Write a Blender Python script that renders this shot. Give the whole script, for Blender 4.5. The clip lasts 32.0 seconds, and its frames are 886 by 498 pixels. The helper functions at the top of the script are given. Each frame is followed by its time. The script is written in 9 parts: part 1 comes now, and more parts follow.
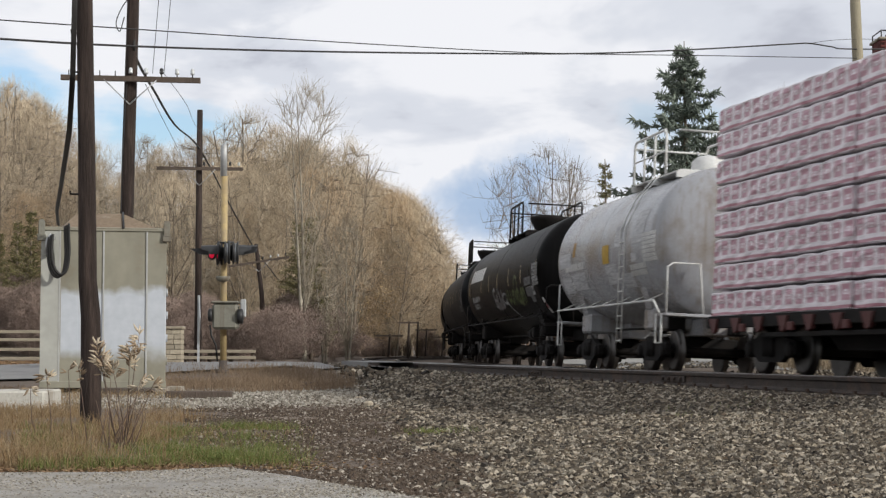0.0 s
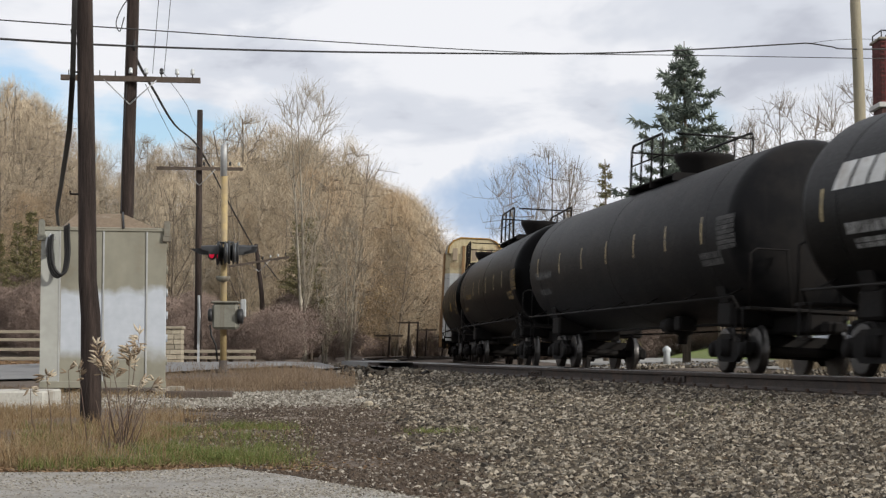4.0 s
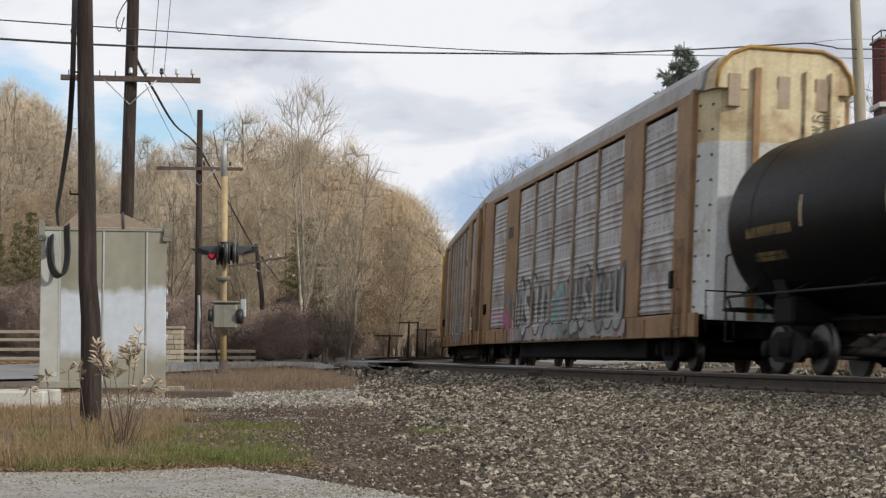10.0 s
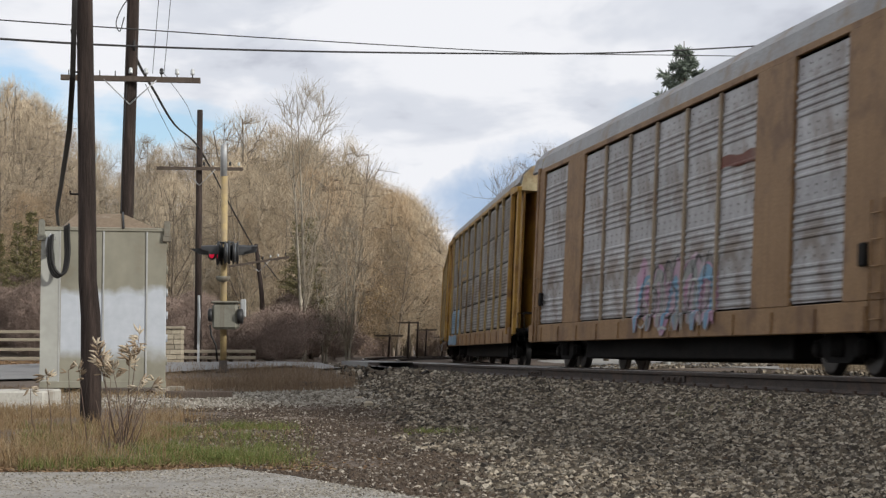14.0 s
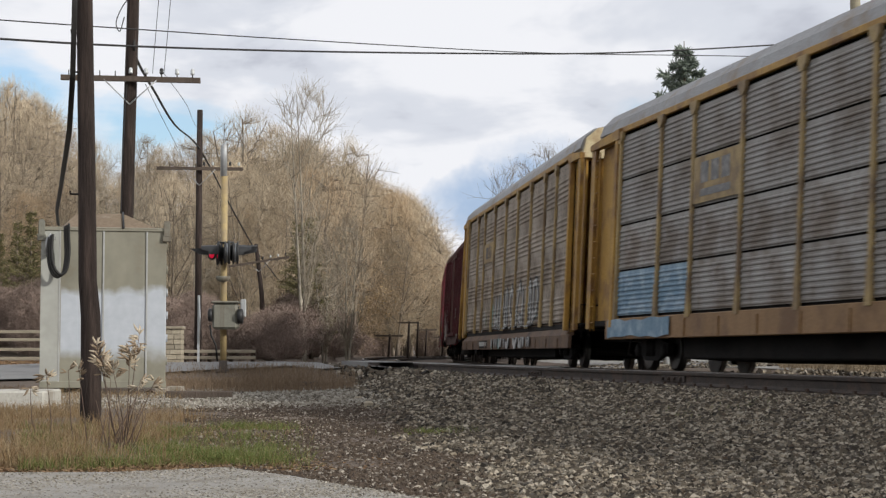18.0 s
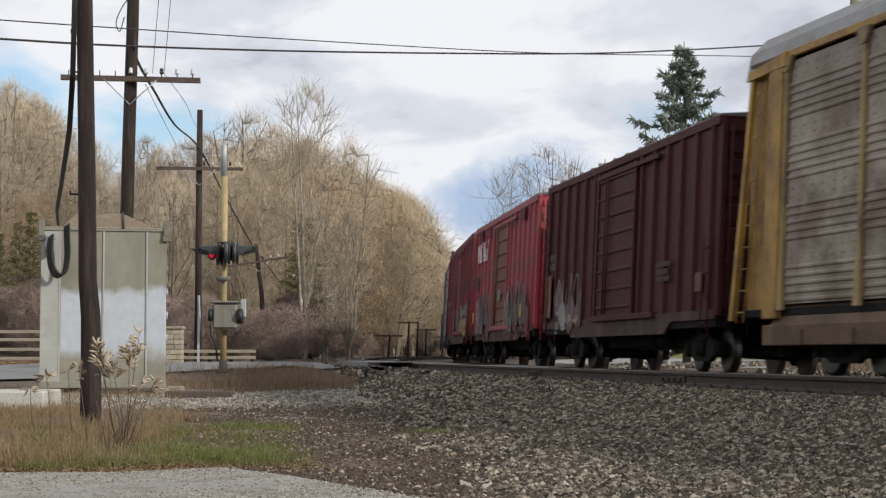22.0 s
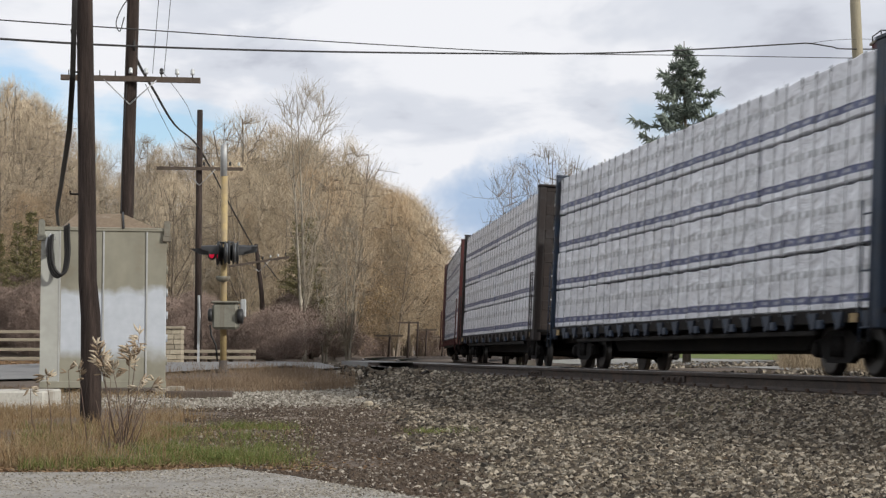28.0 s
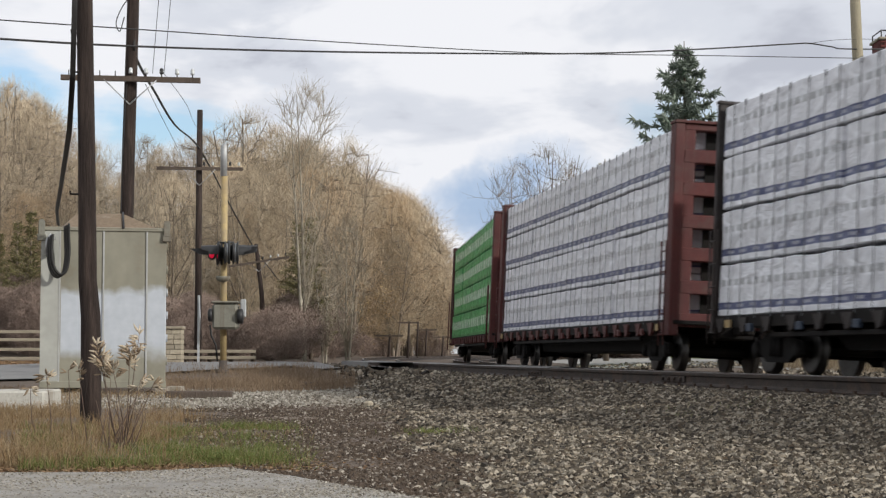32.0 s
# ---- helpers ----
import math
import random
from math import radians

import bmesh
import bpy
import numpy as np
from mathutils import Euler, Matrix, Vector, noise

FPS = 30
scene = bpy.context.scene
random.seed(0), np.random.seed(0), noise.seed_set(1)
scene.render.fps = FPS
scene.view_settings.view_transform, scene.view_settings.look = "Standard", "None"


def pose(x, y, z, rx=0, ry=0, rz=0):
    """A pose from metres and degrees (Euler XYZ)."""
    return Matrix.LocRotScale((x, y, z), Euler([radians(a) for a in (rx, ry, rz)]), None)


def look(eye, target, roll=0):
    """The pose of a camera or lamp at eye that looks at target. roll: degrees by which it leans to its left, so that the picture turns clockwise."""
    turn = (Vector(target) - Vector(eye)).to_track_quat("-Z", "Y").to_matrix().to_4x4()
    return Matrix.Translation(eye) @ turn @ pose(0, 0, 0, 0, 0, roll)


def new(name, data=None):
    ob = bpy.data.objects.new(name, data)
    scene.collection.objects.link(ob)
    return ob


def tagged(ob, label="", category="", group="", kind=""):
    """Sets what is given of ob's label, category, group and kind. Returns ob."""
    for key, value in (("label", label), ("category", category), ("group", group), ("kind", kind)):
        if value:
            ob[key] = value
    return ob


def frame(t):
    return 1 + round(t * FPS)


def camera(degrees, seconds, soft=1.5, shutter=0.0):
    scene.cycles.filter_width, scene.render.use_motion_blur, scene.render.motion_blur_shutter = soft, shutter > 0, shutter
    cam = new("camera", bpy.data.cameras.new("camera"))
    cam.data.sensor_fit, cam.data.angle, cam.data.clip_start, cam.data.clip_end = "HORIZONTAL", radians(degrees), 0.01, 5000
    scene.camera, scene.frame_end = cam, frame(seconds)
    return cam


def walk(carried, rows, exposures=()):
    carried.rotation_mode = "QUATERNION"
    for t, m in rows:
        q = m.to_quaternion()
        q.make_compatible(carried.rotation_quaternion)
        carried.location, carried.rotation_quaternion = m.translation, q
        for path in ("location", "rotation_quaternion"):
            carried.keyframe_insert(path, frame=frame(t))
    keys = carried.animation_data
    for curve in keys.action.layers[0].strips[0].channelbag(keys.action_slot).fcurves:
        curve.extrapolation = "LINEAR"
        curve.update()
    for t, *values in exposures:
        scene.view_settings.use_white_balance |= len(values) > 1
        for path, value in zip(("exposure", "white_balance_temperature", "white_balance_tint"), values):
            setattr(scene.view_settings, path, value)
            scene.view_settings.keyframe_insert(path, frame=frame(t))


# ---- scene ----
# ---------- camera: it stands still on a low tripod beside the line ----------
EYE_Z, TILT = 0.4013, 3.4714
cam = camera(28.872, 32.0, soft=1.3, shutter=0.5)
walk(cam, [(0.0, pose(0, 0, EYE_Z, 90 + TILT, 0, 0)), (32.0, pose(0, 0, EYE_Z, 90 + TILT, 0, 0))],
     exposures=[(0.0, 0.0), (6.0, 0.0), (12.0, 0.0), (32.0, 0.0)])

# ---------- world, sun ----------
SUN_AZ, SUN_EL = radians(122), radians(24)      # clockwise from +y, towards +x


def make_world():
    w = bpy.data.worlds.new("sky")
    scene.world = w
    w.use_nodes = True
    nt = w.node_tree
    N, K = nt.nodes, nt.links
    N.clear()
    out, bg = N.new("ShaderNodeOutputWorld"), N.new("ShaderNodeBackground")
    K.new(bg.outputs[0], out.inputs[0])
    sky = N.new("ShaderNodeTexSky")
    sky.sky_type, sky.sun_disc = "NISHITA", False
    sky.sun_elevation, sky.sun_rotation = SUN_EL, SUN_AZ
    sky.air_density, sky.dust_density = 1.0, 1.5
    tc = N.new("ShaderNodeTexCoord")
    sep = N.new("ShaderNodeSeparateXYZ")
    K.new(tc.outputs["Generated"], sep.inputs[0])

    def m(op, a, b=None, clamp=False):
        n = N.new("ShaderNodeMath")
        n.operation, n.use_clamp = op, clamp
        for k, v in enumerate((a, b)):
            if v is None:
                continue
            if isinstance(v, (int, float)):
                n.inputs[k].default_value = v
            else:
                K.new(v, n.inputs[k])
        return n.outputs[0]

    den = m("ADD", m("MAXIMUM", sep.outputs[2], 0.0), 0.16)
    comb = N.new("ShaderNodeCombineXYZ")
    K.new(m("DIVIDE", sep.outputs[0], den), comb.inputs[0])
    K.new(m("DIVIDE", sep.outputs[1], den), comb.inputs[1])
    mp = N.new("ShaderNodeMapping")
    mp.inputs["Location"].default_value = CLOUD_SHIFT
    mp.inputs["Scale"].default_value = (1.0, 0.75, 1.0)
    K.new(comb.outputs[0], mp.inputs[0])

    def tex(scale, detail, rough, dist=0.0):
        n = N.new("ShaderNodeTexNoise")
        n.inputs["Scale"].default_value, n.inputs["Detail"].default_value = scale, detail
        n.inputs["Roughness"].default_value, n.inputs["Distortion"].default_value = rough, dist
        K.new(mp.outputs[0], n.inputs["Vector"])
        return n.outputs["Fac"]

    cover, shade = tex(1.15, 6, 0.52, 0.25), tex(2.3, 5, 0.55, 0.3)
    # bearing and rise of the view direction, frayed at the edges
    fray = N.new("ShaderNodeTexNoise")
    fray.inputs["Scale"].default_value, fray.inputs["Detail"].default_value, fray.inputs["Roughness"].default_value = 14.0, 5, 0.6
    K.new(tc.outputs["Generated"], fray.inputs["Vector"])
    fsep = N.new("ShaderNodeSeparateColor")
    K.new(fray.outputs["Color"], fsep.inputs[0])
    ahead = m("MAXIMUM", sep.outputs[1], 0.02)
    brg = m("ADD", m("DIVIDE", sep.outputs[0], ahead), m("MULTIPLY", m("SUBTRACT", fsep.outputs[0], 0.5), 0.10))
    rise = m("ADD", m("DIVIDE", sep.outputs[2], ahead), m("MULTIPLY", m("SUBTRACT", fsep.outputs[1], 0.5), 0.055))

    def mass(b0, r0, bw, rw):
        """1 in the middle of an oval part of the sky, 0 outside it."""
        q = m("ADD", m("POWER", m("DIVIDE", m("SUBTRACT", brg, b0), bw), 2.0), m("POWER", m("DIVIDE", m("SUBTRACT", rise, r0), rw), 2.0))
        return m("SUBTRACT", 1.0, q, True)

    def total(rows):
        out = 0.0
        for b0, r0, bw, rw, k in rows:
            out = m("ADD", m("MULTIPLY", mass(b0, r0, bw, rw), k), out)
        return out
    gaps = total(((-0.165, 0.135, 0.05, 0.02, 0.08), (-0.235, 0.165, 0.04, 0.02, 0.05)))
    banks = total(((-0.02, 0.128, 0.075, 0.016, 0.05), (0.05, 0.190, 0.09, 0.022, 0.06), (0.12, 0.15, 0.07, 0.018, 0.08), (-0.09, 0.175, 0.08, 0.016, 0.07), (0.22, 0.16, 0.06, 0.02, 0.06), (0.03, 0.066, 0.06, 0.010, -0.15), (-0.014, 0.096, 0.035, 0.014, -0.25)))
    # a slate-blue cloud bank low over the line
    slate = total(((0.036, 0.090, 0.05, 0.022, 1.25), (0.075, 0.108, 0.06, 0.016, 0.5)))
    cover = m("SUBTRACT", cover, gaps)
    shade = m("SUBTRACT", shade, banks)

    def ramp(fac, stops):
        n = N.new("ShaderNodeValToRGB")
        n.color_ramp.interpolation = "EASE"
        while len(n.color_ramp.elements) < len(stops):
            n.color_ramp.elements.new(0.5)
        for e, (p, c) in zip(n.color_ramp.elements, stops):
            e.position, e.color = p, (*c, 1)
        K.new(fac, n.inputs[0])
        return n.outputs[0]

    # the cloud deck closes overhead and opens towards the horizon
    lift = m("ADD", m("MULTIPLY", m("SUBTRACT", m("MINIMUM", sep.outputs[2], 0.2), 0.112), 1.25), 0.035)
    mask = ramp(m("ADD", cover, lift), [(0.37, (0, 0, 0)), (0.43, (0.5, 0.5, 0.5)), (0.50, (1, 1, 1))])
    cloud = ramp(shade, [(0.28, (0.53, 0.555, 0.63)), (0.41, (0.70, 0.73, 0.80)), (0.56, (0.89, 0.90, 0.94))])
    sc = N.new("ShaderNodeMix")
    sc.data_type, sc.blend_type = "RGBA", "MULTIPLY"
    sc.inputs[0].default_value = 1.0
    K.new(sky.outputs[0], sc.inputs[6])
    sc.inputs[7].default_value = (SKY_GAIN * 0.95, SKY_GAIN * 1.02, SKY_GAIN * 1.12, 1)
    mix = N.new("ShaderNodeMix")
    mix.data_type = "RGBA"
    K.new(mask, mix.inputs[0])
    K.new(sc.outputs[2], mix.inputs[6])
    K.new(cloud, mix.inputs[7])
    deep = N.new("ShaderNodeMix")
    deep.data_type = "RGBA"
    K.new(m("MULTIPLY", m("MINIMUM", slate, 1.0), 0.85), deep.inputs[0])
    K.new(mix.outputs[2], deep.inputs[6])
    deep.inputs[7].default_value = (0.36, 0.50, 0.71, 1)
    K.new(deep.outputs[2], bg.inputs[0])
    bg.inputs[1].default_value = 1.0


CLOUD_SHIFT, SKY_GAIN = (3.1, 0.7, 0.0), 0.15
make_world()
sun = new("sun", bpy.data.lights.new("sun", "SUN"))
sun.data.energy, sun.data.angle, sun.data.color = 3.3, radians(2.0), (1.0, 0.97, 0.92)
_d = Vector((math.sin(SUN_AZ) * math.cos(SUN_EL), math.cos(SUN_AZ) * math.cos(SUN_EL), math.sin(SUN_EL)))
sun.matrix_basis = look(_d * 100, (0, 0, 0))


# ---------- materials ----------
def mat(name, c1, c2=None, rough=0.8, metal=0.0, scale=3.0, fine=40.0, bump=0.15, bump_scale=None, rnd=0.0,
        dirt=None, dirt_amt=0.0, dirt_scale=1.2, stretch=(1, 1, 1), rough_var=0.1, emit=None, low_dirt=None, streak=0.0, spec=0.35):
    """Surface with colour variation at two scales, dirt patches, vertical streaks and fine relief."""
    mt = bpy.data.materials.new(name)
    mt.use_nodes = True
    nt = mt.node_tree
    N, K = nt.nodes, nt.links
    b = N["Principled BSDF"]
    c2 = c2 or tuple(v * 0.75 for v in c1)
    tc = N.new("ShaderNodeTexCoord")
    mp = N.new("ShaderNodeMapping")
    mp.inputs["Scale"].default_value = stretch
    K.new(tc.outputs["Object"], mp.inputs[0])

    def tex(sc, det=4, rg=0.6, src=mp):
        n = N.new("ShaderNodeTexNoise")
        n.inputs["Scale"].default_value, n.inputs["Detail"].default_value, n.inputs["Roughness"].default_value = sc, det, rg
        K.new(src.outputs[0], n.inputs["Vector"])
        return n.outputs["Fac"]

    def mixc(fac, a, c, blend="MIX"):
        n = N.new("ShaderNodeMix")
        n.data_type, n.blend_type = "RGBA", blend
        for s, v in ((0, fac), (6, a), (7, c)):
            if isinstance(v, (int, float)):
                n.inputs[s].default_value = v
            elif isinstance(v, tuple):
                n.inputs[s].default_value = (*v, 1)
            else:
                K.new(v, n.inputs[s])
        return n.outputs[2]

    def rng(fac, lo, hi, a=0.0, c=1.0):
        n = N.new("ShaderNodeMapRange")
        n.inputs[1].default_value, n.inputs[2].default_value, n.inputs[3].default_value, n.inputs[4].default_value = lo, hi, a, c
        K.new(fac, n.inputs[0])
        return n.outputs[0]

    big = tex(scale)
    small = tex(fine, 3)
    col = mixc(rng(big, 0.35, 0.65), c1, c2)
    col = mixc(rng(small, 0.3, 0.7, 0.0, 0.45), col, tuple(v * 0.55 for v in c2))
    if dirt:
        col = mixc(rng(tex(dirt_scale, 6, 0.65), 0.62 - 0.25 * dirt_amt, 0.72 - 0.15 * dirt_amt, 0, 0.85), col, dirt)
    if streak:
        ms = N.new("ShaderNodeMapping")
        ms.inputs["Scale"].default_value = (9.0, 9.0, 0.25)
        K.new(tc.outputs["Object"], ms.inputs[0])
        col = mixc(rng(tex(1.0, 4, 0.6, ms), 0.5, 0.72, 0, streak), col, dirt or tuple(v * 0.4 for v in c1))
    if rnd:
        oi = N.new("ShaderNodeObjectInfo")
        hs = N.new("ShaderNodeHueSaturation")
        K.new(rng(oi.outputs["Random"], 0, 1, 1 - rnd, 1 + rnd), hs.inputs["Value"])
        K.new(col, hs.inputs["Color"])
        col = hs.outputs[0]
    K.new(col, b.inputs["Base Color"])
    K.new(rng(small, 0.2, 0.8, max(0.02, rough - rough_var), min(1, rough + rough_var)), b.inputs["Roughness"])
    b.inputs["Metallic"].default_value = metal
    b.inputs["Specular IOR Level"].default_value = spec
    if bump:
        bn = N.new("ShaderNodeBump")
        bn.inputs["Strength"].default_value, bn.inputs["Distance"].default_value = bump, 0.02
        K.new(tex(bump_scale or fine * 0.7, 5, 0.65), bn.inputs["Height"])
        K.new(bn.outputs[0], b.inputs["Normal"])
    if emit:
        b.inputs["Emission Color"].default_value = (*emit[0], 1)
        b.inputs["Emission Strength"].default_value = emit[1]
    return mt


def island_mat(name, cols, rough=0.9, bump=0.3):
    """Colour picked at random for each loose piece of a mesh (stones, blades, leaves)."""
    mt = mat(name, cols[0], rough=rough, bump=bump, fine=90)
    N, K = mt.node_tree.nodes, mt.node_tree.links
    b = N["Principled BSDF"]
    g = N.new("ShaderNodeNewGeometry")
    r = N.new("ShaderNodeValToRGB")
    r.color_ramp.interpolation = "LINEAR"
    while len(r.color_ramp.elements) < len(cols):
        r.color_ramp.elements.new(0.5)
    for k, (e, c) in enumerate(zip(r.color_ramp.elements, cols)):
        e.position, e.color = k / max(1, len(cols) - 1), (*c, 1)
    K.new(g.outputs["Random Per Island"], r.inputs[0])
    n = N.new("ShaderNodeTexNoise")
    n.inputs["Scale"].default_value = 35.0
    mx = N.new("ShaderNodeMix")
    mx.data_type, mx.blend_type = "RGBA", "MULTIPLY"
    mx.inputs[0].default_value = 0.5
    K.new(r.outputs[0], mx.inputs[6])
    K.new(n.outputs["Fac"], mx.inputs[7])
    K.new(mx.outputs[2], b.inputs["Base Color"])
    return mt


# ---------- mesh building ----------
class Mesh:
    """Collects faces, then links them as one mesh object."""

    def __init__(self):
        self.v, self.f, self.smooth = [], [], []

    def add(self, vs, fs, smooth=False):
        o = len(self.v)
        self.v += [tuple(p) for p in vs]
        self.f += [tuple(i + o for i in f) for f in fs]
        self.smooth += [smooth] * len(fs)
        return self

    def box(self, x0, x1, y0, y1, z0, z1, b=0.0):
        x0, x1 = min(x0, x1), max(x0, x1)
        y0, y1 = min(y0, y1), max(y0, y1)
        z0, z1 = min(z0, z1), max(z0, z1)
        b = min(b, (x1 - x0) * 0.45, (y1 - y0) * 0.45, (z1 - z0) * 0.45)
        if b <= 0:
            vs = [(x, y, z) for x in (x0, x1) for y in (y0, y1) for z in (z0, z1)]
            return self.add(vs, [(0, 1, 3, 2), (4, 6, 7, 5), (0, 4, 5, 1), (2, 3, 7, 6), (0, 2, 6, 4), (1, 5, 7, 3)])
        bm = bmesh.new()
        bmesh.ops.create_cube(bm, size=1.0)
        for v in bm.verts:
            v.co = Vector(((x0 + x1) / 2 + v.co.x * (x1 - x0), (y0 + y1) / 2 + v.co.y * (y1 - y0), (z0 + z1) / 2 + v.co.z * (z1 - z0)))
        bmesh.ops.bevel(bm, geom=bm.edges[:], offset=b, segments=1, affect="EDGES")
        bm.verts.index_update()
        self.add([v.co for v in bm.verts], [[v.index for v in f.verts] for f in bm.faces])
        bm.free()
        return self

    def tube(self, pts, r, n=8, caps=True, smooth=True):
        """A round bar through points; r is one radius or one per point."""
        pts = [Vector(p) for p in pts]
        rs = r if isinstance(r, (list, tuple)) else [r] * len(pts)
        vs, fs = [], []
        ref = None
        for k, p in enumerate(pts):
            d = (pts[min(k + 1, len(pts) - 1)] - pts[max(k - 1, 0)]).normalized()
            if ref is None:
                ref = d.orthogonal().normalized()
            ref = (ref - d * ref.dot(d)).normalized()
            o = d.cross(ref)
            for j in range(n):
                a = 2 * math.pi * j / n
                vs.append(p + (ref * math.cos(a) + o * math.sin(a)) * rs[k])
        for k in range(len(pts) - 1):
            for j in range(n):
                a, b = k * n + j, k * n + (j + 1) % n
                fs.append((a, b, b + n, a + n))
        if caps:
            fs.append(tuple(range(n - 1, -1, -1)))
            fs.append(tuple(range((len(pts) - 1) * n, len(pts) * n)))
        return self.add(vs, fs, smooth)

    def extrude(self, prof, axis, a, b):
        """A closed outline drawn in the two other axes, drawn out along axis from a to b."""
        n = len(prof)

        def put(p, h):
            return {"x": (h, p[0], p[1]), "y": (p[0], h, p[1]), "z": (p[0], p[1], h)}[axis]
        vs = [put(p, a) for p in prof] + [put(p, b) for p in prof]
        fs = [tuple(range(n)), tuple(range(2 * n - 1, n - 1, -1))]
        fs += [(k, k + n, (k + 1) % n + n, (k + 1) % n) for k in range(n)]
        return self.add(vs, fs)

    def lathe(self, prof, axis_pts, n=24, smooth=True):
        """Rings: (distance along the axis, radius), turned about the line from axis_pts[0] towards axis_pts[1]."""
        o, e = Vector(axis_pts[0]), Vector(axis_pts[1])
        d = (e - o).normalized()
        u = d.orthogonal().normalized()
        w = d.cross(u)
        vs, fs = [], []
        for h, r in prof:
            for j in range(n):
                a = 2 * math.pi * j / n
                vs.append(o + d * h + (u * math.cos(a) + w * math.sin(a)) * max(r, 0.0005))
        for k in range(len(prof) - 1):
            for j in range(n):
                a, b = k * n + j, k * n + (j + 1) % n
                fs.append((a, b, b + n, a + n))
        fs.append(tuple(range(n - 1, -1, -1)))
        fs.append(tuple(range((len(prof) - 1) * n, len(prof) * n)))
        return self.add(vs, fs, smooth)

    def data(self, name, material):
        me = bpy.data.meshes.new(name)
        me.from_pydata(self.v, [], self.f)
        me.polygons.foreach_set("use_smooth", self.smooth)
        bm = bmesh.new()
        bm.from_mesh(me)
        bmesh.ops.recalc_face_normals(bm, faces=bm.faces[:])
        bm.to_mesh(me)
        bm.free()
        me.materials.append(material)
        return me


def part(name, shape, material, parent=None, label="", m=None):
    me = shape if isinstance(shape, bpy.types.Mesh) else shape.data(name, material)
    ob = new(name, me)
    if parent is not None:
        ob.parent = parent
    if m is not None:
        ob.matrix_basis = m
    if label:
        ob["label"] = label
    if name in ("graffiti", "lettering", "scrawl", "red_patch", "rivet"):
        ob["kind"] = "stuff"
    return ob


def thing(name, label, category, m=None, group="", kind=""):
    ob = new(name)
    if m is not None:
        ob.matrix_basis = m
    return tagged(ob, label, category, group, kind)


def big_mesh(name, verts, faces, material, smooth=False):
    """A large mesh from numpy arrays: verts (n, 3), faces (m, k)."""
    verts, faces = np.asarray(verts, np.float32), np.asarray(faces, np.int32)
    me = bpy.data.meshes.new(name)
    k = faces.shape[1]
    me.vertices.add(len(verts))
    me.vertices.foreach_set("co", verts.ravel())
    me.loops.add(faces.size)
    me.loops.foreach_set("vertex_index", faces.ravel())
    me.polygons.add(len(faces))
    me.polygons.foreach_set("loop_start", np.arange(0, faces.size, k, dtype=np.int32))
    me.polygons.foreach_set("use_smooth", np.full(len(faces), smooth))
    me.update(calc_edges=True)
    me.validate()
    me.materials.append(material)
    return me


# ---------- the line: two curved tracks, the train on the further one ----------
LINE_S = np.arange(-460, 420.5, 0.5)
_k = np.interp(LINE_S, [-120, -80, -50, -30, -15, 0], [0.0, 0.0016, 0.0033844, 0.0021412, 0.0017231, 0.0036002])
_k = np.where(LINE_S < -170, _k * np.clip((LINE_S + 260) / 90, 0, 1), _k)
_k = np.where(LINE_S > 90, 0.0, _k)
_i0 = int(np.argmin(abs(LINE_S)))
LINE_A = np.cumsum((_k + np.roll(_k, 1)) / 2) * 0.5
LINE_A = LINE_A - LINE_A[_i0] - 1.4884418
LINE_X, LINE_Y = np.cumsum(np.cos(LINE_A)) * 0.5, np.cumsum(np.sin(LINE_A)) * 0.5
LINE_X, LINE_Y = LINE_X - LINE_X[_i0] + 2.72354, LINE_Y - LINE_Y[_i0] + 59.40218
CANT = 0.0469523
NEAR_TRACK = 4.53          # the near track's centre, towards the camera from the train's track


def line(s, lat=0.0, z=0.0):
    """A place on the line: s along it, lat towards the camera's side, z above the train's rails."""
    x, y, a = (float(np.interp(s, LINE_S, v)) for v in (LINE_X, LINE_Y, LINE_A))
    return x + math.sin(a) * lat, y - math.cos(a) * lat, z


def line_u(x, y):
    """How far a place lies from the train's track: > 0 on the camera's side. Also its s."""
    d2 = (LINE_X - x) ** 2 + (LINE_Y - y) ** 2
    i = int(np.argmin(d2))
    a = LINE_A[i]
    return (x - LINE_X[i]) * math.sin(a) - (y - LINE_Y[i]) * math.cos(a), float(LINE_S[i])


# ---------- ground ----------
M_SOIL = mat("soil", (0.085, 0.062, 0.045), (0.135, 0.102, 0.076), rough=0.95, scale=0.8, fine=14, bump=0.6, bump_scale=25)


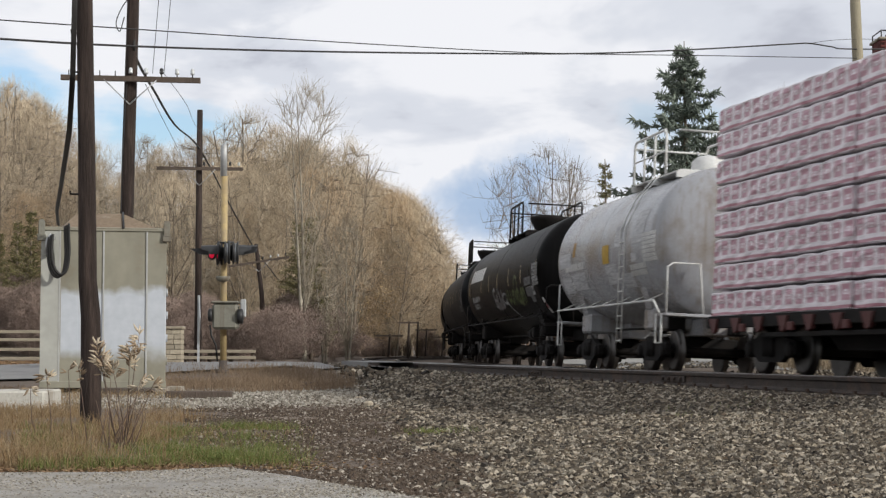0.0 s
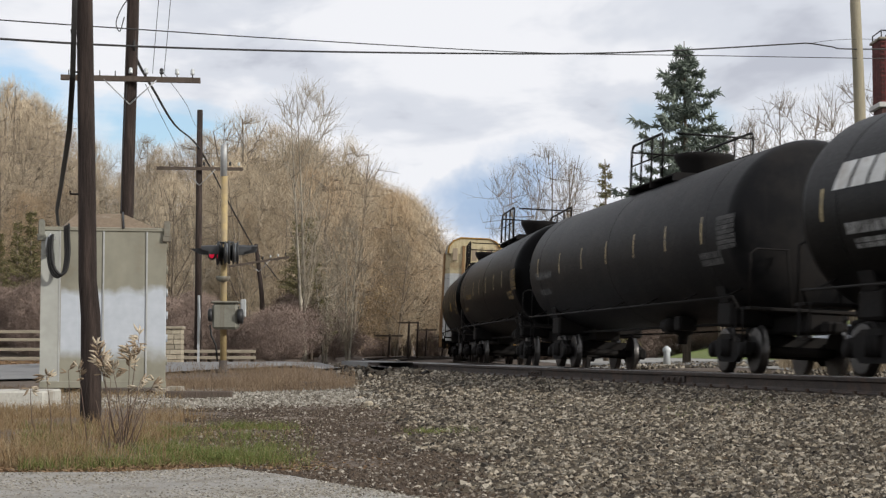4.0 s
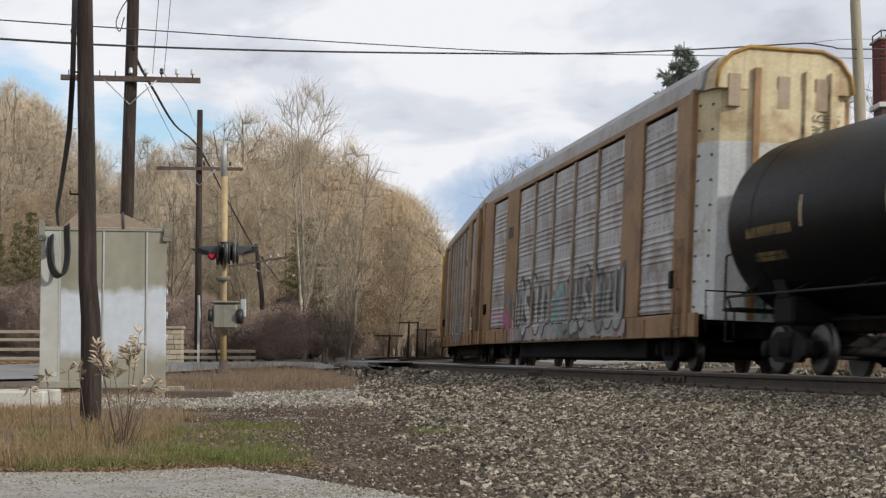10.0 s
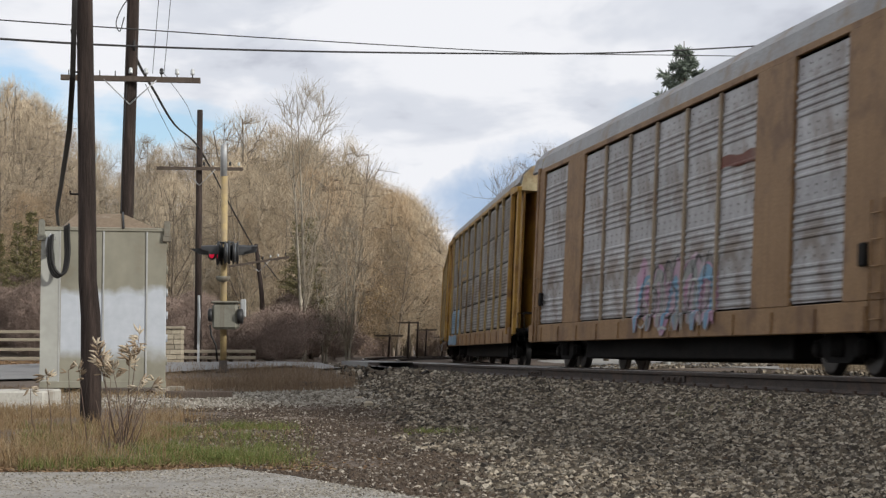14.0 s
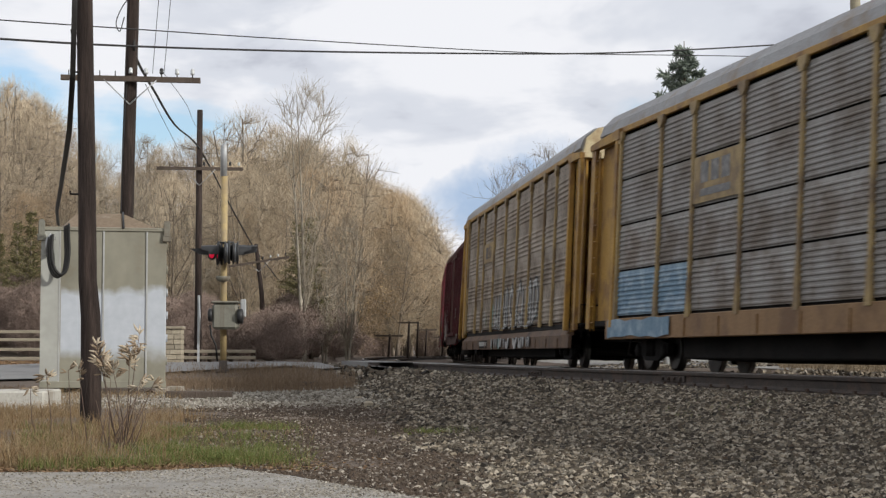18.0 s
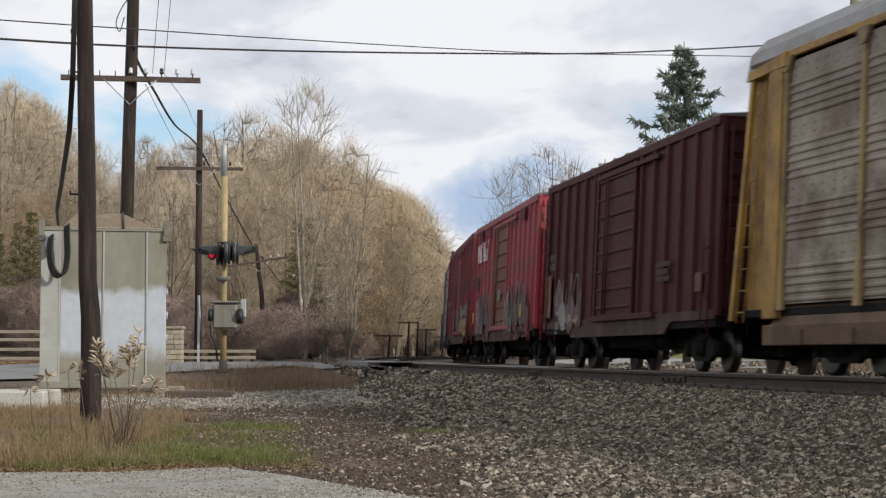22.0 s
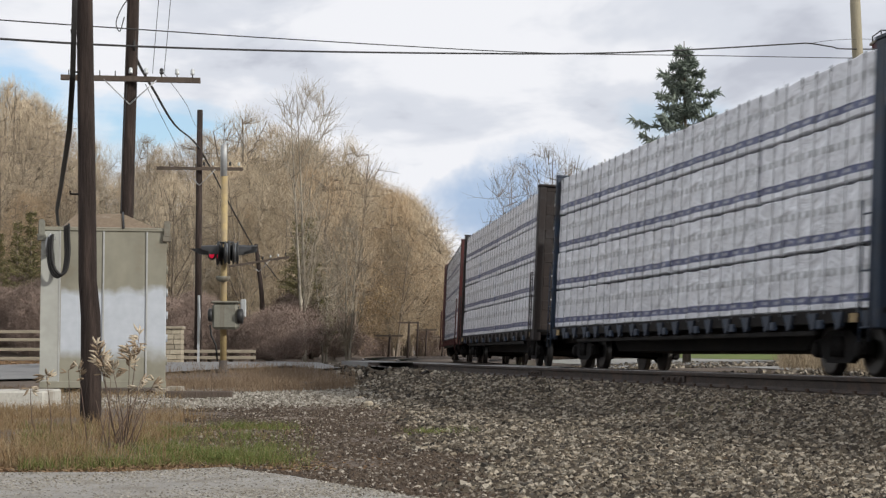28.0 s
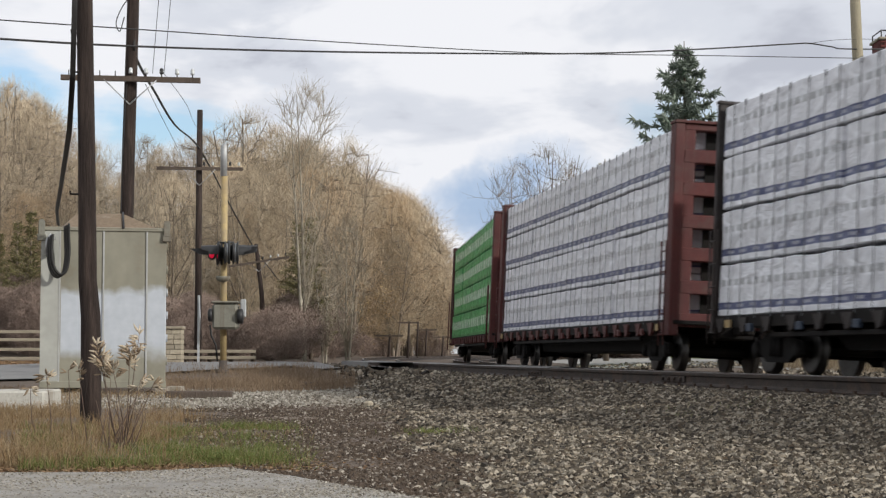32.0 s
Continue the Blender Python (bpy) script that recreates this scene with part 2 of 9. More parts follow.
def ground_z(x, y):
    """The lie of the land."""
    x, y = np.atleast_1d(np.asarray(x, float)), np.atleast_1d(np.asarray(y, float))
    u, s = np.empty_like(x), np.empty_like(x)
    for a in range(0, len(x), 4000):
        d2 = (LINE_X[None, :] - x[a:a + 4000, None]) ** 2 + (LINE_Y[None, :] - y[a:a + 4000, None]) ** 2
        i = d2.argmin(1)
        u[a:a + 4000] = (x[a:a + 4000] - LINE_X[i]) * np.sin(LINE_A[i]) - (y[a:a + 4000] - LINE_Y[i]) * np.cos(LINE_A[i])
        s[a:a + 4000] = LINE_S[i]
    z = np.interp(u, [-60, -14, -8, -4.0, -2.2, 0, 2.3, 4.5, 6.0, 7.0, 9.0, 11, 30],
                  [0.1, 0.05, 0.0, -0.12, -0.22, -0.2, -0.12, -0.055, -0.03, -0.08, -0.2, -0.23, -0.23])
    # level with the road where it crosses
    cross = np.exp(-((s - 12) / 7.0) ** 2) * np.clip((u + 12) / 4, 0, 1) * np.clip((16 - u) / 4, 0, 1)
    z = z + cross * (np.interp(u, [-8, -2, 2, 6, 12], [0.02, -0.03, 0.02, 0.12, 0.08]) - z) * (abs(u - 2.3) > 4.4)
    far = np.clip((y - 33) / 10, 0, 1) * (u > 8)
    z = z + far * np.clip(0.12 - z, 0, 1)
    # wooded bank on one side, rising lawn on the other
    left = np.clip(u - 12, 0, 14) / 14 * np.clip((-x / np.maximum(y, 1.0) - 0.03) / 0.05, 0, 1)
    z = z + left * 0.085 * np.clip(y - 62, 0, 110) + left * 0.03 * np.clip(y - 120, 0, 200)
    z = z + 0.20 * np.clip(-u - 13, 0, 14) * np.clip((y - 40) / 30, 0, 1)
    return z, u, s


def gz(x, y):
    return float(ground_z(x, y)[0][0])


def make_ground():
    ang = np.unique(np.concatenate([np.linspace(-180, -28, 30), np.linspace(-28, 28, 141), np.linspace(28, 180, 30)]))[:-1]
    rad = np.concatenate([[0.01, 2.0, 4.0], np.geomspace(5.5, 160, 110), np.geomspace(175, 4000, 20)])
    R, A = np.meshgrid(rad, np.radians(ang), indexing="ij")
    X, Y = R * np.sin(A), R * np.cos(A)
    z, u, s = ground_z(X.ravel(), Y.ravel())
    z = z + 0.012 * np.sin(X.ravel() * 3.1) * np.sin(Y.ravel() * 2.3 + 1) * (abs(u - 2.3) > 4.6)
    vs = np.stack([X.ravel(), Y.ravel(), z], 1)
    n, k = len(ang), len(rad)
    i, j = np.meshgrid(np.arange(k - 1), np.arange(n), indexing="ij")
    a, b = i * n + j, i * n + (j + 1) % n
    fs = np.stack([a, b, b + n, a + n], -1).reshape(-1, 4)
    ob = new("ground", big_mesh("ground", vs, fs, M_SOIL, True))
    return tagged(ob, "brown soil with gravel, rising to a wooded bank", "ground", kind="structure")


make_ground()


def ribbon(pts, widths, lift, step=1.0):
    """A strip along points that lies on the land."""
    P = [Vector((*p, 0)) for p in pts]
    out = []
    for k in range(len(P) - 1):
        n = max(1, int((P[k + 1] - P[k]).length / step))
        for q in range(n + (k == len(P) - 2)):
            out.append((P[k].lerp(P[k + 1], q / n), widths[k] + (widths[k + 1] - widths[k]) * q / n))
    vs, fs = [], []
    for k, (p, w) in enumerate(out):
        d = (out[min(k + 1, len(out) - 1)][0] - out[max(k - 1, 0)][0]).normalized()
        nrm = Vector((-d.y, d.x, 0))
        for c in range(7):
            q = p + nrm * w * (c / 6 - 0.5)
            vs.append((q.x, q.y, gz(q.x, q.y) + lift))
    for k in range(len(out) - 1):
        for c in range(6):
            a = k * 7 + c
            fs.append((a, a + 1, a + 8, a + 7))
    return Mesh().add(vs, fs, True)


M_ASPHALT = mat("asphalt", (0.17, 0.168, 0.165), (0.22, 0.215, 0.205), rough=0.9, scale=0.6, fine=60, bump=0.3)
M_PALE = mat("pale_pavement", (0.36, 0.35, 0.32), (0.28, 0.27, 0.25), rough=0.9, scale=0.5, fine=30, bump=0.2)

# ---------- the two tracks ----------
M_RAIL = mat("rail_steel", (0.032, 0.025, 0.022), (0.05, 0.038, 0.031), rough=0.7, metal=0.15, fine=50, scale=4, bump=0.25, dirt=(0.07, 0.045, 0.032), dirt_amt=0.5, dirt_scale=5)
M_RAILTOP = mat("rail_top", (0.16, 0.14, 0.125), (0.11, 0.09, 0.08), rough=0.35, metal=0.8, fine=80, bump=0.05)
M_TIE = mat("tie_wood", (0.075, 0.06, 0.048), (0.12, 0.10, 0.085), rough=0.95, scale=3, fine=25, bump=0.7, stretch=(1, 8, 8), rnd=0.3)

RAIL_PROF = [(-0.07, -0.172), (0.07, -0.172), (0.07, -0.158), (0.02, -0.146), (0.010, -0.13), (0.009, -0.055), (0.034, -0.04), (0.036, -0.008),
             (0.028, 0.0), (-0.028, 0.0), (-0.036, -0.008), (-0.034, -0.04), (-0.009, -0.055), (-0.010, -0.13), (-0.02, -0.146), (-0.07, -0.158)]


def rail_mesh(lat, z, s0, s1, prof=RAIL_PROF, step=1.0):
    vs, fs = [], []
    ss = np.arange(s0, s1 + 0.01, step)
    n = len(prof)
    for s in ss:
        for a, b in prof:
            vs.append(line(s, lat + a, z + b))
    for k in range(len(ss) - 1):
        for j in range(n):
            a, b = k * n + j, k * n + (j + 1) % n
            fs.append((a, b, b + n, a + n))
    fs += [tuple(range(n)), tuple(range((len(ss) - 1) * n, len(ss) * n))]
    return Mesh().add(vs, fs)


def make_track(lat, zc, label):
    t = thing("railway_track", label, "track", kind="structure")
    for side in (-1, 1):
        z = zc + side * 0.75 * CANT
        r = part("rail", rail_mesh(lat + side * 0.753, z, -180, 90), M_RAIL, t, "rust-brown steel rail")
        part("rail_head", rail_mesh(lat + side * 0.753, z, -180, 90, [(-0.028, 0.0015), (0.028, 0.0015), (0.02, 0.004), (-0.02, 0.004)]), M_RAILTOP, r, "worn shiny running surface")
    return t


T_FAR = make_track(0.0, 0.0, "curved railway track in stone ballast under the train")
T_NEAR = make_track(NEAR_TRACK, 0.13, "empty curved railway track in stone ballast with jointed rails")

# road over the crossing, and the paved yard beyond
road = ribbon([(-60, 30), (-24, 33.0), (-10, 37.5), (-4.6, 43.5), (-0.5, 49), (3.5, 55), (8, 62), (20, 74)], [6.5] * 8, 0.05)
tagged(part("road", road, M_ASPHALT), "grey worn asphalt road that crosses the tracks", "road", kind="structure")

# =====================================================================
# THE TRAIN.  Car space: x forwards, -y towards the camera's side, z above the rails.
# =====================================================================
RUST, SOOT = (0.13, 0.065, 0.035), (0.05, 0.042, 0.038)
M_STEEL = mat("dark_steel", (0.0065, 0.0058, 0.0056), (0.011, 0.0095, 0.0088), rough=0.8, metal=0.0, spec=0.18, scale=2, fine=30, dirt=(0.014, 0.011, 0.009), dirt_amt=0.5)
M_HOLE = mat("dark_vent_hole", (0.17, 0.16, 0.15), (0.13, 0.12, 0.115), rough=0.9)
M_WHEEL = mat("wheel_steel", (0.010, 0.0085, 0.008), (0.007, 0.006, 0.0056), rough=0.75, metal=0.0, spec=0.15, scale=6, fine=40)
M_TREAD = mat("wheel_tread", (0.12, 0.115, 0.11), (0.08, 0.075, 0.072), rough=0.4, metal=0.9, bump=0.03)
M_BLACK = mat("black_tank_paint", (0.0020, 0.0020, 0.0023), (0.0032, 0.0032, 0.0033), rough=0.40, scale=0.9, fine=25, bump=0.015, dirt=(0.0065, 0.006, 0.0055), dirt_amt=0.4, dirt_scale=0.9, streak=0.3, spec=0.045)
M_BLACK2 = mat("dull_black_tank_paint", (0.003, 0.003, 0.003), (0.0048, 0.0046, 0.0045), rough=0.45, scale=0.9, fine=25, bump=0.015, dirt=(0.010, 0.009, 0.0085), dirt_amt=0.5, dirt_scale=0.9, streak=0.4, spec=0.07)
M_BLACK3 = mat("faded_black_tank_paint", (0.0085, 0.0085, 0.0095), (0.013, 0.013, 0.0135), rough=0.5, scale=0.9, fine=25, bump=0.015, dirt=(0.020, 0.018, 0.017), dirt_amt=0.5, dirt_scale=0.9, streak=0.4, spec=0.09)
M_GREYT = mat("grey_tank_paint", (0.38, 0.39, 0.41), (0.32, 0.325, 0.34), rough=0.27, scale=0.8, fine=25, bump=0.06, dirt=(0.20, 0.17, 0.14), dirt_amt=0.55, dirt_scale=0.7, streak=0.6)
M_WHITE = mat("white_paint", (0.70, 0.70, 0.68), (0.58, 0.58, 0.56), rough=0.5, dirt=(0.35, 0.32, 0.28), dirt_amt=0.4)
M_PALEMARK = mat("pale_lettering", (0.42, 0.42, 0.41), (0.30, 0.30, 0.29), rough=0.7, scale=8, fine=40, dirt=(0.08, 0.075, 0.07), dirt_amt=0.8, dirt_scale=5)
M_DIMMARK = mat("dull_lettering", (0.16, 0.155, 0.15), (0.09, 0.088, 0.085), rough=0.8, scale=8, fine=40, dirt=(0.04, 0.04, 0.04), dirt_amt=0.8, dirt_scale=5)
M_DIMYELLOW = mat("dim_yellow_lettering", (0.27, 0.175, 0.05), (0.17, 0.11, 0.04), rough=0.8, scale=8, fine=40, dirt=(0.03, 0.025, 0.02), dirt_amt=0.8, dirt_scale=5)
M_BROWNMARK = mat("faded_stencil_on_brown", (0.13, 0.085, 0.08), (0.085, 0.045, 0.043), rough=0.8, scale=6, fine=40, dirt=(0.06, 0.025, 0.024), dirt_amt=0.8, dirt_scale=4)
M_STENCIL = mat("white_stencil_block", (0.62, 0.62, 0.62), (0.40, 0.40, 0.41), rough=0.6, scale=4, fine=60, stretch=(1, 1, 9), dirt=(0.22, 0.22, 0.23), dirt_amt=0.6, dirt_scale=3)
M_SCRAWLG = mat("yellow_green_spray_paint", (0.075, 0.095, 0.02), (0.04, 0.055, 0.014), rough=0.6, scale=5)
M_TICK = mat("reflective_tape", (0.52, 0.42, 0.22), (0.38, 0.29, 0.14), rough=0.5, scale=9, dirt=(0.12, 0.10, 0.08), dirt_amt=0.6, dirt_scale=6)
M_YPLATE = mat("yellow_plate", (0.50, 0.31, 0.03), (0.40, 0.25, 0.03), rough=0.6, scale=6)
M_RACK = mat("tan_brown_rack_paint", (0.30, 0.18, 0.085), (0.235, 0.135, 0.06), rough=0.6, scale=0.8, fine=22, bump=0.12, dirt=(0.13, 0.07, 0.035), dirt_amt=0.5, dirt_scale=1.1, streak=0.5)
M_RACKY = mat("yellow_rack_paint", (0.46, 0.27, 0.05), (0.34, 0.19, 0.04), rough=0.55, scale=1.1, fine=22, bump=0.12, dirt=(0.15, 0.075, 0.03), dirt_amt=0.6, dirt_scale=1.3, streak=0.6)
M_GALV = mat("galvanised_panel", (0.46, 0.46, 0.47), (0.37, 0.365, 0.37), rough=0.5, metal=0.25, scale=1.4, fine=18, bump=0.05, rnd=0.12, dirt=(0.17, 0.135, 0.105), dirt_amt=0.55, dirt_scale=0.9, streak=0.4)
M_GALVB = mat("brown_grimed_panel", (0.37, 0.32, 0.265), (0.29, 0.245, 0.195), rough=0.6, metal=0.15, scale=1.2, fine=18, bump=0.05, rnd=0.12, dirt=(0.12, 0.085, 0.055), dirt_amt=0.65, dirt_scale=0.8, streak=0.5)
M_GALVC = mat("grey_grimed_panel", (0.34, 0.33, 0.315), (0.27, 0.257, 0.24), rough=0.55, metal=0.2, scale=1.2, fine=18, bump=0.05, rnd=0.1, dirt=(0.13, 0.10, 0.075), dirt_amt=0.6, dirt_scale=0.8, streak=0.5)
M_ROOF = mat("grey_roof_sheet", (0.32, 0.325, 0.33), (0.25, 0.25, 0.25), rough=0.55, metal=0.15, scale=0.8, fine=20, dirt=(0.2, 0.15, 0.1), dirt_amt=0.35, streak=0.3)
M_CREAM = mat("cream_end_paint", (0.62, 0.53, 0.33), (0.52, 0.44, 0.27), rough=0.55, scale=0.9, fine=20, dirt=(0.28, 0.18, 0.09), dirt_amt=0.5, streak=0.5)
M_ENDWHITE = mat("white_end_paint", (0.62, 0.63, 0.62), (0.5, 0.51, 0.5), rough=0.5, scale=0.9, fine=20, dirt=(0.3, 0.25, 0.2), dirt_amt=0.35, streak=0.4)
M_ENDGREY = mat("blue_grey_door", (0.19, 0.21, 0.235), (0.15, 0.165, 0.185), rough=0.5, scale=1.0, fine=20, dirt=(0.1, 0.08, 0.06), dirt_amt=0.5, streak=0.5)
M_BOXBROWN = mat("oxide_brown_paint", (0.080, 0.0195, 0.0215), (0.057, 0.0145, 0.0165), rough=0.6, spec=0.12, scale=1.0, fine=22, bump=0.08, dirt=(0.050, 0.019, 0.019), dirt_amt=0.5, streak=0.5)
M_BOXRED = mat("faded_red_paint", (0.35, 0.062, 0.082), (0.28, 0.05, 0.066), rough=0.6, scale=0.8, fine=20, bump=0.08, dirt=(0.15, 0.075, 0.065), dirt_amt=0.5, streak=0.5)
M_BOXDOOR = mat("rusty_red_door", (0.17, 0.055, 0.035), (0.125, 0.042, 0.028), rough=0.65, scale=1.0, fine=20, dirt=(0.16, 0.10, 0.075), dirt_amt=0.45, streak=0.4)
M_BOXSILL = mat("sooty_brown_sill", (0.055, 0.024, 0.021), (0.035, 0.017, 0.015), rough=0.75, scale=1.2, fine=22, bump=0.1, dirt=(0.09, 0.05, 0.04), dirt_amt=0.5, streak=0.4)
M_BOXRUST = mat("worn_brick_red_paint", (0.20, 0.034, 0.043), (0.15, 0.028, 0.035), rough=0.65, scale=0.8, fine=20, bump=0.1, dirt=(0.085, 0.036, 0.034), dirt_amt=0.55, streak=0.6)
M_BOXROOF = mat("rusty_roof", (0.10, 0.07, 0.06), (0.16, 0.13, 0.12), rough=0.75, scale=1.5, fine=15, dirt=(0.22, 0.2, 0.19), dirt_amt=0.4)
M_REDEND = mat("bright_red_end", (0.42, 0.045, 0.065), (0.34, 0.04, 0.055), rough=0.6, scale=1.0, dirt=(0.2, 0.07, 0.06), dirt_amt=0.4, streak=0.4)
M_ORANGEEND = mat("orange_red_end", (0.21, 0.048, 0.042), (0.155, 0.038, 0.034), rough=0.6, scale=1.0, dirt=(0.15, 0.06, 0.045), dirt_amt=0.4, streak=0.4)
M_CBBLUE = mat("blue_grey_steel", (0.035, 0.055, 0.09), (0.026, 0.04, 0.065), rough=0.6, scale=1.0, dirt=(0.05, 0.045, 0.045), dirt_amt=0.5, streak=0.4)
M_CBBROWN = mat("rusted_brown_steel", (0.034, 0.024, 0.02), (0.022, 0.017, 0.016), rough=0.7, scale=1.2, dirt=(0.05, 0.045, 0.045), dirt_amt=0.5, streak=0.5)
M_CBRED = mat("oxide_red_steel", (0.11, 0.026, 0.023), (0.075, 0.021, 0.02), rough=0.65, scale=1.0, dirt=(0.08, 0.045, 0.04), dirt_amt=0.5, streak=0.5)
M_STRAP = mat("steel_strap", (0.13, 0.135, 0.145), (0.09, 0.092, 0.10), rough=0.5, metal=0.3)
M_TEAL = mat("teal_spray_paint", (0.12, 0.27, 0.265), (0.19, 0.34, 0.33), rough=0.6, scale=5, fine=30, dirt=(0.25, 0.22, 0.18), dirt_amt=0.5, dirt_scale=4)
M_TEALD = mat("faded_teal_spray_paint", (0.11, 0.19, 0.19), (0.17, 0.22, 0.215), rough=0.6, scale=4, fine=30, dirt=(0.15, 0.08, 0.07), dirt_amt=0.8, dirt_scale=3)
M_SPRAYW = mat("pale_spray_paint", (0.48, 0.48, 0.46), (0.36, 0.36, 0.35), rough=0.6, scale=5, fine=30, dirt=(0.2, 0.18, 0.16), dirt_amt=0.5, dirt_scale=3)
M_SPRAYG = mat("grey_spray_paint", (0.20, 0.20, 0.20), (0.13, 0.13, 0.135), rough=0.6, scale=5, fine=30, dirt=(0.3, 0.29, 0.27), dirt_amt=0.5, dirt_scale=4)
M_SPRAYP = mat("magenta_spray_paint", (0.40, 0.10, 0.22), (0.32, 0.08, 0.2), rough=0.6, scale=5, fine=30, dirt=(0.2, 0.15, 0.12), dirt_amt=0.5, dirt_scale=4)
M_SPRAYC = mat("dull_cream_spray_paint", (0.34, 0.34, 0.31), (0.25, 0.27, 0.26), rough=0.6, scale=2.5, fine=30, dirt=(0.17, 0.16, 0.17), dirt_amt=0.7, dirt_scale=2)
M_SPRAYGR = mat("grey_green_spray_paint", (0.22, 0.25, 0.23), (0.28, 0.28, 0.27), rough=0.6, scale=3, fine=30, dirt=(0.32, 0.30, 0.29), dirt_amt=0.7, dirt_scale=2)
M_SPRAYX = mat("thin_smoky_spray_paint", (0.105, 0.088, 0.086), (0.065, 0.052, 0.052), rough=0.65, scale=2.5, fine=30, dirt=(0.19, 0.05, 0.055), dirt_amt=0.8, dirt_scale=3)
M_SPRAYD = mat("dark_grey_spray_paint", (0.075, 0.07, 0.07), (0.11, 0.10, 0.10), rough=0.6, scale=3, fine=30)
M_WORNWHITE = mat("worn_white_marking", (0.68, 0.66, 0.65), (0.58, 0.54, 0.53), rough=0.6, scale=3, fine=30, dirt=(0.28, 0.07, 0.08), dirt_amt=0.75, dirt_scale=4)
M_SPRAYM = mat("dull_purple_spray_paint", (0.22, 0.115, 0.15), (0.28, 0.20, 0.21), rough=0.6, scale=3, fine=30, dirt=(0.32, 0.30, 0.29), dirt_amt=0.7, dirt_scale=2)
M_SPRAYPL = mat("faded_pink_spray_paint", (0.48, 0.22, 0.36), (0.42, 0.30, 0.37), rough=0.6, scale=3, fine=30, dirt=(0.38, 0.36, 0.35), dirt_amt=0.7, dirt_scale=2)
M_SPRAYB = mat("light_blue_spray_paint", (0.13, 0.27, 0.40), (0.18, 0.33, 0.46), rough=0.6, scale=5, fine=30, dirt=(0.2, 0.19, 0.18), dirt_amt=0.5, dirt_scale=3)
M_SPRAYK = mat("black_spray_paint", (0.03, 0.03, 0.033), (0.05, 0.05, 0.05), rough=0.6, scale=5)
M_SPRAYO = mat("sand_spray_paint", (0.29, 0.19, 0.12), (0.34, 0.25, 0.16), rough=0.6, scale=5, fine=30, dirt=(0.2, 0.1, 0.08), dirt_amt=0.5, dirt_scale=3)

M_BLUESHEET = mat("blue_sprayed_sheet", (0.17, 0.27, 0.35), (0.12, 0.215, 0.30), rough=0.6, scale=1.2, fine=14, bump=0.05, dirt=(0.30, 0.38, 0.45), dirt_amt=0.6, dirt_scale=2.5, streak=0.4)
M_THINPOST = mat("pale_tan_post_paint", (0.36, 0.29, 0.205), (0.29, 0.225, 0.155), rough=0.6, scale=1.2, fine=22, bump=0.1, dirt=(0.2, 0.13, 0.08), dirt_amt=0.5, streak=0.4)
# rusty sill brown; also puts recess shade into one end door's colour
M_SILLRECESS = mat("rusty_sill_and_recess_shade", (0.17, 0.10, 0.055), (0.11, 0.065, 0.04), rough=0.7, scale=1.0, fine=22, bump=0.12, dirt=(0.06, 0.04, 0.03), dirt_amt=0.6, dirt_scale=1.3, streak=0.5)
M_RACKT = mat("grimed_tan_post_paint", (0.40, 0.29, 0.13), (0.31, 0.22, 0.10), rough=0.6, scale=1.2, fine=22, bump=0.1, dirt=(0.14, 0.095, 0.06), dirt_amt=0.6, streak=0.5)

V0, ACC, JERK = 9.04056, 0.0050303, -0.00014844


def moved(t):
    q = t - 16
    return V0 * q + ACC * q * q / 2 + JERK * q ** 3 / 6


def car_pose(mid, half, t):
    s = mid + moved(t)
    a, b = Vector(line(s - half)), Vector(line(s + half))
    c = (a + b) / 2
    return pose(c.x, c.y, 0, -math.degrees(CANT), 0, math.degrees(math.atan2(b.y - a.y, b.x - a.x)))


CARS = []


def new_car(name, label, category, front, rear, truck_in=2.2):
    e = thing(name, label, category, group="cars of the freight train")
    mid, half = (front + rear) / 2, (front - rear) / 2
    CARS.append((e, mid, half - truck_in))
    return e, half


# ---- shared running gear ----
def wheel_data():
    m = Mesh()
    m.lathe([(-0.03, 0.455), (-0.005, 0.455), (0.0, 0.425), (0.10, 0.415), (0.105, 0.36), (0.075, 0.33), (0.06, 0.2), (0.11, 0.15), (0.11, 0.0),
             (-0.02, 0.0), (-0.02, 0.15), (0.0, 0.2), (0.02, 0.33), (-0.03, 0.37)], ((0, 0, 0), (0, 1, 0)), 28)
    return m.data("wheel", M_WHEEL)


def tread_data():
    m = Mesh()
    m.lathe([(-0.034, 0.44), (-0.034, 0.456), (-0.004, 0.457), (0.002, 0.428), (0.102, 0.418), (0.107, 0.418), (0.108, 0.37)], ((0, 0, 0), (0, 1, 0)), 28)
    return m.data("tread", M_TREAD)


def side_frame_data():
    m = Mesh()
    out = [(-1.05, 0.34), (-1.05, 0.56), (-0.72, 0.60), (-0.42, 0.72), (0.42, 0.72), (0.72, 0.60), (1.05, 0.56), (1.05, 0.34), (0.72, 0.34), (0.45, 0.20), (-0.45, 0.20), (-0.72, 0.34)]
    m.extrude([(x, z) for x, z in out], "y", -0.06, 0.06)
    for x in (-0.865, 0.865):
        m.lathe([(-0.12, 0.11), (-0.08, 0.14), (0.08, 0.14), (0.09, 0.08)], ((x, 0.0, 0.42), (x, 1, 0.42)), 12)
    for x in (-0.16, 0, 0.16):
        m.tube([(x, -0.075, 0.30), (x, -0.075, 0.62)], 0.065, 8)
    m.box(-0.30, 0.30, -0.09, 0.09, 0.62, 0.70)
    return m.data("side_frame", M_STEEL)


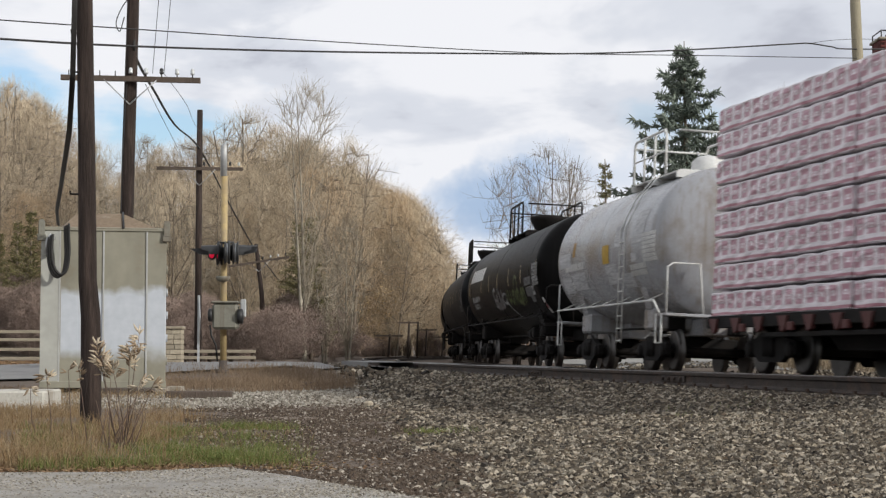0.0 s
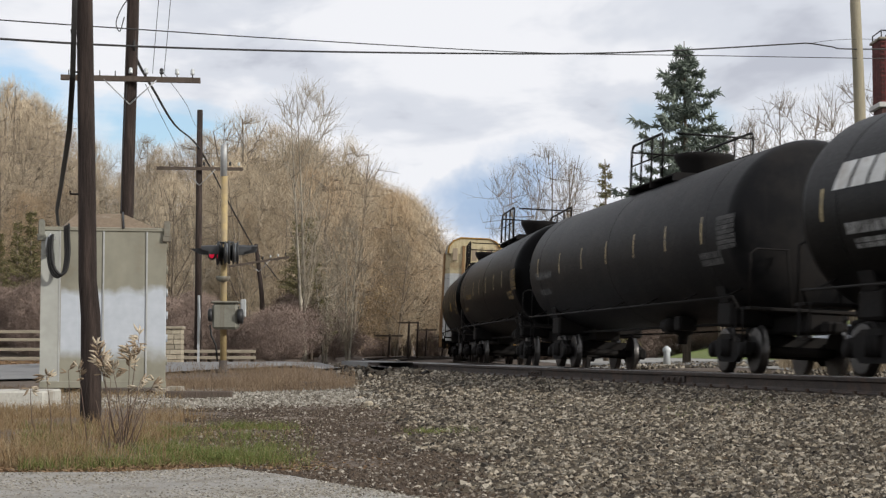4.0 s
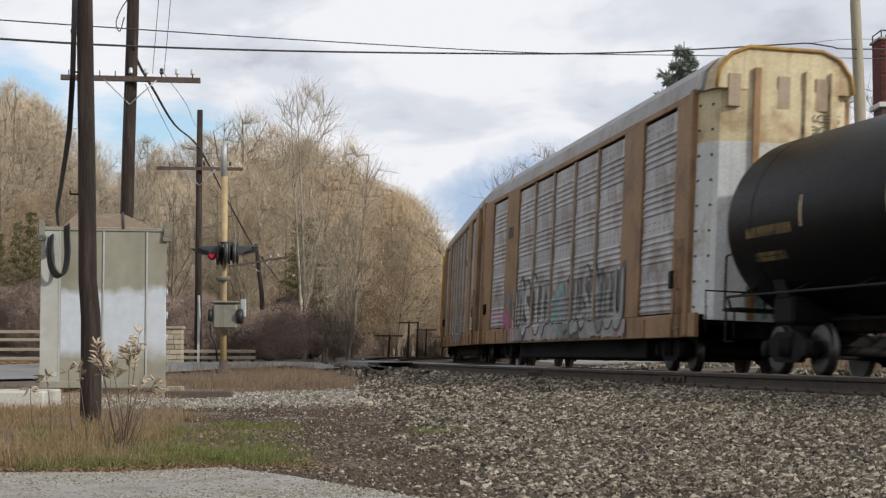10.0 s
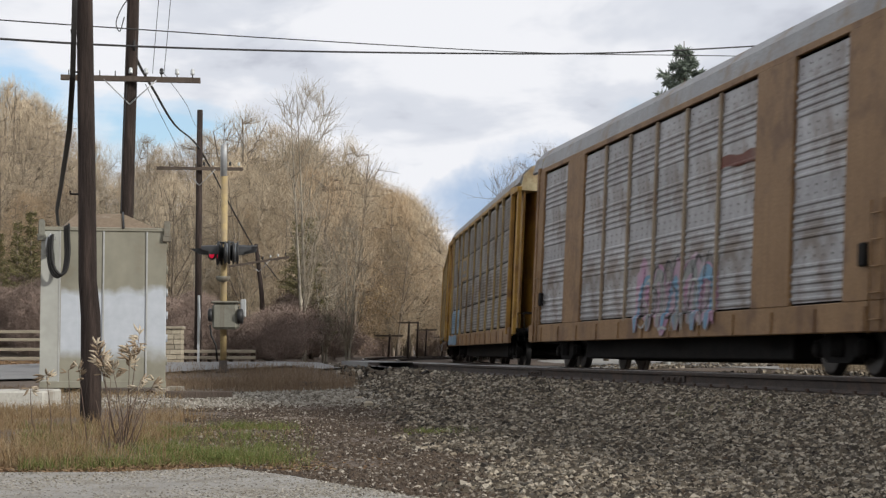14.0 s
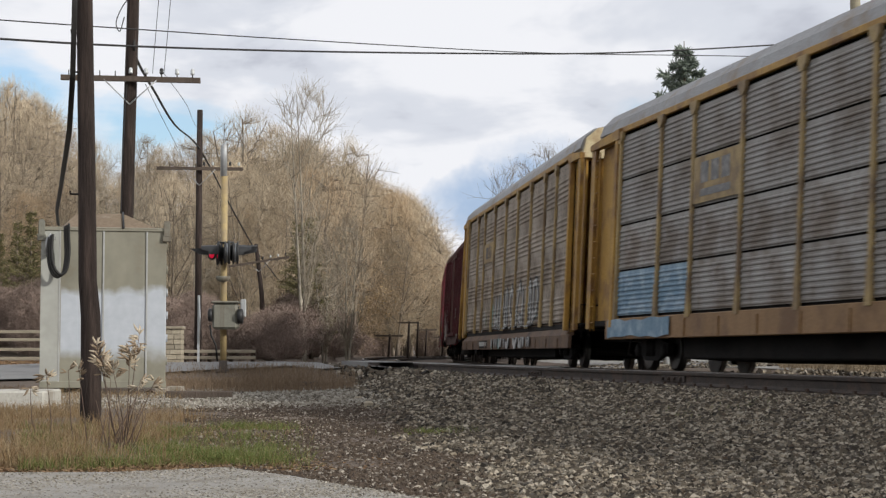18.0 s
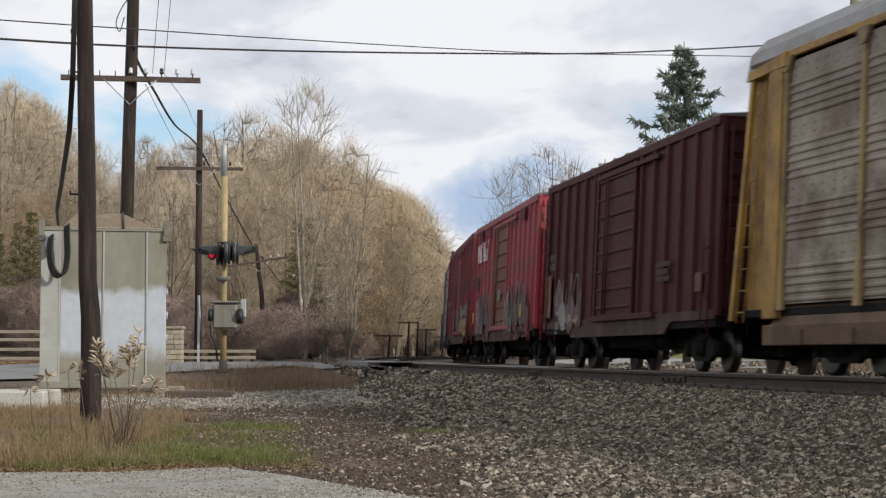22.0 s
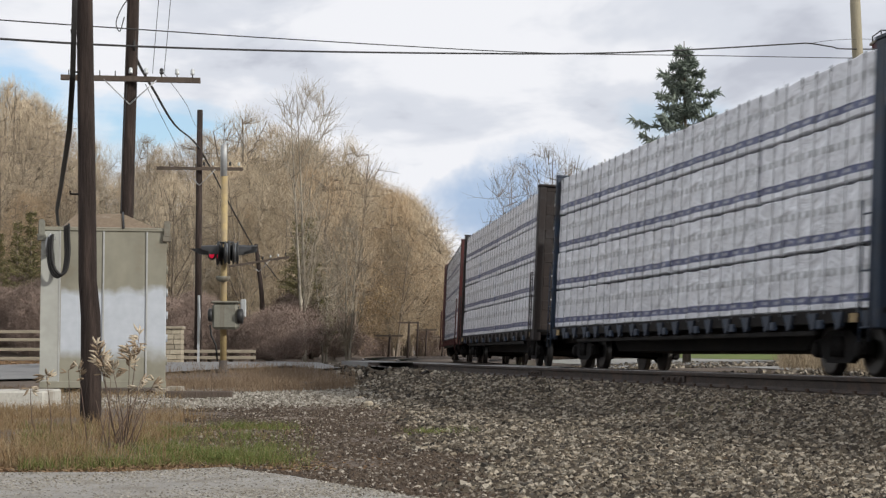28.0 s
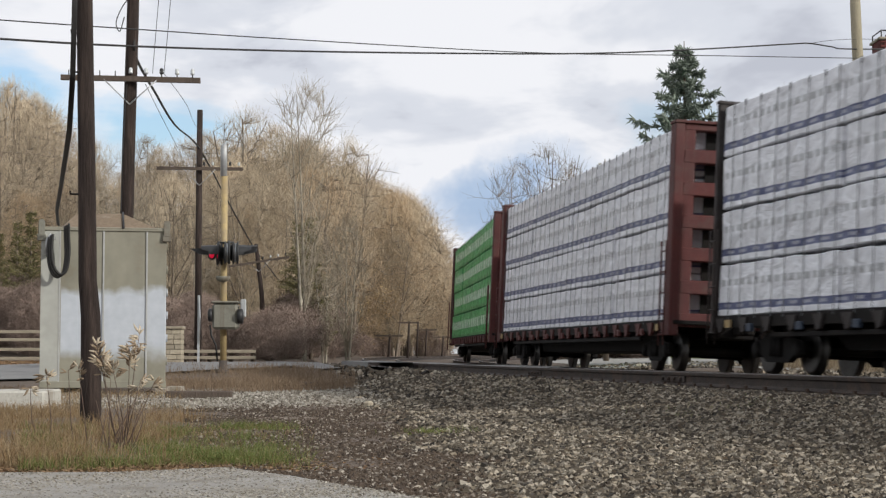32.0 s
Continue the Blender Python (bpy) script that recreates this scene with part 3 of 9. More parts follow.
def bolster_data():
    m = Mesh()
    m.box(-0.2, 0.2, -1.0, 1.0, 0.48, 0.72, 0.03)
    for x in (-0.865, 0.865):
        m.tube([(x, -1.05, 0.425), (x, 1.05, 0.425)], 0.085, 10)
        m.box(x * 0.55 - 0.05, x * 0.55 + 0.05, -0.85, 0.85, 0.30, 0.44)
    m.lathe([(0.0, 0.22), (0.1, 0.22)], ((0, 0, 0.72), (0, 0, 1)), 12)
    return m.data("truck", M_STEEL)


def coupler_data():
    m = Mesh()
    m.box(-0.75, 0.15, -0.08, 0.08, 0.76, 0.92, 0.02)
    m.box(0.0, 0.34, -0.13, 0.11, 0.74, 0.95, 0.04)
    m.box(0.22, 0.40, -0.03, 0.16, 0.74, 0.95, 0.04)
    m.tube([(0.0, 0.3, 0.72), (0.15, 0.3, 0.5), (0.32, 0.25, 0.36), (0.42, 0.15, 0.34)], 0.03, 6)
    return m.data("coupler", M_STEEL)


WHEEL, TREAD, SIDE_FRAME, BOLSTER, COUPLER = wheel_data(), tread_data(), side_frame_data(), bolster_data(), coupler_data()


def running_gear(car, half, inset=2.2):
    for sx in (1, -1):
        t = part("truck", BOLSTER, None, car, m=pose(sx * (half - inset), 0, 0))
        for sy in (-1, 1):
            part("side_frame", SIDE_FRAME, None, t, m=pose(0, sy * 1.0, 0, 0, 0, 0 if sy < 0 else 180))
            for x in (-0.865, 0.865):
                part("wheel", WHEEL, None, t, m=pose(x, sy * 0.73, 0.425, 0, 0, 0 if sy > 0 else 180))
                part("wheel_tread", TREAD, None, t, "polished steel tread", m=pose(x, sy * 0.73, 0.425, 0, 0, 0 if sy > 0 else 180))
        part("coupler", COUPLER, None, car, m=pose(sx * (half + 0.25), 0, 0, 0, 0, 0 if sx > 0 else 180))


def ladder(x, y, z0, z1, w=0.42, rungs=None, off=0.05, along="x", r=0.014):
    """A ladder on a side (along x) or an end (along y)."""
    m = Mesh()
    n = rungs or max(2, int((z1 - z0) / 0.38))

    def p(a, z):
        return (x + a, y, z) if along == "x" else (x, y + a, z)
    for a in (-w / 2, w / 2):
        m.tube([p(a, z0), p(a, z1)], r * 1.3, 6)
    for k in range(n):
        z = z0 + (z1 - z0) * (k + 0.5) / n
        m.tube([p(-w / 2, z), p(w / 2, z)], r, 6)
    return m


def bars(x0, x1, z0, z1, y, rows, seed, fill=0.9):
    """Rows of plain marks of a lettering's size on the camera's side."""
    rng = random.Random(seed)
    m = Mesh()
    h = (z1 - z0) / rows
    for r in range(rows):
        x, end = x0, x0 + (x1 - x0) * (1 if r == 0 else rng.uniform(0.6, 1.0))
        while x < end:
            w = h * rng.uniform(0.35, 0.6)
            m.box(x, min(x + w, end), y, y + 0.006, z0 + h * (rows - 1 - r) + h * 0.18, z0 + h * (rows - r) - h * 0.1)
            x += w + h * 0.18
    return m


def letter_paths(seed, x0, x1, z0, z1, n, slant=0.12):
    """Free sprayed forms, one to each cell: arches, bowls, hooks and loops, as bent paths."""
    rng = random.Random(seed)
    cw = (x1 - x0) / n
    forms = {"arch": [(0.12, 0.0), (0.12, 0.7), (0.3, 1.0), (0.62, 1.0), (0.82, 0.7), (0.82, 0.05)],
             "bowl": [(0.1, 1.0), (0.12, 0.3), (0.32, 0.02), (0.66, 0.04), (0.84, 0.3), (0.86, 0.95)],
             "bend": [(0.85, 0.9), (0.5, 1.0), (0.15, 0.8), (0.3, 0.55), (0.7, 0.45), (0.86, 0.2), (0.5, 0.0), (0.1, 0.1)],
             "loop": [(0.5, 1.0), (0.15, 0.75), (0.12, 0.3), (0.45, 0.0), (0.82, 0.25), (0.85, 0.7), (0.55, 1.0)],
             "hook": [(0.1, 0.95), (0.15, 0.5), (0.14, 0.0), (0.4, 0.05), (0.85, 0.0)],
             "bar": [(0.45, 0.0), (0.5, 0.5), (0.42, 1.0)], "fork": [(0.1, 0.0), (0.3, 0.6), (0.5, 1.0), (0.7, 0.5), (0.9, 0.0)]}
    out = []
    for k in range(n):
        pick = rng.choice(sorted(forms))
        lo, hi = z0 + rng.uniform(0, 0.10) * (z1 - z0), z1 - rng.uniform(0, 0.16) * (z1 - z0)
        wx = cw * rng.uniform(0.9, 1.25)
        pts = [(x0 + cw * k + a * wx + slant * b * (hi - lo) + rng.uniform(-0.04, 0.04), lo + b * (hi - lo) + rng.uniform(-0.04, 0.04)) for a, b in forms[pick]]
        smooth = []
        for j in range(len(pts) - 1):
            p0, p1, p2, p3 = (Vector(pts[min(max(j + q, 0), len(pts) - 1)]) for q in (-1, 0, 1, 2))
            for t in (0.0, 0.25, 0.5, 0.75):
                smooth.append(0.5 * (2 * p1 + (p2 - p0) * t + (2 * p0 - 5 * p1 + 4 * p2 - p3) * t * t + (3 * p1 - p0 - 3 * p2 + p3) * t ** 3))
        smooth.append(Vector(pts[-1]))
        out.append((smooth, rng.uniform(0.85, 1.2)))
    return out


ACROSS = tuple(1.0 - k / 6 for k in range(13))


def sprayed(paths, wd, y, zmin=0.66, follow=None, skip=()):
    """Flat bands of paint along paths, swelling and thinning, with rounded ends. follow(x, z) gives the surface they lie on."""
    m = Mesh()
    for k, (pts, g) in enumerate(paths):
        if follow:
            fine = []
            for p, q in zip(pts[:-1], pts[1:]):
                n = max(1, int((q - p).length / 0.025))
                fine += [p.lerp(q, j / n) for j in range(n)]
            pts = fine + [pts[-1]]
        yy = y - 0.0009 * (k % 5)
        vs, n, ends = [], len(pts), max(2, len(pts) // 12)
        for j, p in enumerate(pts):
            d = (pts[min(j + 1, n - 1)] - pts[max(j - 1, 0)]).normalized()
            e = min(1.0, 0.45 + 0.55 * min(j, n - 1 - j) / ends)
            o = Vector((-d.y, d.x)) * wd * 0.5 * g * e * (1 + 0.12 * math.sin(6.3 * j / n * 2 + k))
            for c in ACROSS if follow else (1.0, -1.0):
                x, z = p.x + o.x * c, max(zmin, p.y + o.y * c)
                vs.append((x, yy + follow(x, z) if follow else yy, z))
        r = len(ACROSS) if follow else 2
        m.add(vs, [(r * j + c, r * j + c + 1, r * j + r + c + 1, r * j + r + c) for j in range(n - 1) for c in range(r - 1)
                   if not any(lo < vs[r * j + c][2] < hi for lo, hi in skip)])
    return m


def tag_row(car, seed, x0, x1, z0, z1, y, n, wd, fill, edge, slant=0.12, label="bubble-shaped sprayed forms", follow=None):
    """A row of fat sprayed forms: a dark or light edge with the fill over it; several fills take turns."""
    ps = letter_paths(seed, x0, x1, z0, z1, n, slant)
    part("graffiti", sprayed(ps, wd * 1.6, y, follow=follow), edge, car, "sprayed outline of graffiti")
    fills = fill if isinstance(fill, tuple) else (fill,)
    for k, f in enumerate(fills):
        part("graffiti", sprayed(ps[k::len(fills)], wd, y - 0.007, follow=follow), f, car, label)


def patch(seed, x0, x1, z0, z1, follow, rag=0.25, step=0.045):
    """A ragged field of paint on a surface: columns of uneven height."""
    rng = random.Random(seed)
    m = Mesh()
    n = max(2, int((x1 - x0) / step))
    ph = [rng.uniform(0, 6.28) for _ in range(4)]

    def wob(x, q):
        return 0.5 + 0.28 * math.sin(1.9 * x + ph[q]) + 0.22 * math.sin(5.3 * x + ph[q + 1])
    rows = max(4, int((z1 - z0) / 0.025))
    for k in range(n):
        xa, xb = x0 + (x1 - x0) * k / n, x0 + (x1 - x0) * (k + 1) / n
        zb, zt = z0 + rag * (z1 - z0) * wob(xa, 0) * rng.uniform(0.85, 1.0), z1 - rag * (z1 - z0) * wob(xa, 2) * rng.uniform(0.85, 1.15)
        vs = []
        for j in range(rows + 1):
            z = zb + (zt - zb) * j / rows
            vs += [(xa, follow(xa, z), z), (xb, follow(xb - 0.001, z), z)]
        m.add(vs, [(2 * j, 2 * j + 1, 2 * j + 3, 2 * j + 2) for j in range(rows)])
    return m


def sheet_face(solids=(), rows_z=(1.14, 2.15, 3.16, 4.17, 5.18), ribs=5, depth=0.021, flat=0.34, sill=-1.566):
    """The outer face of a carrier's side: pressed sheets between solid panels, over the sill."""
    def face(x, z):
        if z < 1.10:
            return sill
        if any(a < x < b for a, b in solids):
            return -1.542
        for z0, z1 in zip(rows_z[:-1], rows_z[1:]):
            if z0 <= z < z1:
                p = (z1 - z0) * (1 - flat) / ribs
                t = (z - z0) / p
                if t >= ribs:
                    return -1.476
                t = t % 1.0
                return -1.476 - depth * min(1.0, max(0.0, min((t - 0.18) / 0.20, (0.82 - t) / 0.20)))
        return -1.54
    return face


def wall_strokes(seed, x0, x1, z0, z1, y, n, wd=0.10, slant=0.15, follow=None):
    """Thin bent sprayed strokes."""
    return sprayed(letter_paths(seed, x0, x1, z0, z1, n, slant), wd, y, follow=follow)


def blotch(seed, x0, x1, z0, z1, y, n=14):
    """A ragged filled patch: overlapping many-sided patches in one plane."""
    rng = random.Random(seed)
    m = Mesh()
    for k in range(n):
        cx, cz = rng.uniform(x0, x1), rng.uniform(z0, z1)
        rx, rz = (x1 - x0) / n * rng.uniform(1.0, 1.9), (z1 - z0) * rng.uniform(0.18, 0.42)
        pts = []
        for j in range(9):
            a = 2 * math.pi * j / 9
            q = rng.uniform(0.6, 1.0)
            pts.append((min(max(cx + rx * q * math.cos(a), x0), x1), min(max(cz + rz * q * math.sin(a), z0), z1)))
        m.add([(px, y - 0.0006 * k, pz) for px, pz in pts], [tuple(range(9))])
    return m


# ---- tank cars ----
def tank_car(label, front, rear, paint, seed, R=1.63, cz=2.64, rail_mat=M_STEEL, walk_at=0.0, walk_len=3.2, ticks=(), logo=False, side_ladder=False, ylab=None, stripe_w=0.05):
    car, half = new_car("tank_car", label, "tank car", front, rear, 2.0)
    rng = random.Random(seed)
    running_gear(car, half, 2.0)
    dome = 0.62
    prof = [(0, 0.02)] + [(dome * (1 - math.cos(a)), R * math.sin(a) ** 0.75) for a in np.linspace(0.15, math.pi / 2, 9)]
    body = prof + [(2 * half - h, r) for h, r in reversed(prof)]
    shell = Mesh().lathe(body, ((-half, 0, cz), (half, 0, cz)), 56)
    shell = part("tank_shell", shell, paint, car)
    for k in (-0.80, 0.0, 0.80):
        seam = Mesh().lathe([(0, R + 0.001), (0.012, R + 0.004), (0.03, R + 0.004), (0.042, R + 0.001)], ((k * half, 0, cz), (k * half + 1, 0, cz)), 56)
        part("weld_seam", seam, paint, shell)
    for sx in (1, -1):
        sill = Mesh()
        xa, xb = sx * (half - 3.2), sx * (half + 0.1)
        sill.box(xa, xb, -0.32, 0.32, 0.75, 1.12, 0.02)
        sill.box(sx * (half - 2.4), sx * (half - 1.6), -1.15, 1.15, 0.85, 1.32, 0.05)
        sill.extrude([(-1.15, 1.3), (-1.42, 2.1), (1.42, 2.1), (1.15, 1.3)], "x", sx * (half - 2.25), sx * (half - 1.75))
        sill.box(sx * (half - 0.55), sx * (half + 0.15), -1.4, 1.4, 1.10, 1.16, 0.01)
        part("stub_sill", sill, paint if rail_mat is M_WHITE else M_STEEL, car)
    for sx in (1, -1):
        x = sx * (half + 0.08)
        for sy in (-1, 1):
            rail = Mesh()
            rail.tube([(x, sy * 1.38, 1.15), (x, sy * 1.38, 2.1), (x - sx * 0.03, sy * 1.25, 2.18), (x, sy * 0.7, 2.18), (x, sy * 0.6, 1.15)], 0.022, 6)
            rail.tube([(sx * (half - 0.5), sy * 1.42, 1.15), (sx * (half - 0.5), sy * 1.42, 0.55), (sx * (half - 0.1), sy * 1.42, 0.55), (sx * (half - 0.1), sy * 1.42, 1.15)], 0.02, 6)
            part("end_rail", rail, rail_mat, car)
    # rail along each side of the tank
    for sy in (-1, 1):
        z = 1.42 if side_ladder else 1.34
        grab = Mesh().tube([(-half + 0.35, sy * 1.40, z - 0.25), (-half + 0.4, sy * 1.52, z), (half - 0.4, sy * 1.52, z), (half - 0.35, sy * 1.40, z - 0.25)], 0.024, 6)
        for k in range(7):
            x = -half + 0.9 + (2 * half - 1.8) * k / 6
            grab.tube([(x, sy * 1.52, z), (x, sy * 1.12, z + 0.2)], 0.016, 6)
        part("side_rail", grab, rail_mat, car)
    # platform on top, with its railing and the manway
    top = cz + R
    plat = Mesh()
    w = walk_len / 2
    for sy in (-1, 1):
        plat.box(walk_at - w, walk_at + w, sy * 0.55 - 0.28, sy * 0.55 + 0.28, top - 0.06, top - 0.02, 0.006)
    for x in (walk_at - w, walk_at, walk_at + w):
        plat.box(x - 0.04, x + 0.04, -0.9, 0.9, top - 0.2, top - 0.06)
    part("top_platform", plat, rail_mat, car)
    rl = Mesh()
    hgt = 0.95
    for sy, x1 in ((-1, walk_at + w * 0.45), (1, walk_at + w)):
        y, x0 = sy * 0.86, walk_at - w
        rl.tube([(x0, y, top - 0.04), (x0, y, top + hgt - 0.12), (x0 + 0.12, y, top + hgt), (x1 - 0.12, y, top + hgt), (x1, y, top + hgt - 0.12), (x1, y, top - 0.04)], 0.03, 8)
        rl.tube([(x0, y, top + hgt * 0.5), (x1, y, top + hgt * 0.5)], 0.018, 6)
        for k in (0.33, 0.66):
            rl.tube([(x0 + k * (x1 - x0), y, top - 0.04), (x0 + k * (x1 - x0), y, top + hgt)], 0.028, 6)
    for x in (walk_at - w, walk_at + w):
        rl.tube([(x, -0.86, top + hgt - 0.14), (x, 0.86, top + hgt - 0.14)], 0.024, 6)
    part("top_railing", rl, rail_mat, car)
    mx = walk_at + w * 0.62
    man = Mesh().lathe([(0, 0.44), (0.12, 0.47), (0.42, 0.64), (0.50, 0.67), (0.56, 0.66), (0.58, 0.55), (0.60, 0.10)], ((mx, 0, top - 0.1), (mx, 0, top + 1)), 24)
    if rail_mat is M_WHITE:
        man = Mesh().lathe([(0, 0.36), (0.10, 0.38), (0.32, 0.36), (0.45, 0.24), (0.50, 0.03)], ((mx, 0, top - 0.1), (mx, 0, top + 1)), 20)
    for k in range(8 if rail_mat is not M_WHITE else 0):
        a = 2 * math.pi * k / 8
        man.tube([(mx + 0.60 * math.cos(a), 0.60 * math.sin(a), top + 0.30), (mx + 0.64 * math.cos(a), 0.64 * math.sin(a), top + 0.5)], 0.025, 6)
    part("relief_valve", Mesh().lathe([(0, 0.12), (0.3, 0.12), (0.34, 0.05)], ((walk_at - 0.45, 0.1, top - 0.1), (walk_at - 0.45, 0.1, top + 1)), 12), M_STEEL, car)
    part("manway", man, M_WHITE if rail_mat is M_WHITE else M_STEEL, car)
    # ladders from the ground up
    lad = Mesh()
    for sy in (-1, 1):
        x = walk_at + (0.2 if side_ladder else w - 0.2)
        for dx in (-0.2, 0.2):
            lad.tube([(x + dx, sy * 1.60, 0.55), (x + dx, sy * 1.60, cz + 0.35), (x + dx, sy * 1.28, cz + 1.05), (x + dx, sy * 0.86, top)], 0.018, 6)
        for k in range(9):
            z = 0.6 + k * (cz - 0.25) / 9
            lad.tube([(x - 0.2, sy * 1.60, z), (x + 0.2, sy * 1.60, z)], 0.014, 6)
    if side_ladder:
        part("side_ladder", lad, rail_mat, car)
    # outlet and brake gear below
    und = Mesh()
    und.lathe([(0, 0.24), (0.22, 0.22), (0.26, 0.12), (0.45, 0.10)], ((walk_at, 0, cz - R + 0.05), (walk_at, 0, 0)), 14)
    und.tube([(-half + 2.5, -0.5, 0.95), (half - 2.5, -0.5, 0.95)], 0.028, 6)
    und.tube([(-half + 2.5, 0.45, 0.9), (half - 2.5, 0.45, 0.9)], 0.02, 6)
    und.lathe([(0, 0.16), (0.7, 0.16)], ((1.6, -0.62, 0.98), (3, -0.62, 0.98)), 12)
    und.box(2.9, 3.3, -0.85, -0.45, 0.85, 1.15, 0.03)
    part("brake_gear", und, M_STEEL, car)

    def on_shell(x0, x1, z0, z1, lift=0.006, n=4):
        """A patch that follows the tank's side."""
        m = Mesh()
        vs = []
        for k in range(n + 1):
            z = z0 + (z1 - z0) * k / n
            y = -math.sqrt(max(0.01, (R + lift) ** 2 - (z - cz) ** 2))
            vs += [(x0, y, z), (x1, y, z)]
        m.add(vs, [(2 * k, 2 * k + 1, 2 * k + 3, 2 * k + 2) for k in range(n)])
        return m
    for x in ticks:
        x -= half
        part("reflector_strip", on_shell(x, x + 0.085, cz - 0.27, cz + 0.24), M_TICK, car, "faded reflective strip")
    for bx, bz, bw, bh, rows in ((-half + (2.0 if logo else 2.9 if seed == 4 else 1.4), cz - (0.55 if logo else 0.36), 1.9, 0.20, 1), (-half + (2.2 if logo else 1.6), cz - 0.75, 1.3, 0.16, 2), (half - 1.15, cz - 0.45, 1.0, 0.62, 7), (half - 2.3, cz - 0.7, 1.2, 0.26, 2)):
        lets = Mesh()
        for r in range(rows):
            h = bh / rows
            x = bx
            while x < bx + bw:
                wd = h * rng.uniform(0.4, 0.7)
                q = on_shell(x, x + wd, bz + bh - (r + 1) * h + h * 0.15, bz + bh - r * h, 0.007, 2)
                lets.add(q.v, q.f)
                x += wd + h * 0.2
        part("lettering", lets, {1: M_WHITE, 4: M_DIMYELLOW, 5: M_DIMYELLOW, 3: M_DIMMARK}.get(seed, M_PALEMARK), car, "small worn stencilled marks")
    if seed == 2:
        for k, (x, z, w, h) in enumerate(((14.6, 2.25, 1.3, 0.22), (14.75, 1.95, 0.55, 0.24), (15.3, 1.78, 0.6, 0.4))):
            part("panel_mark", on_shell(x - half, x + w - half, z, z + h, 0.008), M_DIMMARK, car, "dull grey-green painted patch")
        part("hazard_sign", on_shell(17.0 - half, 17.28 - half, 1.45, 1.85, 0.012), M_WHITE, car, "white hazard placard")
        part("hazard_sign", on_shell(17.04 - half, 17.24 - half, 1.57, 1.72, 0.016), M_BOXRED, car, "red hazard shape")
    if ylab is not None:
        part("placard", on_shell(ylab, ylab + 0.62, cz - 0.50, cz - 0.16, 0.012), M_YPLATE, car, "yellow placard")
    if logo:
        # six plain slanted blocks
        for k in range(6):
            lg = Mesh()
            q = on_shell(0, 1, cz + 0.18, cz + 0.61, 0.008, 6)
            lg.add([(-half + 1.6 + 0.585 * k + (0.0 if vx < 0.5 else 0.49) + 0.35 * (vz - cz - 0.18), vy, vz) for vx, vy, vz in q.v], q.f)
            part("emblem", lg, M_WHITE, car, "slanted white block shape")
        for k, (x0, x1, z0, z1, n, wd, mt) in enumerate(((7.5, 9.9, 1.75, 2.45, 3, 0.09, M_PALEMARK), (7.7, 9.6, 1.85, 2.3, 3, 0.26, M_SPRAYD), (9.7, 10.6, 1.85, 2.25, 1, 0.07, M_PALEMARK),
                                                            (10.5, 12.0, 1.85, 2.3, 3, 0.11, M_SCRAWLG), (12.1, 14.4, 1.75, 2.25, 6, 0.12, M_SCRAWLG), (12.5, 13.3, 2.2, 2.6, 1, 0.10, M_SCRAWLG))):
            sc = sprayed(letter_paths(400 + k, x0 - half, x1 - half, z0, z1, n, 0.15), wd, 0.0)
            sc.v = [(vx, -math.sqrt(max(0.01, (R + 0.009 + 0.002 * k - 0.02 * vy) ** 2 - (vz - cz) ** 2)), vz) for vx, vy, vz in sc.v]
            part("scrawl", sc, mt, car, "scrawled spray paint")
        tail = sprayed([([Vector((10.2 + 0.28 * j - half, 1.98 - 0.12 * j)) for j in range(6)], 1.0)], 0.06, 0.0)
        tail.v = [(vx, -math.sqrt(max(0.01, (R + 0.012) ** 2 - (vz - cz) ** 2)), vz) for vx, vy, vz in tail.v]
        part("scrawl", tail, M_PALEMARK, car, "thin pale sprayed tail")
    if side_ladder:
        for bx, bz, bw, bh in ((-half + 0.9, cz - 0.85, 0.9, 0.38), (-half + 2.0, cz - 0.8, 1.3, 0.40), (half - 4.4, cz - 0.78, 1.0, 0.42), (half - 3.2, cz - 0.9, 0.9, 0.30), (half - 3.5, cz + 0.0, 0.6, 0.50), (half - 1.9, cz + 0.0, 0.8, 0.70), (half - 2.1, cz - 0.4, 0.45, 0.2), (-half + 0.75, cz - 0.22, 1.3, 0.34)):
            part("panel_mark", on_shell(bx, bx + bw, bz, bz + bh, 0.008), M_STENCIL, car, "patch of white stencil")
        part("placard", on_shell(half - 4.55, half - 3.95, cz - 0.32, cz + 0.10, 0.012), M_YPLATE, car, "yellow placard")
        part("warm_band", on_shell(-half + 2.2, -half + 2.45, cz, cz + 0.35, 0.007), M_RACKY, car, "ochre strip")
    return car


tank_car("light grey tank car with white railings and a side ladder", 168.4, 158.65, M_GREYT, 1, R=1.60, cz=2.68, rail_mat=M_WHITE, side_ladder=True, walk_at=1.9, walk_len=3.6)
tank_car("black tank car with white block emblem and spray paint", 156.9, 139.6, M_BLACK2, 2, logo=True, ticks=(1.2, 4.6, 6.6, 8.75, 11.35, 13.95, 16.8), walk_at=-0.9, walk_len=3.9)
tank_car("black tank car with pale stencilled marks and a top railing", 137.4, 119.1, M_BLACK3, 3, ticks=(1.6, 4.2, 6.6, 9.0, 11.4, 13.8, 16.2), walk_at=0.8, walk_len=3.6)
tank_car("glossy black tank car with a row of pale strips", 117.4, 100.0, M_BLACK, 4, ticks=(2.1, 5.45, 7.4, 9.5, 11.8, 14.0), walk_at=0.6, walk_len=4.6)
tank_car("glossy black tank car with a yellow placard and pale strips", 98.2, 82.3, M_BLACK, 5, ticks=(3.65, 6.7, 9.05, 11.3, 13.4), walk_at=1.5, walk_len=4.6, ylab=2.25)


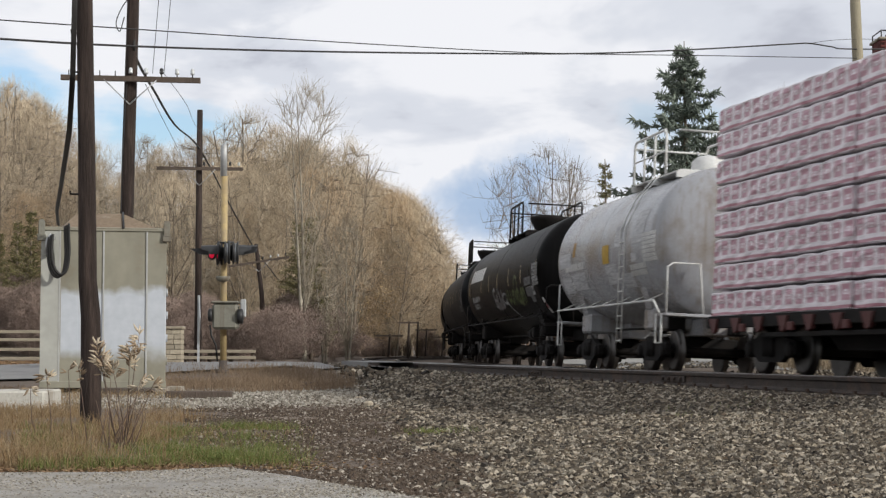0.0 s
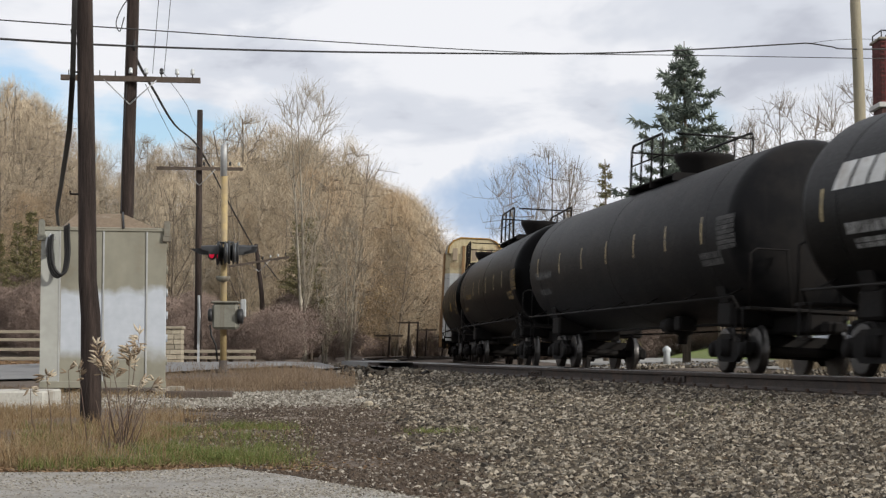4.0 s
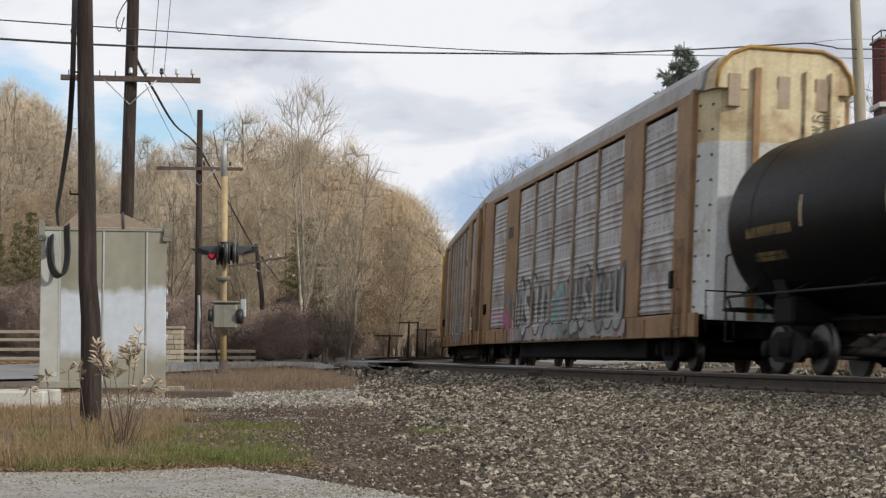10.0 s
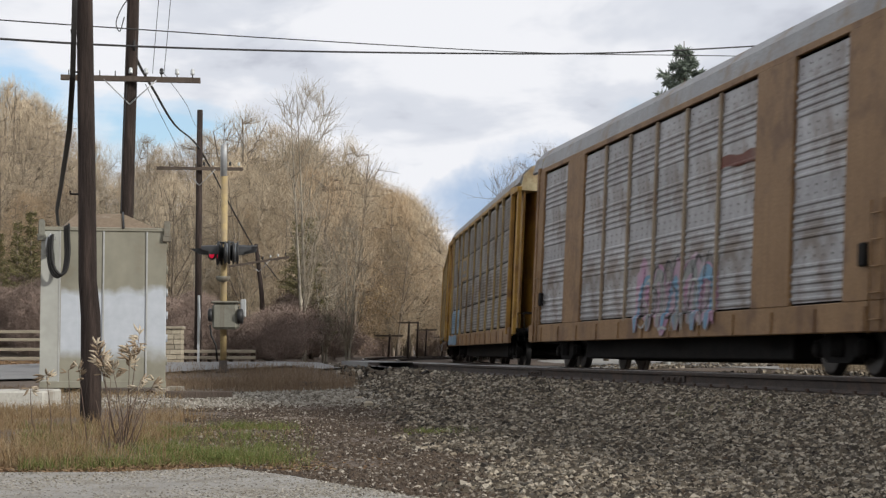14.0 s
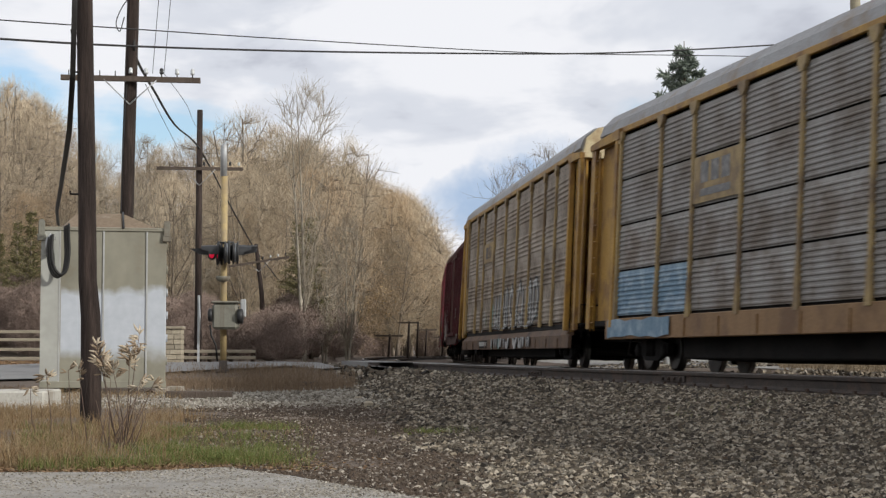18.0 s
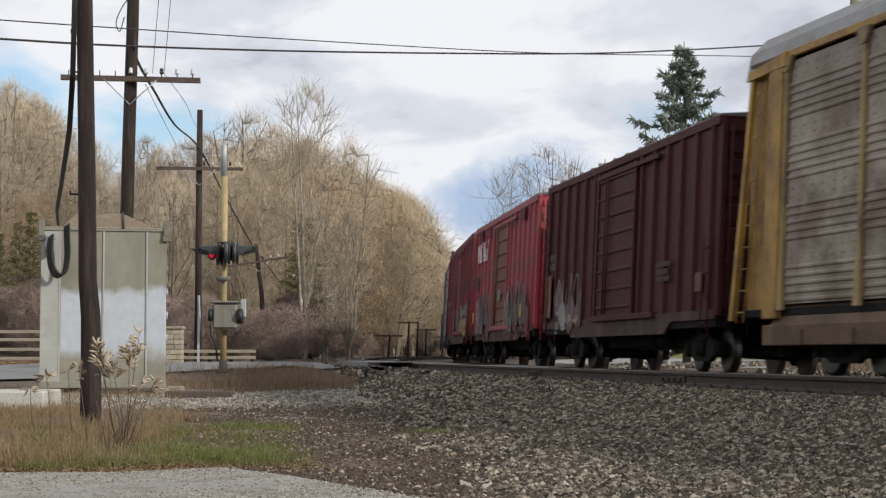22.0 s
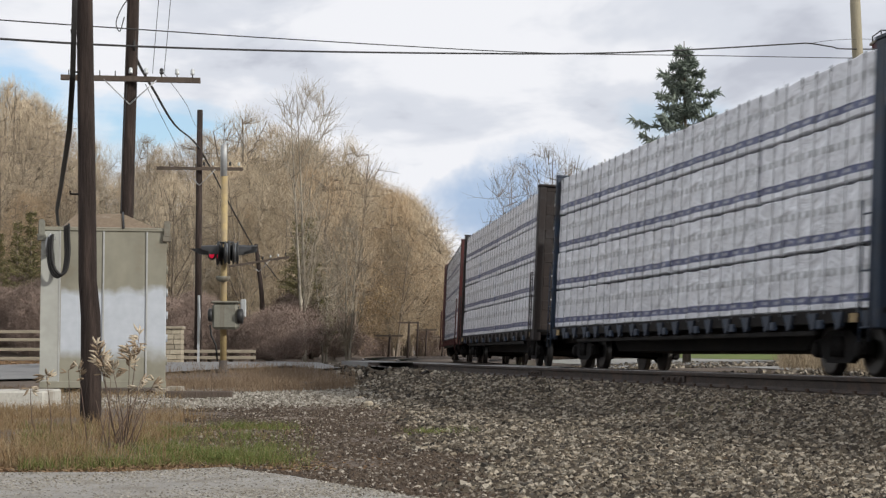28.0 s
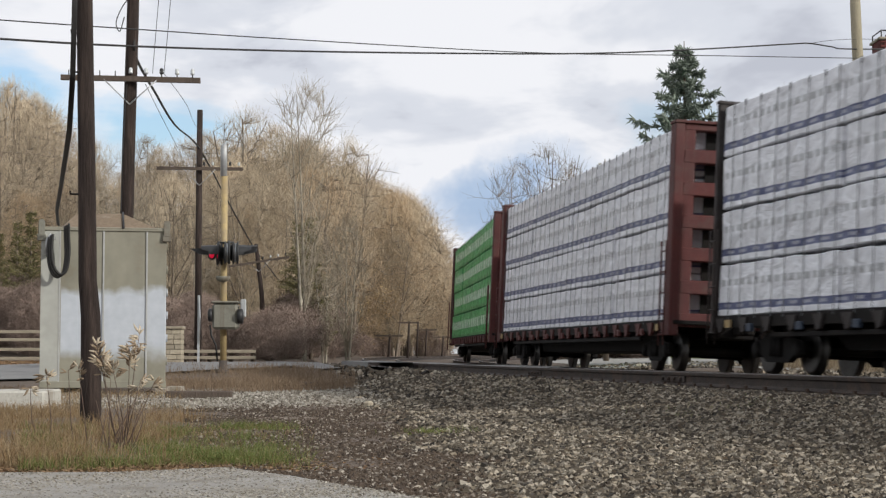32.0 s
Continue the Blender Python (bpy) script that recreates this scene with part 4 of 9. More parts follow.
# ---- closed car carriers ----
def ribbed(x0, x1, z0, z1, y, ribs, depth=0.035, flat=0.22):
    """A pressed sheet: round horizontal ribs, with a plain strip above them."""
    m = Mesh()
    zs = []
    zr = z1 - (z1 - z0) * flat
    zs.append((z0, 0.0))
    p = (zr - z0) / ribs
    for k in range(ribs):
        a = z0 + p * k
        zs += [(a + 0.18 * p, 0.0), (a + 0.38 * p, depth), (a + 0.62 * p, depth), (a + 0.82 * p, 0.0)]
    zs += [(zr, 0.0), (z1, 0.0)]
    s = -1 if y < 0 else 1
    vs, fs = [], []
    for z, d in zs:
        vs += [(x0, y + s * d, z), (x1, y + s * d, z)]
    n = len(zs)
    fs = [(2 * k, 2 * k + 1, 2 * k + 3, 2 * k + 2) for k in range(n - 1)]
    b = len(vs)
    vs += [(x0, y - s * 0.02, z0), (x1, y - s * 0.02, z0), (x0, y - s * 0.02, z1), (x1, y - s * 0.02, z1)]
    fs += [(b, b + 1, b + 3, b + 2), (0, 1, b + 1, b), (2 * n - 2, 2 * n - 1, b + 3, b + 2)]
    return m.add(vs, fs)


def car_carrier(name, label, front, rear, paint, sheet, cols, rows_z, sill_mat, end_inset, style, seed, blue_sheet=None, post_paint=None, sill_z=(0.64, 1.10)):
    car, half = new_car(name, label, "rail car", front, rear, 3.6)
    rng = random.Random(seed)
    running_gear(car, half, 3.6)
    W = 1.50
    eave, crown = 5.36, 6.02
    sx0, sx1 = -half + end_inset[0], half - end_inset[1]      # the closed side's ends
    # floor and side sills
    fl = Mesh().box(-half + 0.4, half - 0.4, -W + 0.05, W - 0.05, 0.95, 1.08, 0.01)
    fl.box(-half + 0.1, half - 0.1, -0.3, 0.3, 0.70, 1.0, 0.02)
    part("floor_frame", fl, M_STEEL, car)
    part("belly_frame", Mesh().box(-half + 5.6, half - 5.6, -1.05, 1.05, 0.24, 0.94, 0.03), M_STEEL, car)
    for sy in (-1, 1):
        s = Mesh().box(sx0 - 0.6, sx1 + 0.6, sy * (W - 0.06), sy * (W + 0.03), sill_z[0], min(sill_z[1], 1.10), 0.015)
        if sill_z[1] < 1.0:      # the wall leans in to the sill
            s.extrude([(sy * (W + 0.03), sill_z[1] - 0.01), (sy * (W - 0.10), 1.02), (sy * (W - 0.03), 1.10), (sy * (W - 0.18), 1.10), (sy * (W - 0.18), sill_z[1])], "x", sx0 - 0.3, sx1 + 0.3)
        for k in range(12):
            x = sx0 + (sx1 - sx0) * (k + 0.5) / 12
            s.box(x - 0.06, x + 0.06, sy * (W + 0.03), sy * (W + 0.06), sill_z[0] + 0.02, sill_z[1] - 0.08)
        part("side_sill", s, sill_mat, car)
        for k in range(3):
            x = sx0 + (sx1 - sx0) * (0.25 + 0.25 * k)
            part("brace", Mesh().extrude([(x - 0.7, 0.64), (x + 0.7, 0.64), (x + 0.4, 0.40), (x - 0.4, 0.40)], "y", sy * (W - 0.5) - 0.05, sy * (W - 0.5) + 0.05), M_STEEL, car)
    # curved roof
    rise = 0.12 if style == "solid" else 0.0
    crown += rise
    prof = [(-W, eave), (-W + 0.08, eave + 0.24 + rise), (-W + 0.32, eave + 0.50 + rise), (-0.75, crown - 0.05), (0, crown), (0.75, crown - 0.05), (W - 0.32, eave + 0.50 + rise), (W - 0.08, eave + 0.24 + rise), (W, eave),
            (W - 0.05, eave - 0.04), (0, crown - 0.1), (-W + 0.05, eave - 0.04)]
    roof = Mesh().extrude(prof, "x", -half + (0.55 if style == "post" else 0.5), half - (0.55 if style == "post" else 0.5))
    rf = part("roof", roof, M_ROOF, car, "grey sheet roof")
    sm = Mesh()
    for k in range(12):
        x = sx0 + (sx1 - sx0) * k / 11
        sm.extrude([(a * 1.001, b + 0.002) for a, b in prof], "x", x - 0.012, x + 0.012)
    part("roof_seam", sm, M_ROOF, rf)
    # eave rail
    for sy in (-1, 1):
        part("eave_rail", Mesh().box(sx0 - 0.1, sx1 + 0.1, sy * (W - 0.06), sy * (W + 0.02), 5.24, 5.37, 0.01), paint, car)
    # side: posts and sheets
    share = {}
    L = sx1 - sx0
    for sy in (-1, 1):
        x = sx0
        for kind, w in cols:
            x1 = x + w * L
            if kind == "solid":
                part("side_panel", Mesh().box(x, x1, sy * (W - 0.05), sy * (W + 0.035), 1.10, 5.24, 0.01), paint, car, "plain painted steel panel")
            elif kind == "post":
                pst = Mesh().box(x, x1, sy * (W - 0.03), sy * (W + 0.045), 1.04, 5.2, 0.012)
                if style == "post":
                    pst.extrude([(x - 0.14, 5.26), (x1 + 0.14, 5.26), (x1 + 0.10, 5.12), (x1, 5.0), (x, 5.0), (x - 0.10, 5.12)], "y", sy * (W - 0.01), sy * (W + 0.065))
                    pst.extrude([(x - 0.05, 1.04), (x1 + 0.05, 1.04), (x1, 1.75), (x, 1.75)], "y", sy * (W - 0.01), sy * (W + 0.055))
                part("post", pst, post_paint or paint, car)
            else:
                for r in range(len(rows_z) - 1):
                    z0, z1 = rows_z[r], rows_z[r + 1]
                    blue = blue_sheet if (blue_sheet and r == 0 and sy < 0 and x - sx0 < 0.17 * L) else sheet
                    key = (round(w, 4), r, sy, blue.name)
                    if key not in share:
                        share[key] = ribbed(-w * L / 2, w * L / 2, z0 + (0.022 if seed == 3 else 0.0), z1 - (0.022 if seed == 3 else 0.0), sy * (W - 0.03), 9 if seed == 3 else 5, 0.022 if seed == 3 else 0.021, 0.07 if seed == 3 else 0.34).data("side_sheet", blue)
                    ob = part("side_sheet", share[key], None, car, m=pose((x + x1) / 2, 0, 0))
                    if sy < 0 and seed != 3:
                        hk = ("holes", round(w, 4), r)
                        if hk not in share:
                            hm = Mesh()
                            nh = max(2, int(w * L / 0.36))
                            for j in range(nh):
                                hx = -w * L / 2 + w * L * (j + 0.5) / nh
                                for zz in (z1 - 0.13, z1 - 0.27):
                                    hm.box(hx - 0.018, hx + 0.018, -W + 0.022, -W + 0.033, zz - 0.017, zz + 0.017)
                            share[hk] = hm.data("vent_hole", M_HOLE)
                        part("vent_hole", share[hk], None, ob)
            x = x1
        # added near-black sheet: gaps between the sheets show it as the shaded inside
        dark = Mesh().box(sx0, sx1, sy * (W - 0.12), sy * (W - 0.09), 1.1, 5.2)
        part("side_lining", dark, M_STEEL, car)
    # ends
    for sx in (1, -1):
        xe = sx * half
        xs = sx1 if sx > 0 else sx0
        if style == "solid":
            # doors with slanted corners, boxed posts and a cream top
            ch = 0.30 if (sx > 0 and seed == 1) else 0.62
            plan = [(xs, -W), (xe - sx * 0.15, -W + ch), (xe, -0.6), (xe, 0.6), (xe - sx * 0.15, W - ch), (xs, W), (xs - sx * 0.06, W - 0.1), (xs - sx * 0.06, -W + 0.1)]
            zt = 4.35 if (sx > 0 and seed == 1) else 4.95
            d = Mesh().extrude(plan, "z", 0.98, zt)
            part("end_door", d, M_ENDWHITE if (sx > 0 and seed == 1) else M_RACKY, car, "white folding end door" if (sx > 0 and seed == 1) else "worn yellow folding end door")
            if not (sx > 0 and seed == 1):
                q = [(xs + (xe - sx * 0.15 - xs) * f, -W + ch * f) for f in (0.10, 0.97)]
                part("door_leaf", Mesh().extrude([q[0], q[1], (q[1][0] + sx * 0.02, q[1][1] - 0.03), (q[0][0] + sx * 0.02, q[0][1] - 0.03)], "z", 1.05, 4.35), M_ENDGREY, car, "blue-grey door leaf")
            top = Mesh().extrude(plan, "z", zt, 5.36)
            part("end_door_top", top, M_CREAM, car, "cream upper end door")
            cap = Mesh()
            out = [(-W, 5.34), (-W + 0.05, 5.68), (-W + 0.30, 5.98), (-0.8, 6.13), (0.8, 6.13), (W - 0.30, 5.98), (W - 0.05, 5.68), (W, 5.34)]
            cap.extrude(out, "x", xs, xe - sx * 0.02)
            cap.v = [(vx, vy * ((0.88 if ch < 0.5 else 0.68) if abs(vx) > abs(xs) + 0.1 else 1.0), vz) for vx, vy, vz in cap.v]
            part("end_cap", cap, M_CREAM, car, "cream end cap")
            trim = Mesh().tube([(xe, y * (0.89 if ch < 0.5 else 0.69), z + 0.01) for y, z in out], 0.04, 6)
            part("end_trim", trim, M_RACKY if ch < 0.5 else M_CREAM, car, "worn edge trim")
            for y in (-0.55, 0.45, 0.95):
                part("door_post", Mesh().box(xe - sx * 0.0, xe + sx * 0.06, y - 0.07, y + 0.07, 1.0, 5.75, 0.01), M_CREAM if y > 0 else M_RACK, car)
            for y in ((-0.98, -0.02, 0.72) if seed == 1 and sx > 0 else ()):
                part("door_panel", Mesh().box(xe - sx * 0.14, xe + sx * 0.006, y - 0.12, y + 0.12, 5.0 if y else 4.3, 5.62, 0.004), M_THINPOST, car, "grey-tan door inset")
            for sy in (-1, 1):
                part("corner_post", Mesh().box(xs - 0.1, xs + 0.1, sy * (W - 0.06), sy * (W + 0.07), 0.66, 5.4, 0.015), M_RACK, car, "rusty brown corner post")
            rv = Mesh()
            for k in range(9):
                for yy in (0.25, 0.75):
                    px, py = xs + (xe - sx * 0.15 - xs) * yy, -W + ch * yy
                    rv.box(px - 0.02, px + 0.02, py - 0.03, py, 1.2 + k * 0.48, 1.24 + k * 0.48)
            part("rivet", rv, M_STEEL, car)
            lx = xs - sx * 0.45
            part("side_ladder", ladder(lx, -W - 0.09, 0.62, 2.55, 0.44), M_RACK, car, "brown grab ladder")
            part("brake_box", Mesh().box(lx - sx * 0.5 - 0.12, lx - sx * 0.5 + 0.12, -W - 0.12, -W - 0.03, 1.6, 1.95, 0.02), M_STEEL, car)
        else:
            # open portal: two ladder posts, a bent header and the set-back door
            for sy in (-1, 1):
                lean = 0.65 if (seed == 4 and sx < 0) else 0.0      # the rear frame of the last carrier slopes inwards
                part("end_post", Mesh().extrude([(xe - sx * (0.26 if lean else 0.42), 0.9), (xe - sx * 0.12, 0.9), (xe - sx * (0.12 + lean), 5.12), (xe - sx * ((0.26 if lean else 0.42) + lean), 5.12)], "y", sy * (W - 0.04), sy * (W + 0.05)), paint, car, "yellow ladder post")
                part("end_post", Mesh().box(xs + sx * 0.02, xs + sx * (0.55 if lean else 0.22), sy * (W - 0.05), sy * (W + 0.08), 0.9, 5.15, 0.015), paint, car, "yellow corner post")
                part("end_rib", Mesh().box(xs + sx * 0.25, xe - sx * 0.45, sy * (W - 0.20), sy * (W - 0.14), 1.0, 5.1, 0.01), paint, car, "end side sheet")
                hd = Mesh().extrude([(xs - sx * 0.1, 5.10), (xe - sx * (0.1 + lean), 5.06), (xe - sx * (0.08 + lean), 5.20), (xs - sx * 0.1, 5.34)], "y", sy * (W - 0.04), sy * (W + 0.09))
                part("end_header", hd, paint, car)
                lad = ladder(xe - sx * 0.56, sy * (W + 0.02), 0.85, 5.0, 0.3, 11)
                lad.v = [(vx - sx * lean * (vz - 0.9) / 4.2, vy, vz) for vx, vy, vz in lad.v]
                part("ladder", lad, paint, car, "yellow ladder")
            door = Mesh().extrude([(xs + sx * 0.2, -W + 0.28), (xe - sx * 0.5, -W + 0.55), (xe - sx * 0.25, -0.4), (xe - sx * 0.25, 0.4), (xe - sx * 0.5, W - 0.55), (xs + sx * 0.2, W - 0.28)], "z", 0.95, 5.2)
            # the last carrier's rear door gets the darker brown as painted recess shade
            part("end_door", door, M_SILLRECESS if seed == 4 and sx < 0 else paint, car, "rusty end door, the last rear one darkened as recess shade")
            cap = Mesh().extrude([(-W + 0.04, 5.12), (-W + 0.12, 5.6), (-W + 0.4, 5.86), (0, 6.0), (W - 0.4, 5.86), (W - 0.12, 5.6), (W - 0.04, 5.12)], "x", xs + sx * 0.3, xe - sx * 0.35)
            part("end_cap", cap, M_CREAM if seed != 4 or sx > 0 else M_GALV, car, "worn end cap")
            fw = Mesh().box(xe - sx * 0.28, xe - sx * 0.2, -0.5, 0.5, 3.4, 3.7)
            part("door_slot", fw, M_STEEL, car)
            part("platform", Mesh().box(xe - sx * 0.5, xe + sx * 0.05, -W + 0.1, W - 0.1, 0.98, 1.05, 0.01), M_STEEL, car)
        part("hand_rail", Mesh().tube([(xe + sx * 0.1, -W + 0.1, 0.7), (xe + sx * 0.15, -W + 0.05, 1.5), (xe + sx * 0.15, -0.4, 1.5)], 0.018, 6), M_STEEL, car)
    return car, half, sx0, sx1


A_COLS = [("solid", 1.78), ("sheet", 2.57), ("solid", 2.0)] + [c for k in range(5) for c in (("sheet", 2.52), ("post", 0.10))][:-1] + [("solid", 1.7), ("sheet", 2.6), ("solid", 1.1)]
B_COLS = [("solid", 0.028), ("sheet", 0.115), ("solid", 0.075)] + [c for k in range(6) for c in (("sheet", 0.086), ("post", 0.004))][:-1] + [("solid", 0.078), ("sheet", 0.098), ("solid", 0.0785)]


def posted(posts, w=0.12):
    """Columns from the posts' places along the car: sheets with a post at each."""
    cols = [("post", w)]
    for a, b in zip(posts[:-1], posts[1:]):
        cols += [("sheet", b - a - w), ("post", w)]
    return cols


def fit_cols(cols):
    t = sum(w for _, w in cols)
    return [(k, w / t) for k, w in cols]


C_POSTS = (2.3, 5.1, 7.1, 9.7, 12.4, 15.1, 17.7, 20.25, 22.2, 24.73)
D_POSTS = (2.2, 4.95, 6.8, 9.45, 12.1, 14.7, 17.3, 19.8, 21.65, 23.75)
ROWS4 = [1.14, 2.15, 3.16, 4.17, 5.18]

A_CAR, A_H, A0, A1 = car_carrier("car_carrier", "tan-brown closed rail car carrier with grey ribbed sheets and graffiti", 81.6, 54.8, M_RACK, M_GALV, fit_cols(A_COLS), ROWS4, M_RACK, (0.65, 0.85), "solid", 1, post_paint=M_THINPOST)
B_CAR, B_H, B0, B1 = car_carrier("car_carrier", "weathered tan closed rail car carrier with grey ribbed sheets", 54.0, 28.7, M_RACK, M_GALV, fit_cols(B_COLS), ROWS4, M_RACK, (1.55, 0.6), "solid", 2, post_paint=M_THINPOST)
C_CAR, C_H, C0, C1 = car_carrier("car_carrier", "yellow-posted rail car carrier with grimy ribbed sheets and blue paint", 27.5, 0.75, M_RACKY, M_GALVC, fit_cols(posted(C_POSTS)), ROWS4, M_RACK, (2.24, 1.96), "post", 3, post_paint=M_RACKT, blue_sheet=M_BLUESHEET)
D_CAR, D_H, D0, D1 = car_carrier("car_carrier", "yellow-posted rail car carrier with brown-grimed sheets and white graffiti", -0.1, -25.5, M_RACKY, M_GALVB, fit_cols(posted(D_POSTS)), ROWS4, M_SILLRECESS, (2.14, 1.59), "post", 4, sill_z=(0.46, 0.80), post_paint=M_RACKT)

# painted marks on the carriers
A_FACE = sheet_face(((A0, A0 + 1.78), (A0 + 4.35, A0 + 6.35), (A0 + 19.35, A0 + 21.05), (A1 - 1.1, A1 + 0.1)))
B_FACE = sheet_face(((B0, B0 + 0.75), (B0 + 3.7, B0 + 5.8), (B0 + 17.2, B0 + 19.3), (B1 - 1.9, B1 + 0.1)))
C_FACE = sheet_face(ribs=9, depth=0.022, flat=0.07)
D_FACE = sheet_face(sill=-1.568)


def over(face, d):
    return lambda x, z: face(x, z) - d


part("graffiti", patch(19, A0 + 5.9, A0 + 20.6, 0.68, 1.12, over(A_FACE, 0.004), 0.3), M_SPRAYM, A_CAR, "dull purple paint on the sill")
part("graffiti", patch(18, A0 + 5.9, A0 + 11.8, 1.12, 2.35, over(A_FACE, 0.004), 0.35), M_SPRAYD, A_CAR, "dark grey sprayed ground")
part("graffiti", patch(17, A0 + 11.6, A0 + 14.0, 1.12, 2.0, over(A_FACE, 0.004), 0.35), M_SPRAYM, A_CAR, "dull purple sprayed ground")
part("graffiti", patch(16, A0 + 13.8, A0 + 20.4, 1.12, 2.4, over(A_FACE, 0.004), 0.3), M_SPRAYD, A_CAR, "dark grey sprayed ground")
part("graffiti", patch(15, A0 + 1.85, A0 + 4.0, 1.12, 1.75, over(A_FACE, 0.004), 0.5), M_SPRAYPL, A_CAR, "faded pink sprayed haze")
tag_row(A_CAR, 21, A0 + 6.0, A0 + 11.6, 1.0, 2.35, -0.012, 6, 0.30, (M_SPRAYW, M_SPRAYC), M_SPRAYK, 0.04, follow=A_FACE)
tag_row(A_CAR, 24, A0 + 13.9, A0 + 20.3, 0.95, 2.35, -0.012, 7, 0.27, (M_TEALD, M_SPRAYC, M_SPRAYGR, M_SPRAYC), M_SPRAYK, 0.04, follow=A_FACE)
GR = random.Random(22)
x = A0 + 5.9
for k in range(13):
    w = GR.uniform(0.5, 1.5)
    mt, lab = ((M_SPRAYC, "cream"), (M_SPRAYM, "dull purple"), (M_SPRAYGR, "grey-green"), (M_SPRAYD, "dark grey"), (M_TEALD, "dull teal"))[GR.randrange(5)]
    part("graffiti", patch(220 + k, x, x + w, 0.68, 1.10, over(A_FACE, 0.008), 0.2), mt, A_CAR, lab + " sprayed block on the sill")
    x += w * 1.05
part("graffiti", wall_strokes(23, A0 + 11.8, A0 + 13.6, 1.1, 2.0, -0.016, 2, 0.22, 0.05, A_FACE), M_TEAL, A_CAR, "teal sprayed strokes")
part("graffiti", wall_strokes(25, A0 + 13.9, A0 + 20.2, 1.1, 2.3, -0.024, 9, 0.045, 0.05, A_FACE), M_SPRAYW, A_CAR, "thin white sprayed lines")
part("graffiti", patch(83, A0 + 4.5, A0 + 5.8, 0.70, 1.75, over(A_FACE, 0.006), 0.6), M_SPRAYP, A_CAR, "dull magenta sprayed patch")
part("graffiti", patch(84, A0 + 4.6, A0 + 5.8, 1.5, 2.25, over(A_FACE, 0.010), 0.7), M_TEALD, A_CAR, "faded teal sprayed patch")
part("graffiti", sprayed([([Vector((A0 + 4.55 + 0.25 * j, 1.55 + 0.95 * math.sin(math.pi * j / 4))) for j in range(5)], 1.0)], 0.07, -0.016, follow=A_FACE), M_SPRAYC, A_CAR, "pale sprayed arc")
part("graffiti", patch(40, B0 + 9.9, B0 + 15.4, 0.68, 2.4, over(B_FACE, 0.004), 0.45), M_SPRAYPL, B_CAR, "faint pink sprayed haze")
tag_row(B_CAR, 43, B0 + 10.0, B0 + 15.0, 0.72, 2.0, -0.012, 5, 0.22, (M_SPRAYB, M_SPRAYC), M_SPRAYPL, 0.2, "light blue sprayed forms", B_FACE)
part("graffiti", wall_strokes(44, B0 + 10.3, B0 + 15.0, 1.0, 2.3, -0.024, 7, 0.045, 0.2, B_FACE), M_SPRAYK, B_CAR, "thin dark sprayed lines")
part("graffiti", wall_strokes(45, B0 + 10.3, B0 + 15.0, 0.8, 1.9, -0.026, 6, 0.06, 0.2, B_FACE), M_SPRAYW, B_CAR, "thin white sprayed lines")
part("red_patch", patch(46, B0 + 15.3, B0 + 17.2, 3.68, 4.02, over(B_FACE, 0.006), 0.3, 0.05), M_BOXDOOR, B_CAR, "smeared red paint")
for k in range(3):
    part("emblem", Mesh().box(A0 + 4.85 + 0.34 * k, A0 + 5.1 + 0.34 * k, -1.545, -1.539, 3.85, 4.2), M_DIMMARK, A_CAR, "dark emblem shape")
part("emblem_plate", Mesh().box(-C_H + 7.18, -C_H + 9.62, -1.525, -1.515, 3.22, 4.12), M_RACKT, C_CAR, "yellow emblem plate")
for k in range(3):
    x = -C_H + 7.6 + 0.56 * k
    part("emblem", Mesh().box(x, x + 0.42, -1.532, -1.526, 3.60, 4.0).box(x + 0.1, x + 0.3, -1.536, -1.532, 3.70, 3.9), M_SPRAYG, C_CAR, "dark emblem shape")
part("emblem_base", Mesh().box(-C_H + 7.6, -C_H + 9.2, -1.532, -1.526, 3.34, 3.48), M_SPRAYG, C_CAR, "dark line of marks")
part("graffiti", patch(51, C0 - 0.3, C0 + 3.9, 0.66, 1.09, over(C_FACE, 0.003), 0.15), M_BLUESHEET, C_CAR, "light blue sprayed block")

part("emblem_plate", Mesh().box(-D_H + 6.9, -D_H + 9.35, -1.525, -1.515, 3.42, 4.08), M_RACKT, D_CAR, "yellow emblem plate")
x = -D_H + 7.5
part("emblem", Mesh().box(x, x + 0.5, -1.532, -1.526, 3.55, 3.95).box(x + 0.16, x + 0.5, -1.536, -1.532, 3.66, 3.84), M_SPRAYD, D_CAR, "dark emblem shape")
part("emblem", Mesh().box(x + 0.75, x + 0.86, -1.532, -1.526, 3.55, 3.95).box(x + 1.15, x + 1.26, -1.532, -1.526, 3.55, 3.95), M_SPRAYD, D_CAR, "dark emblem shape")
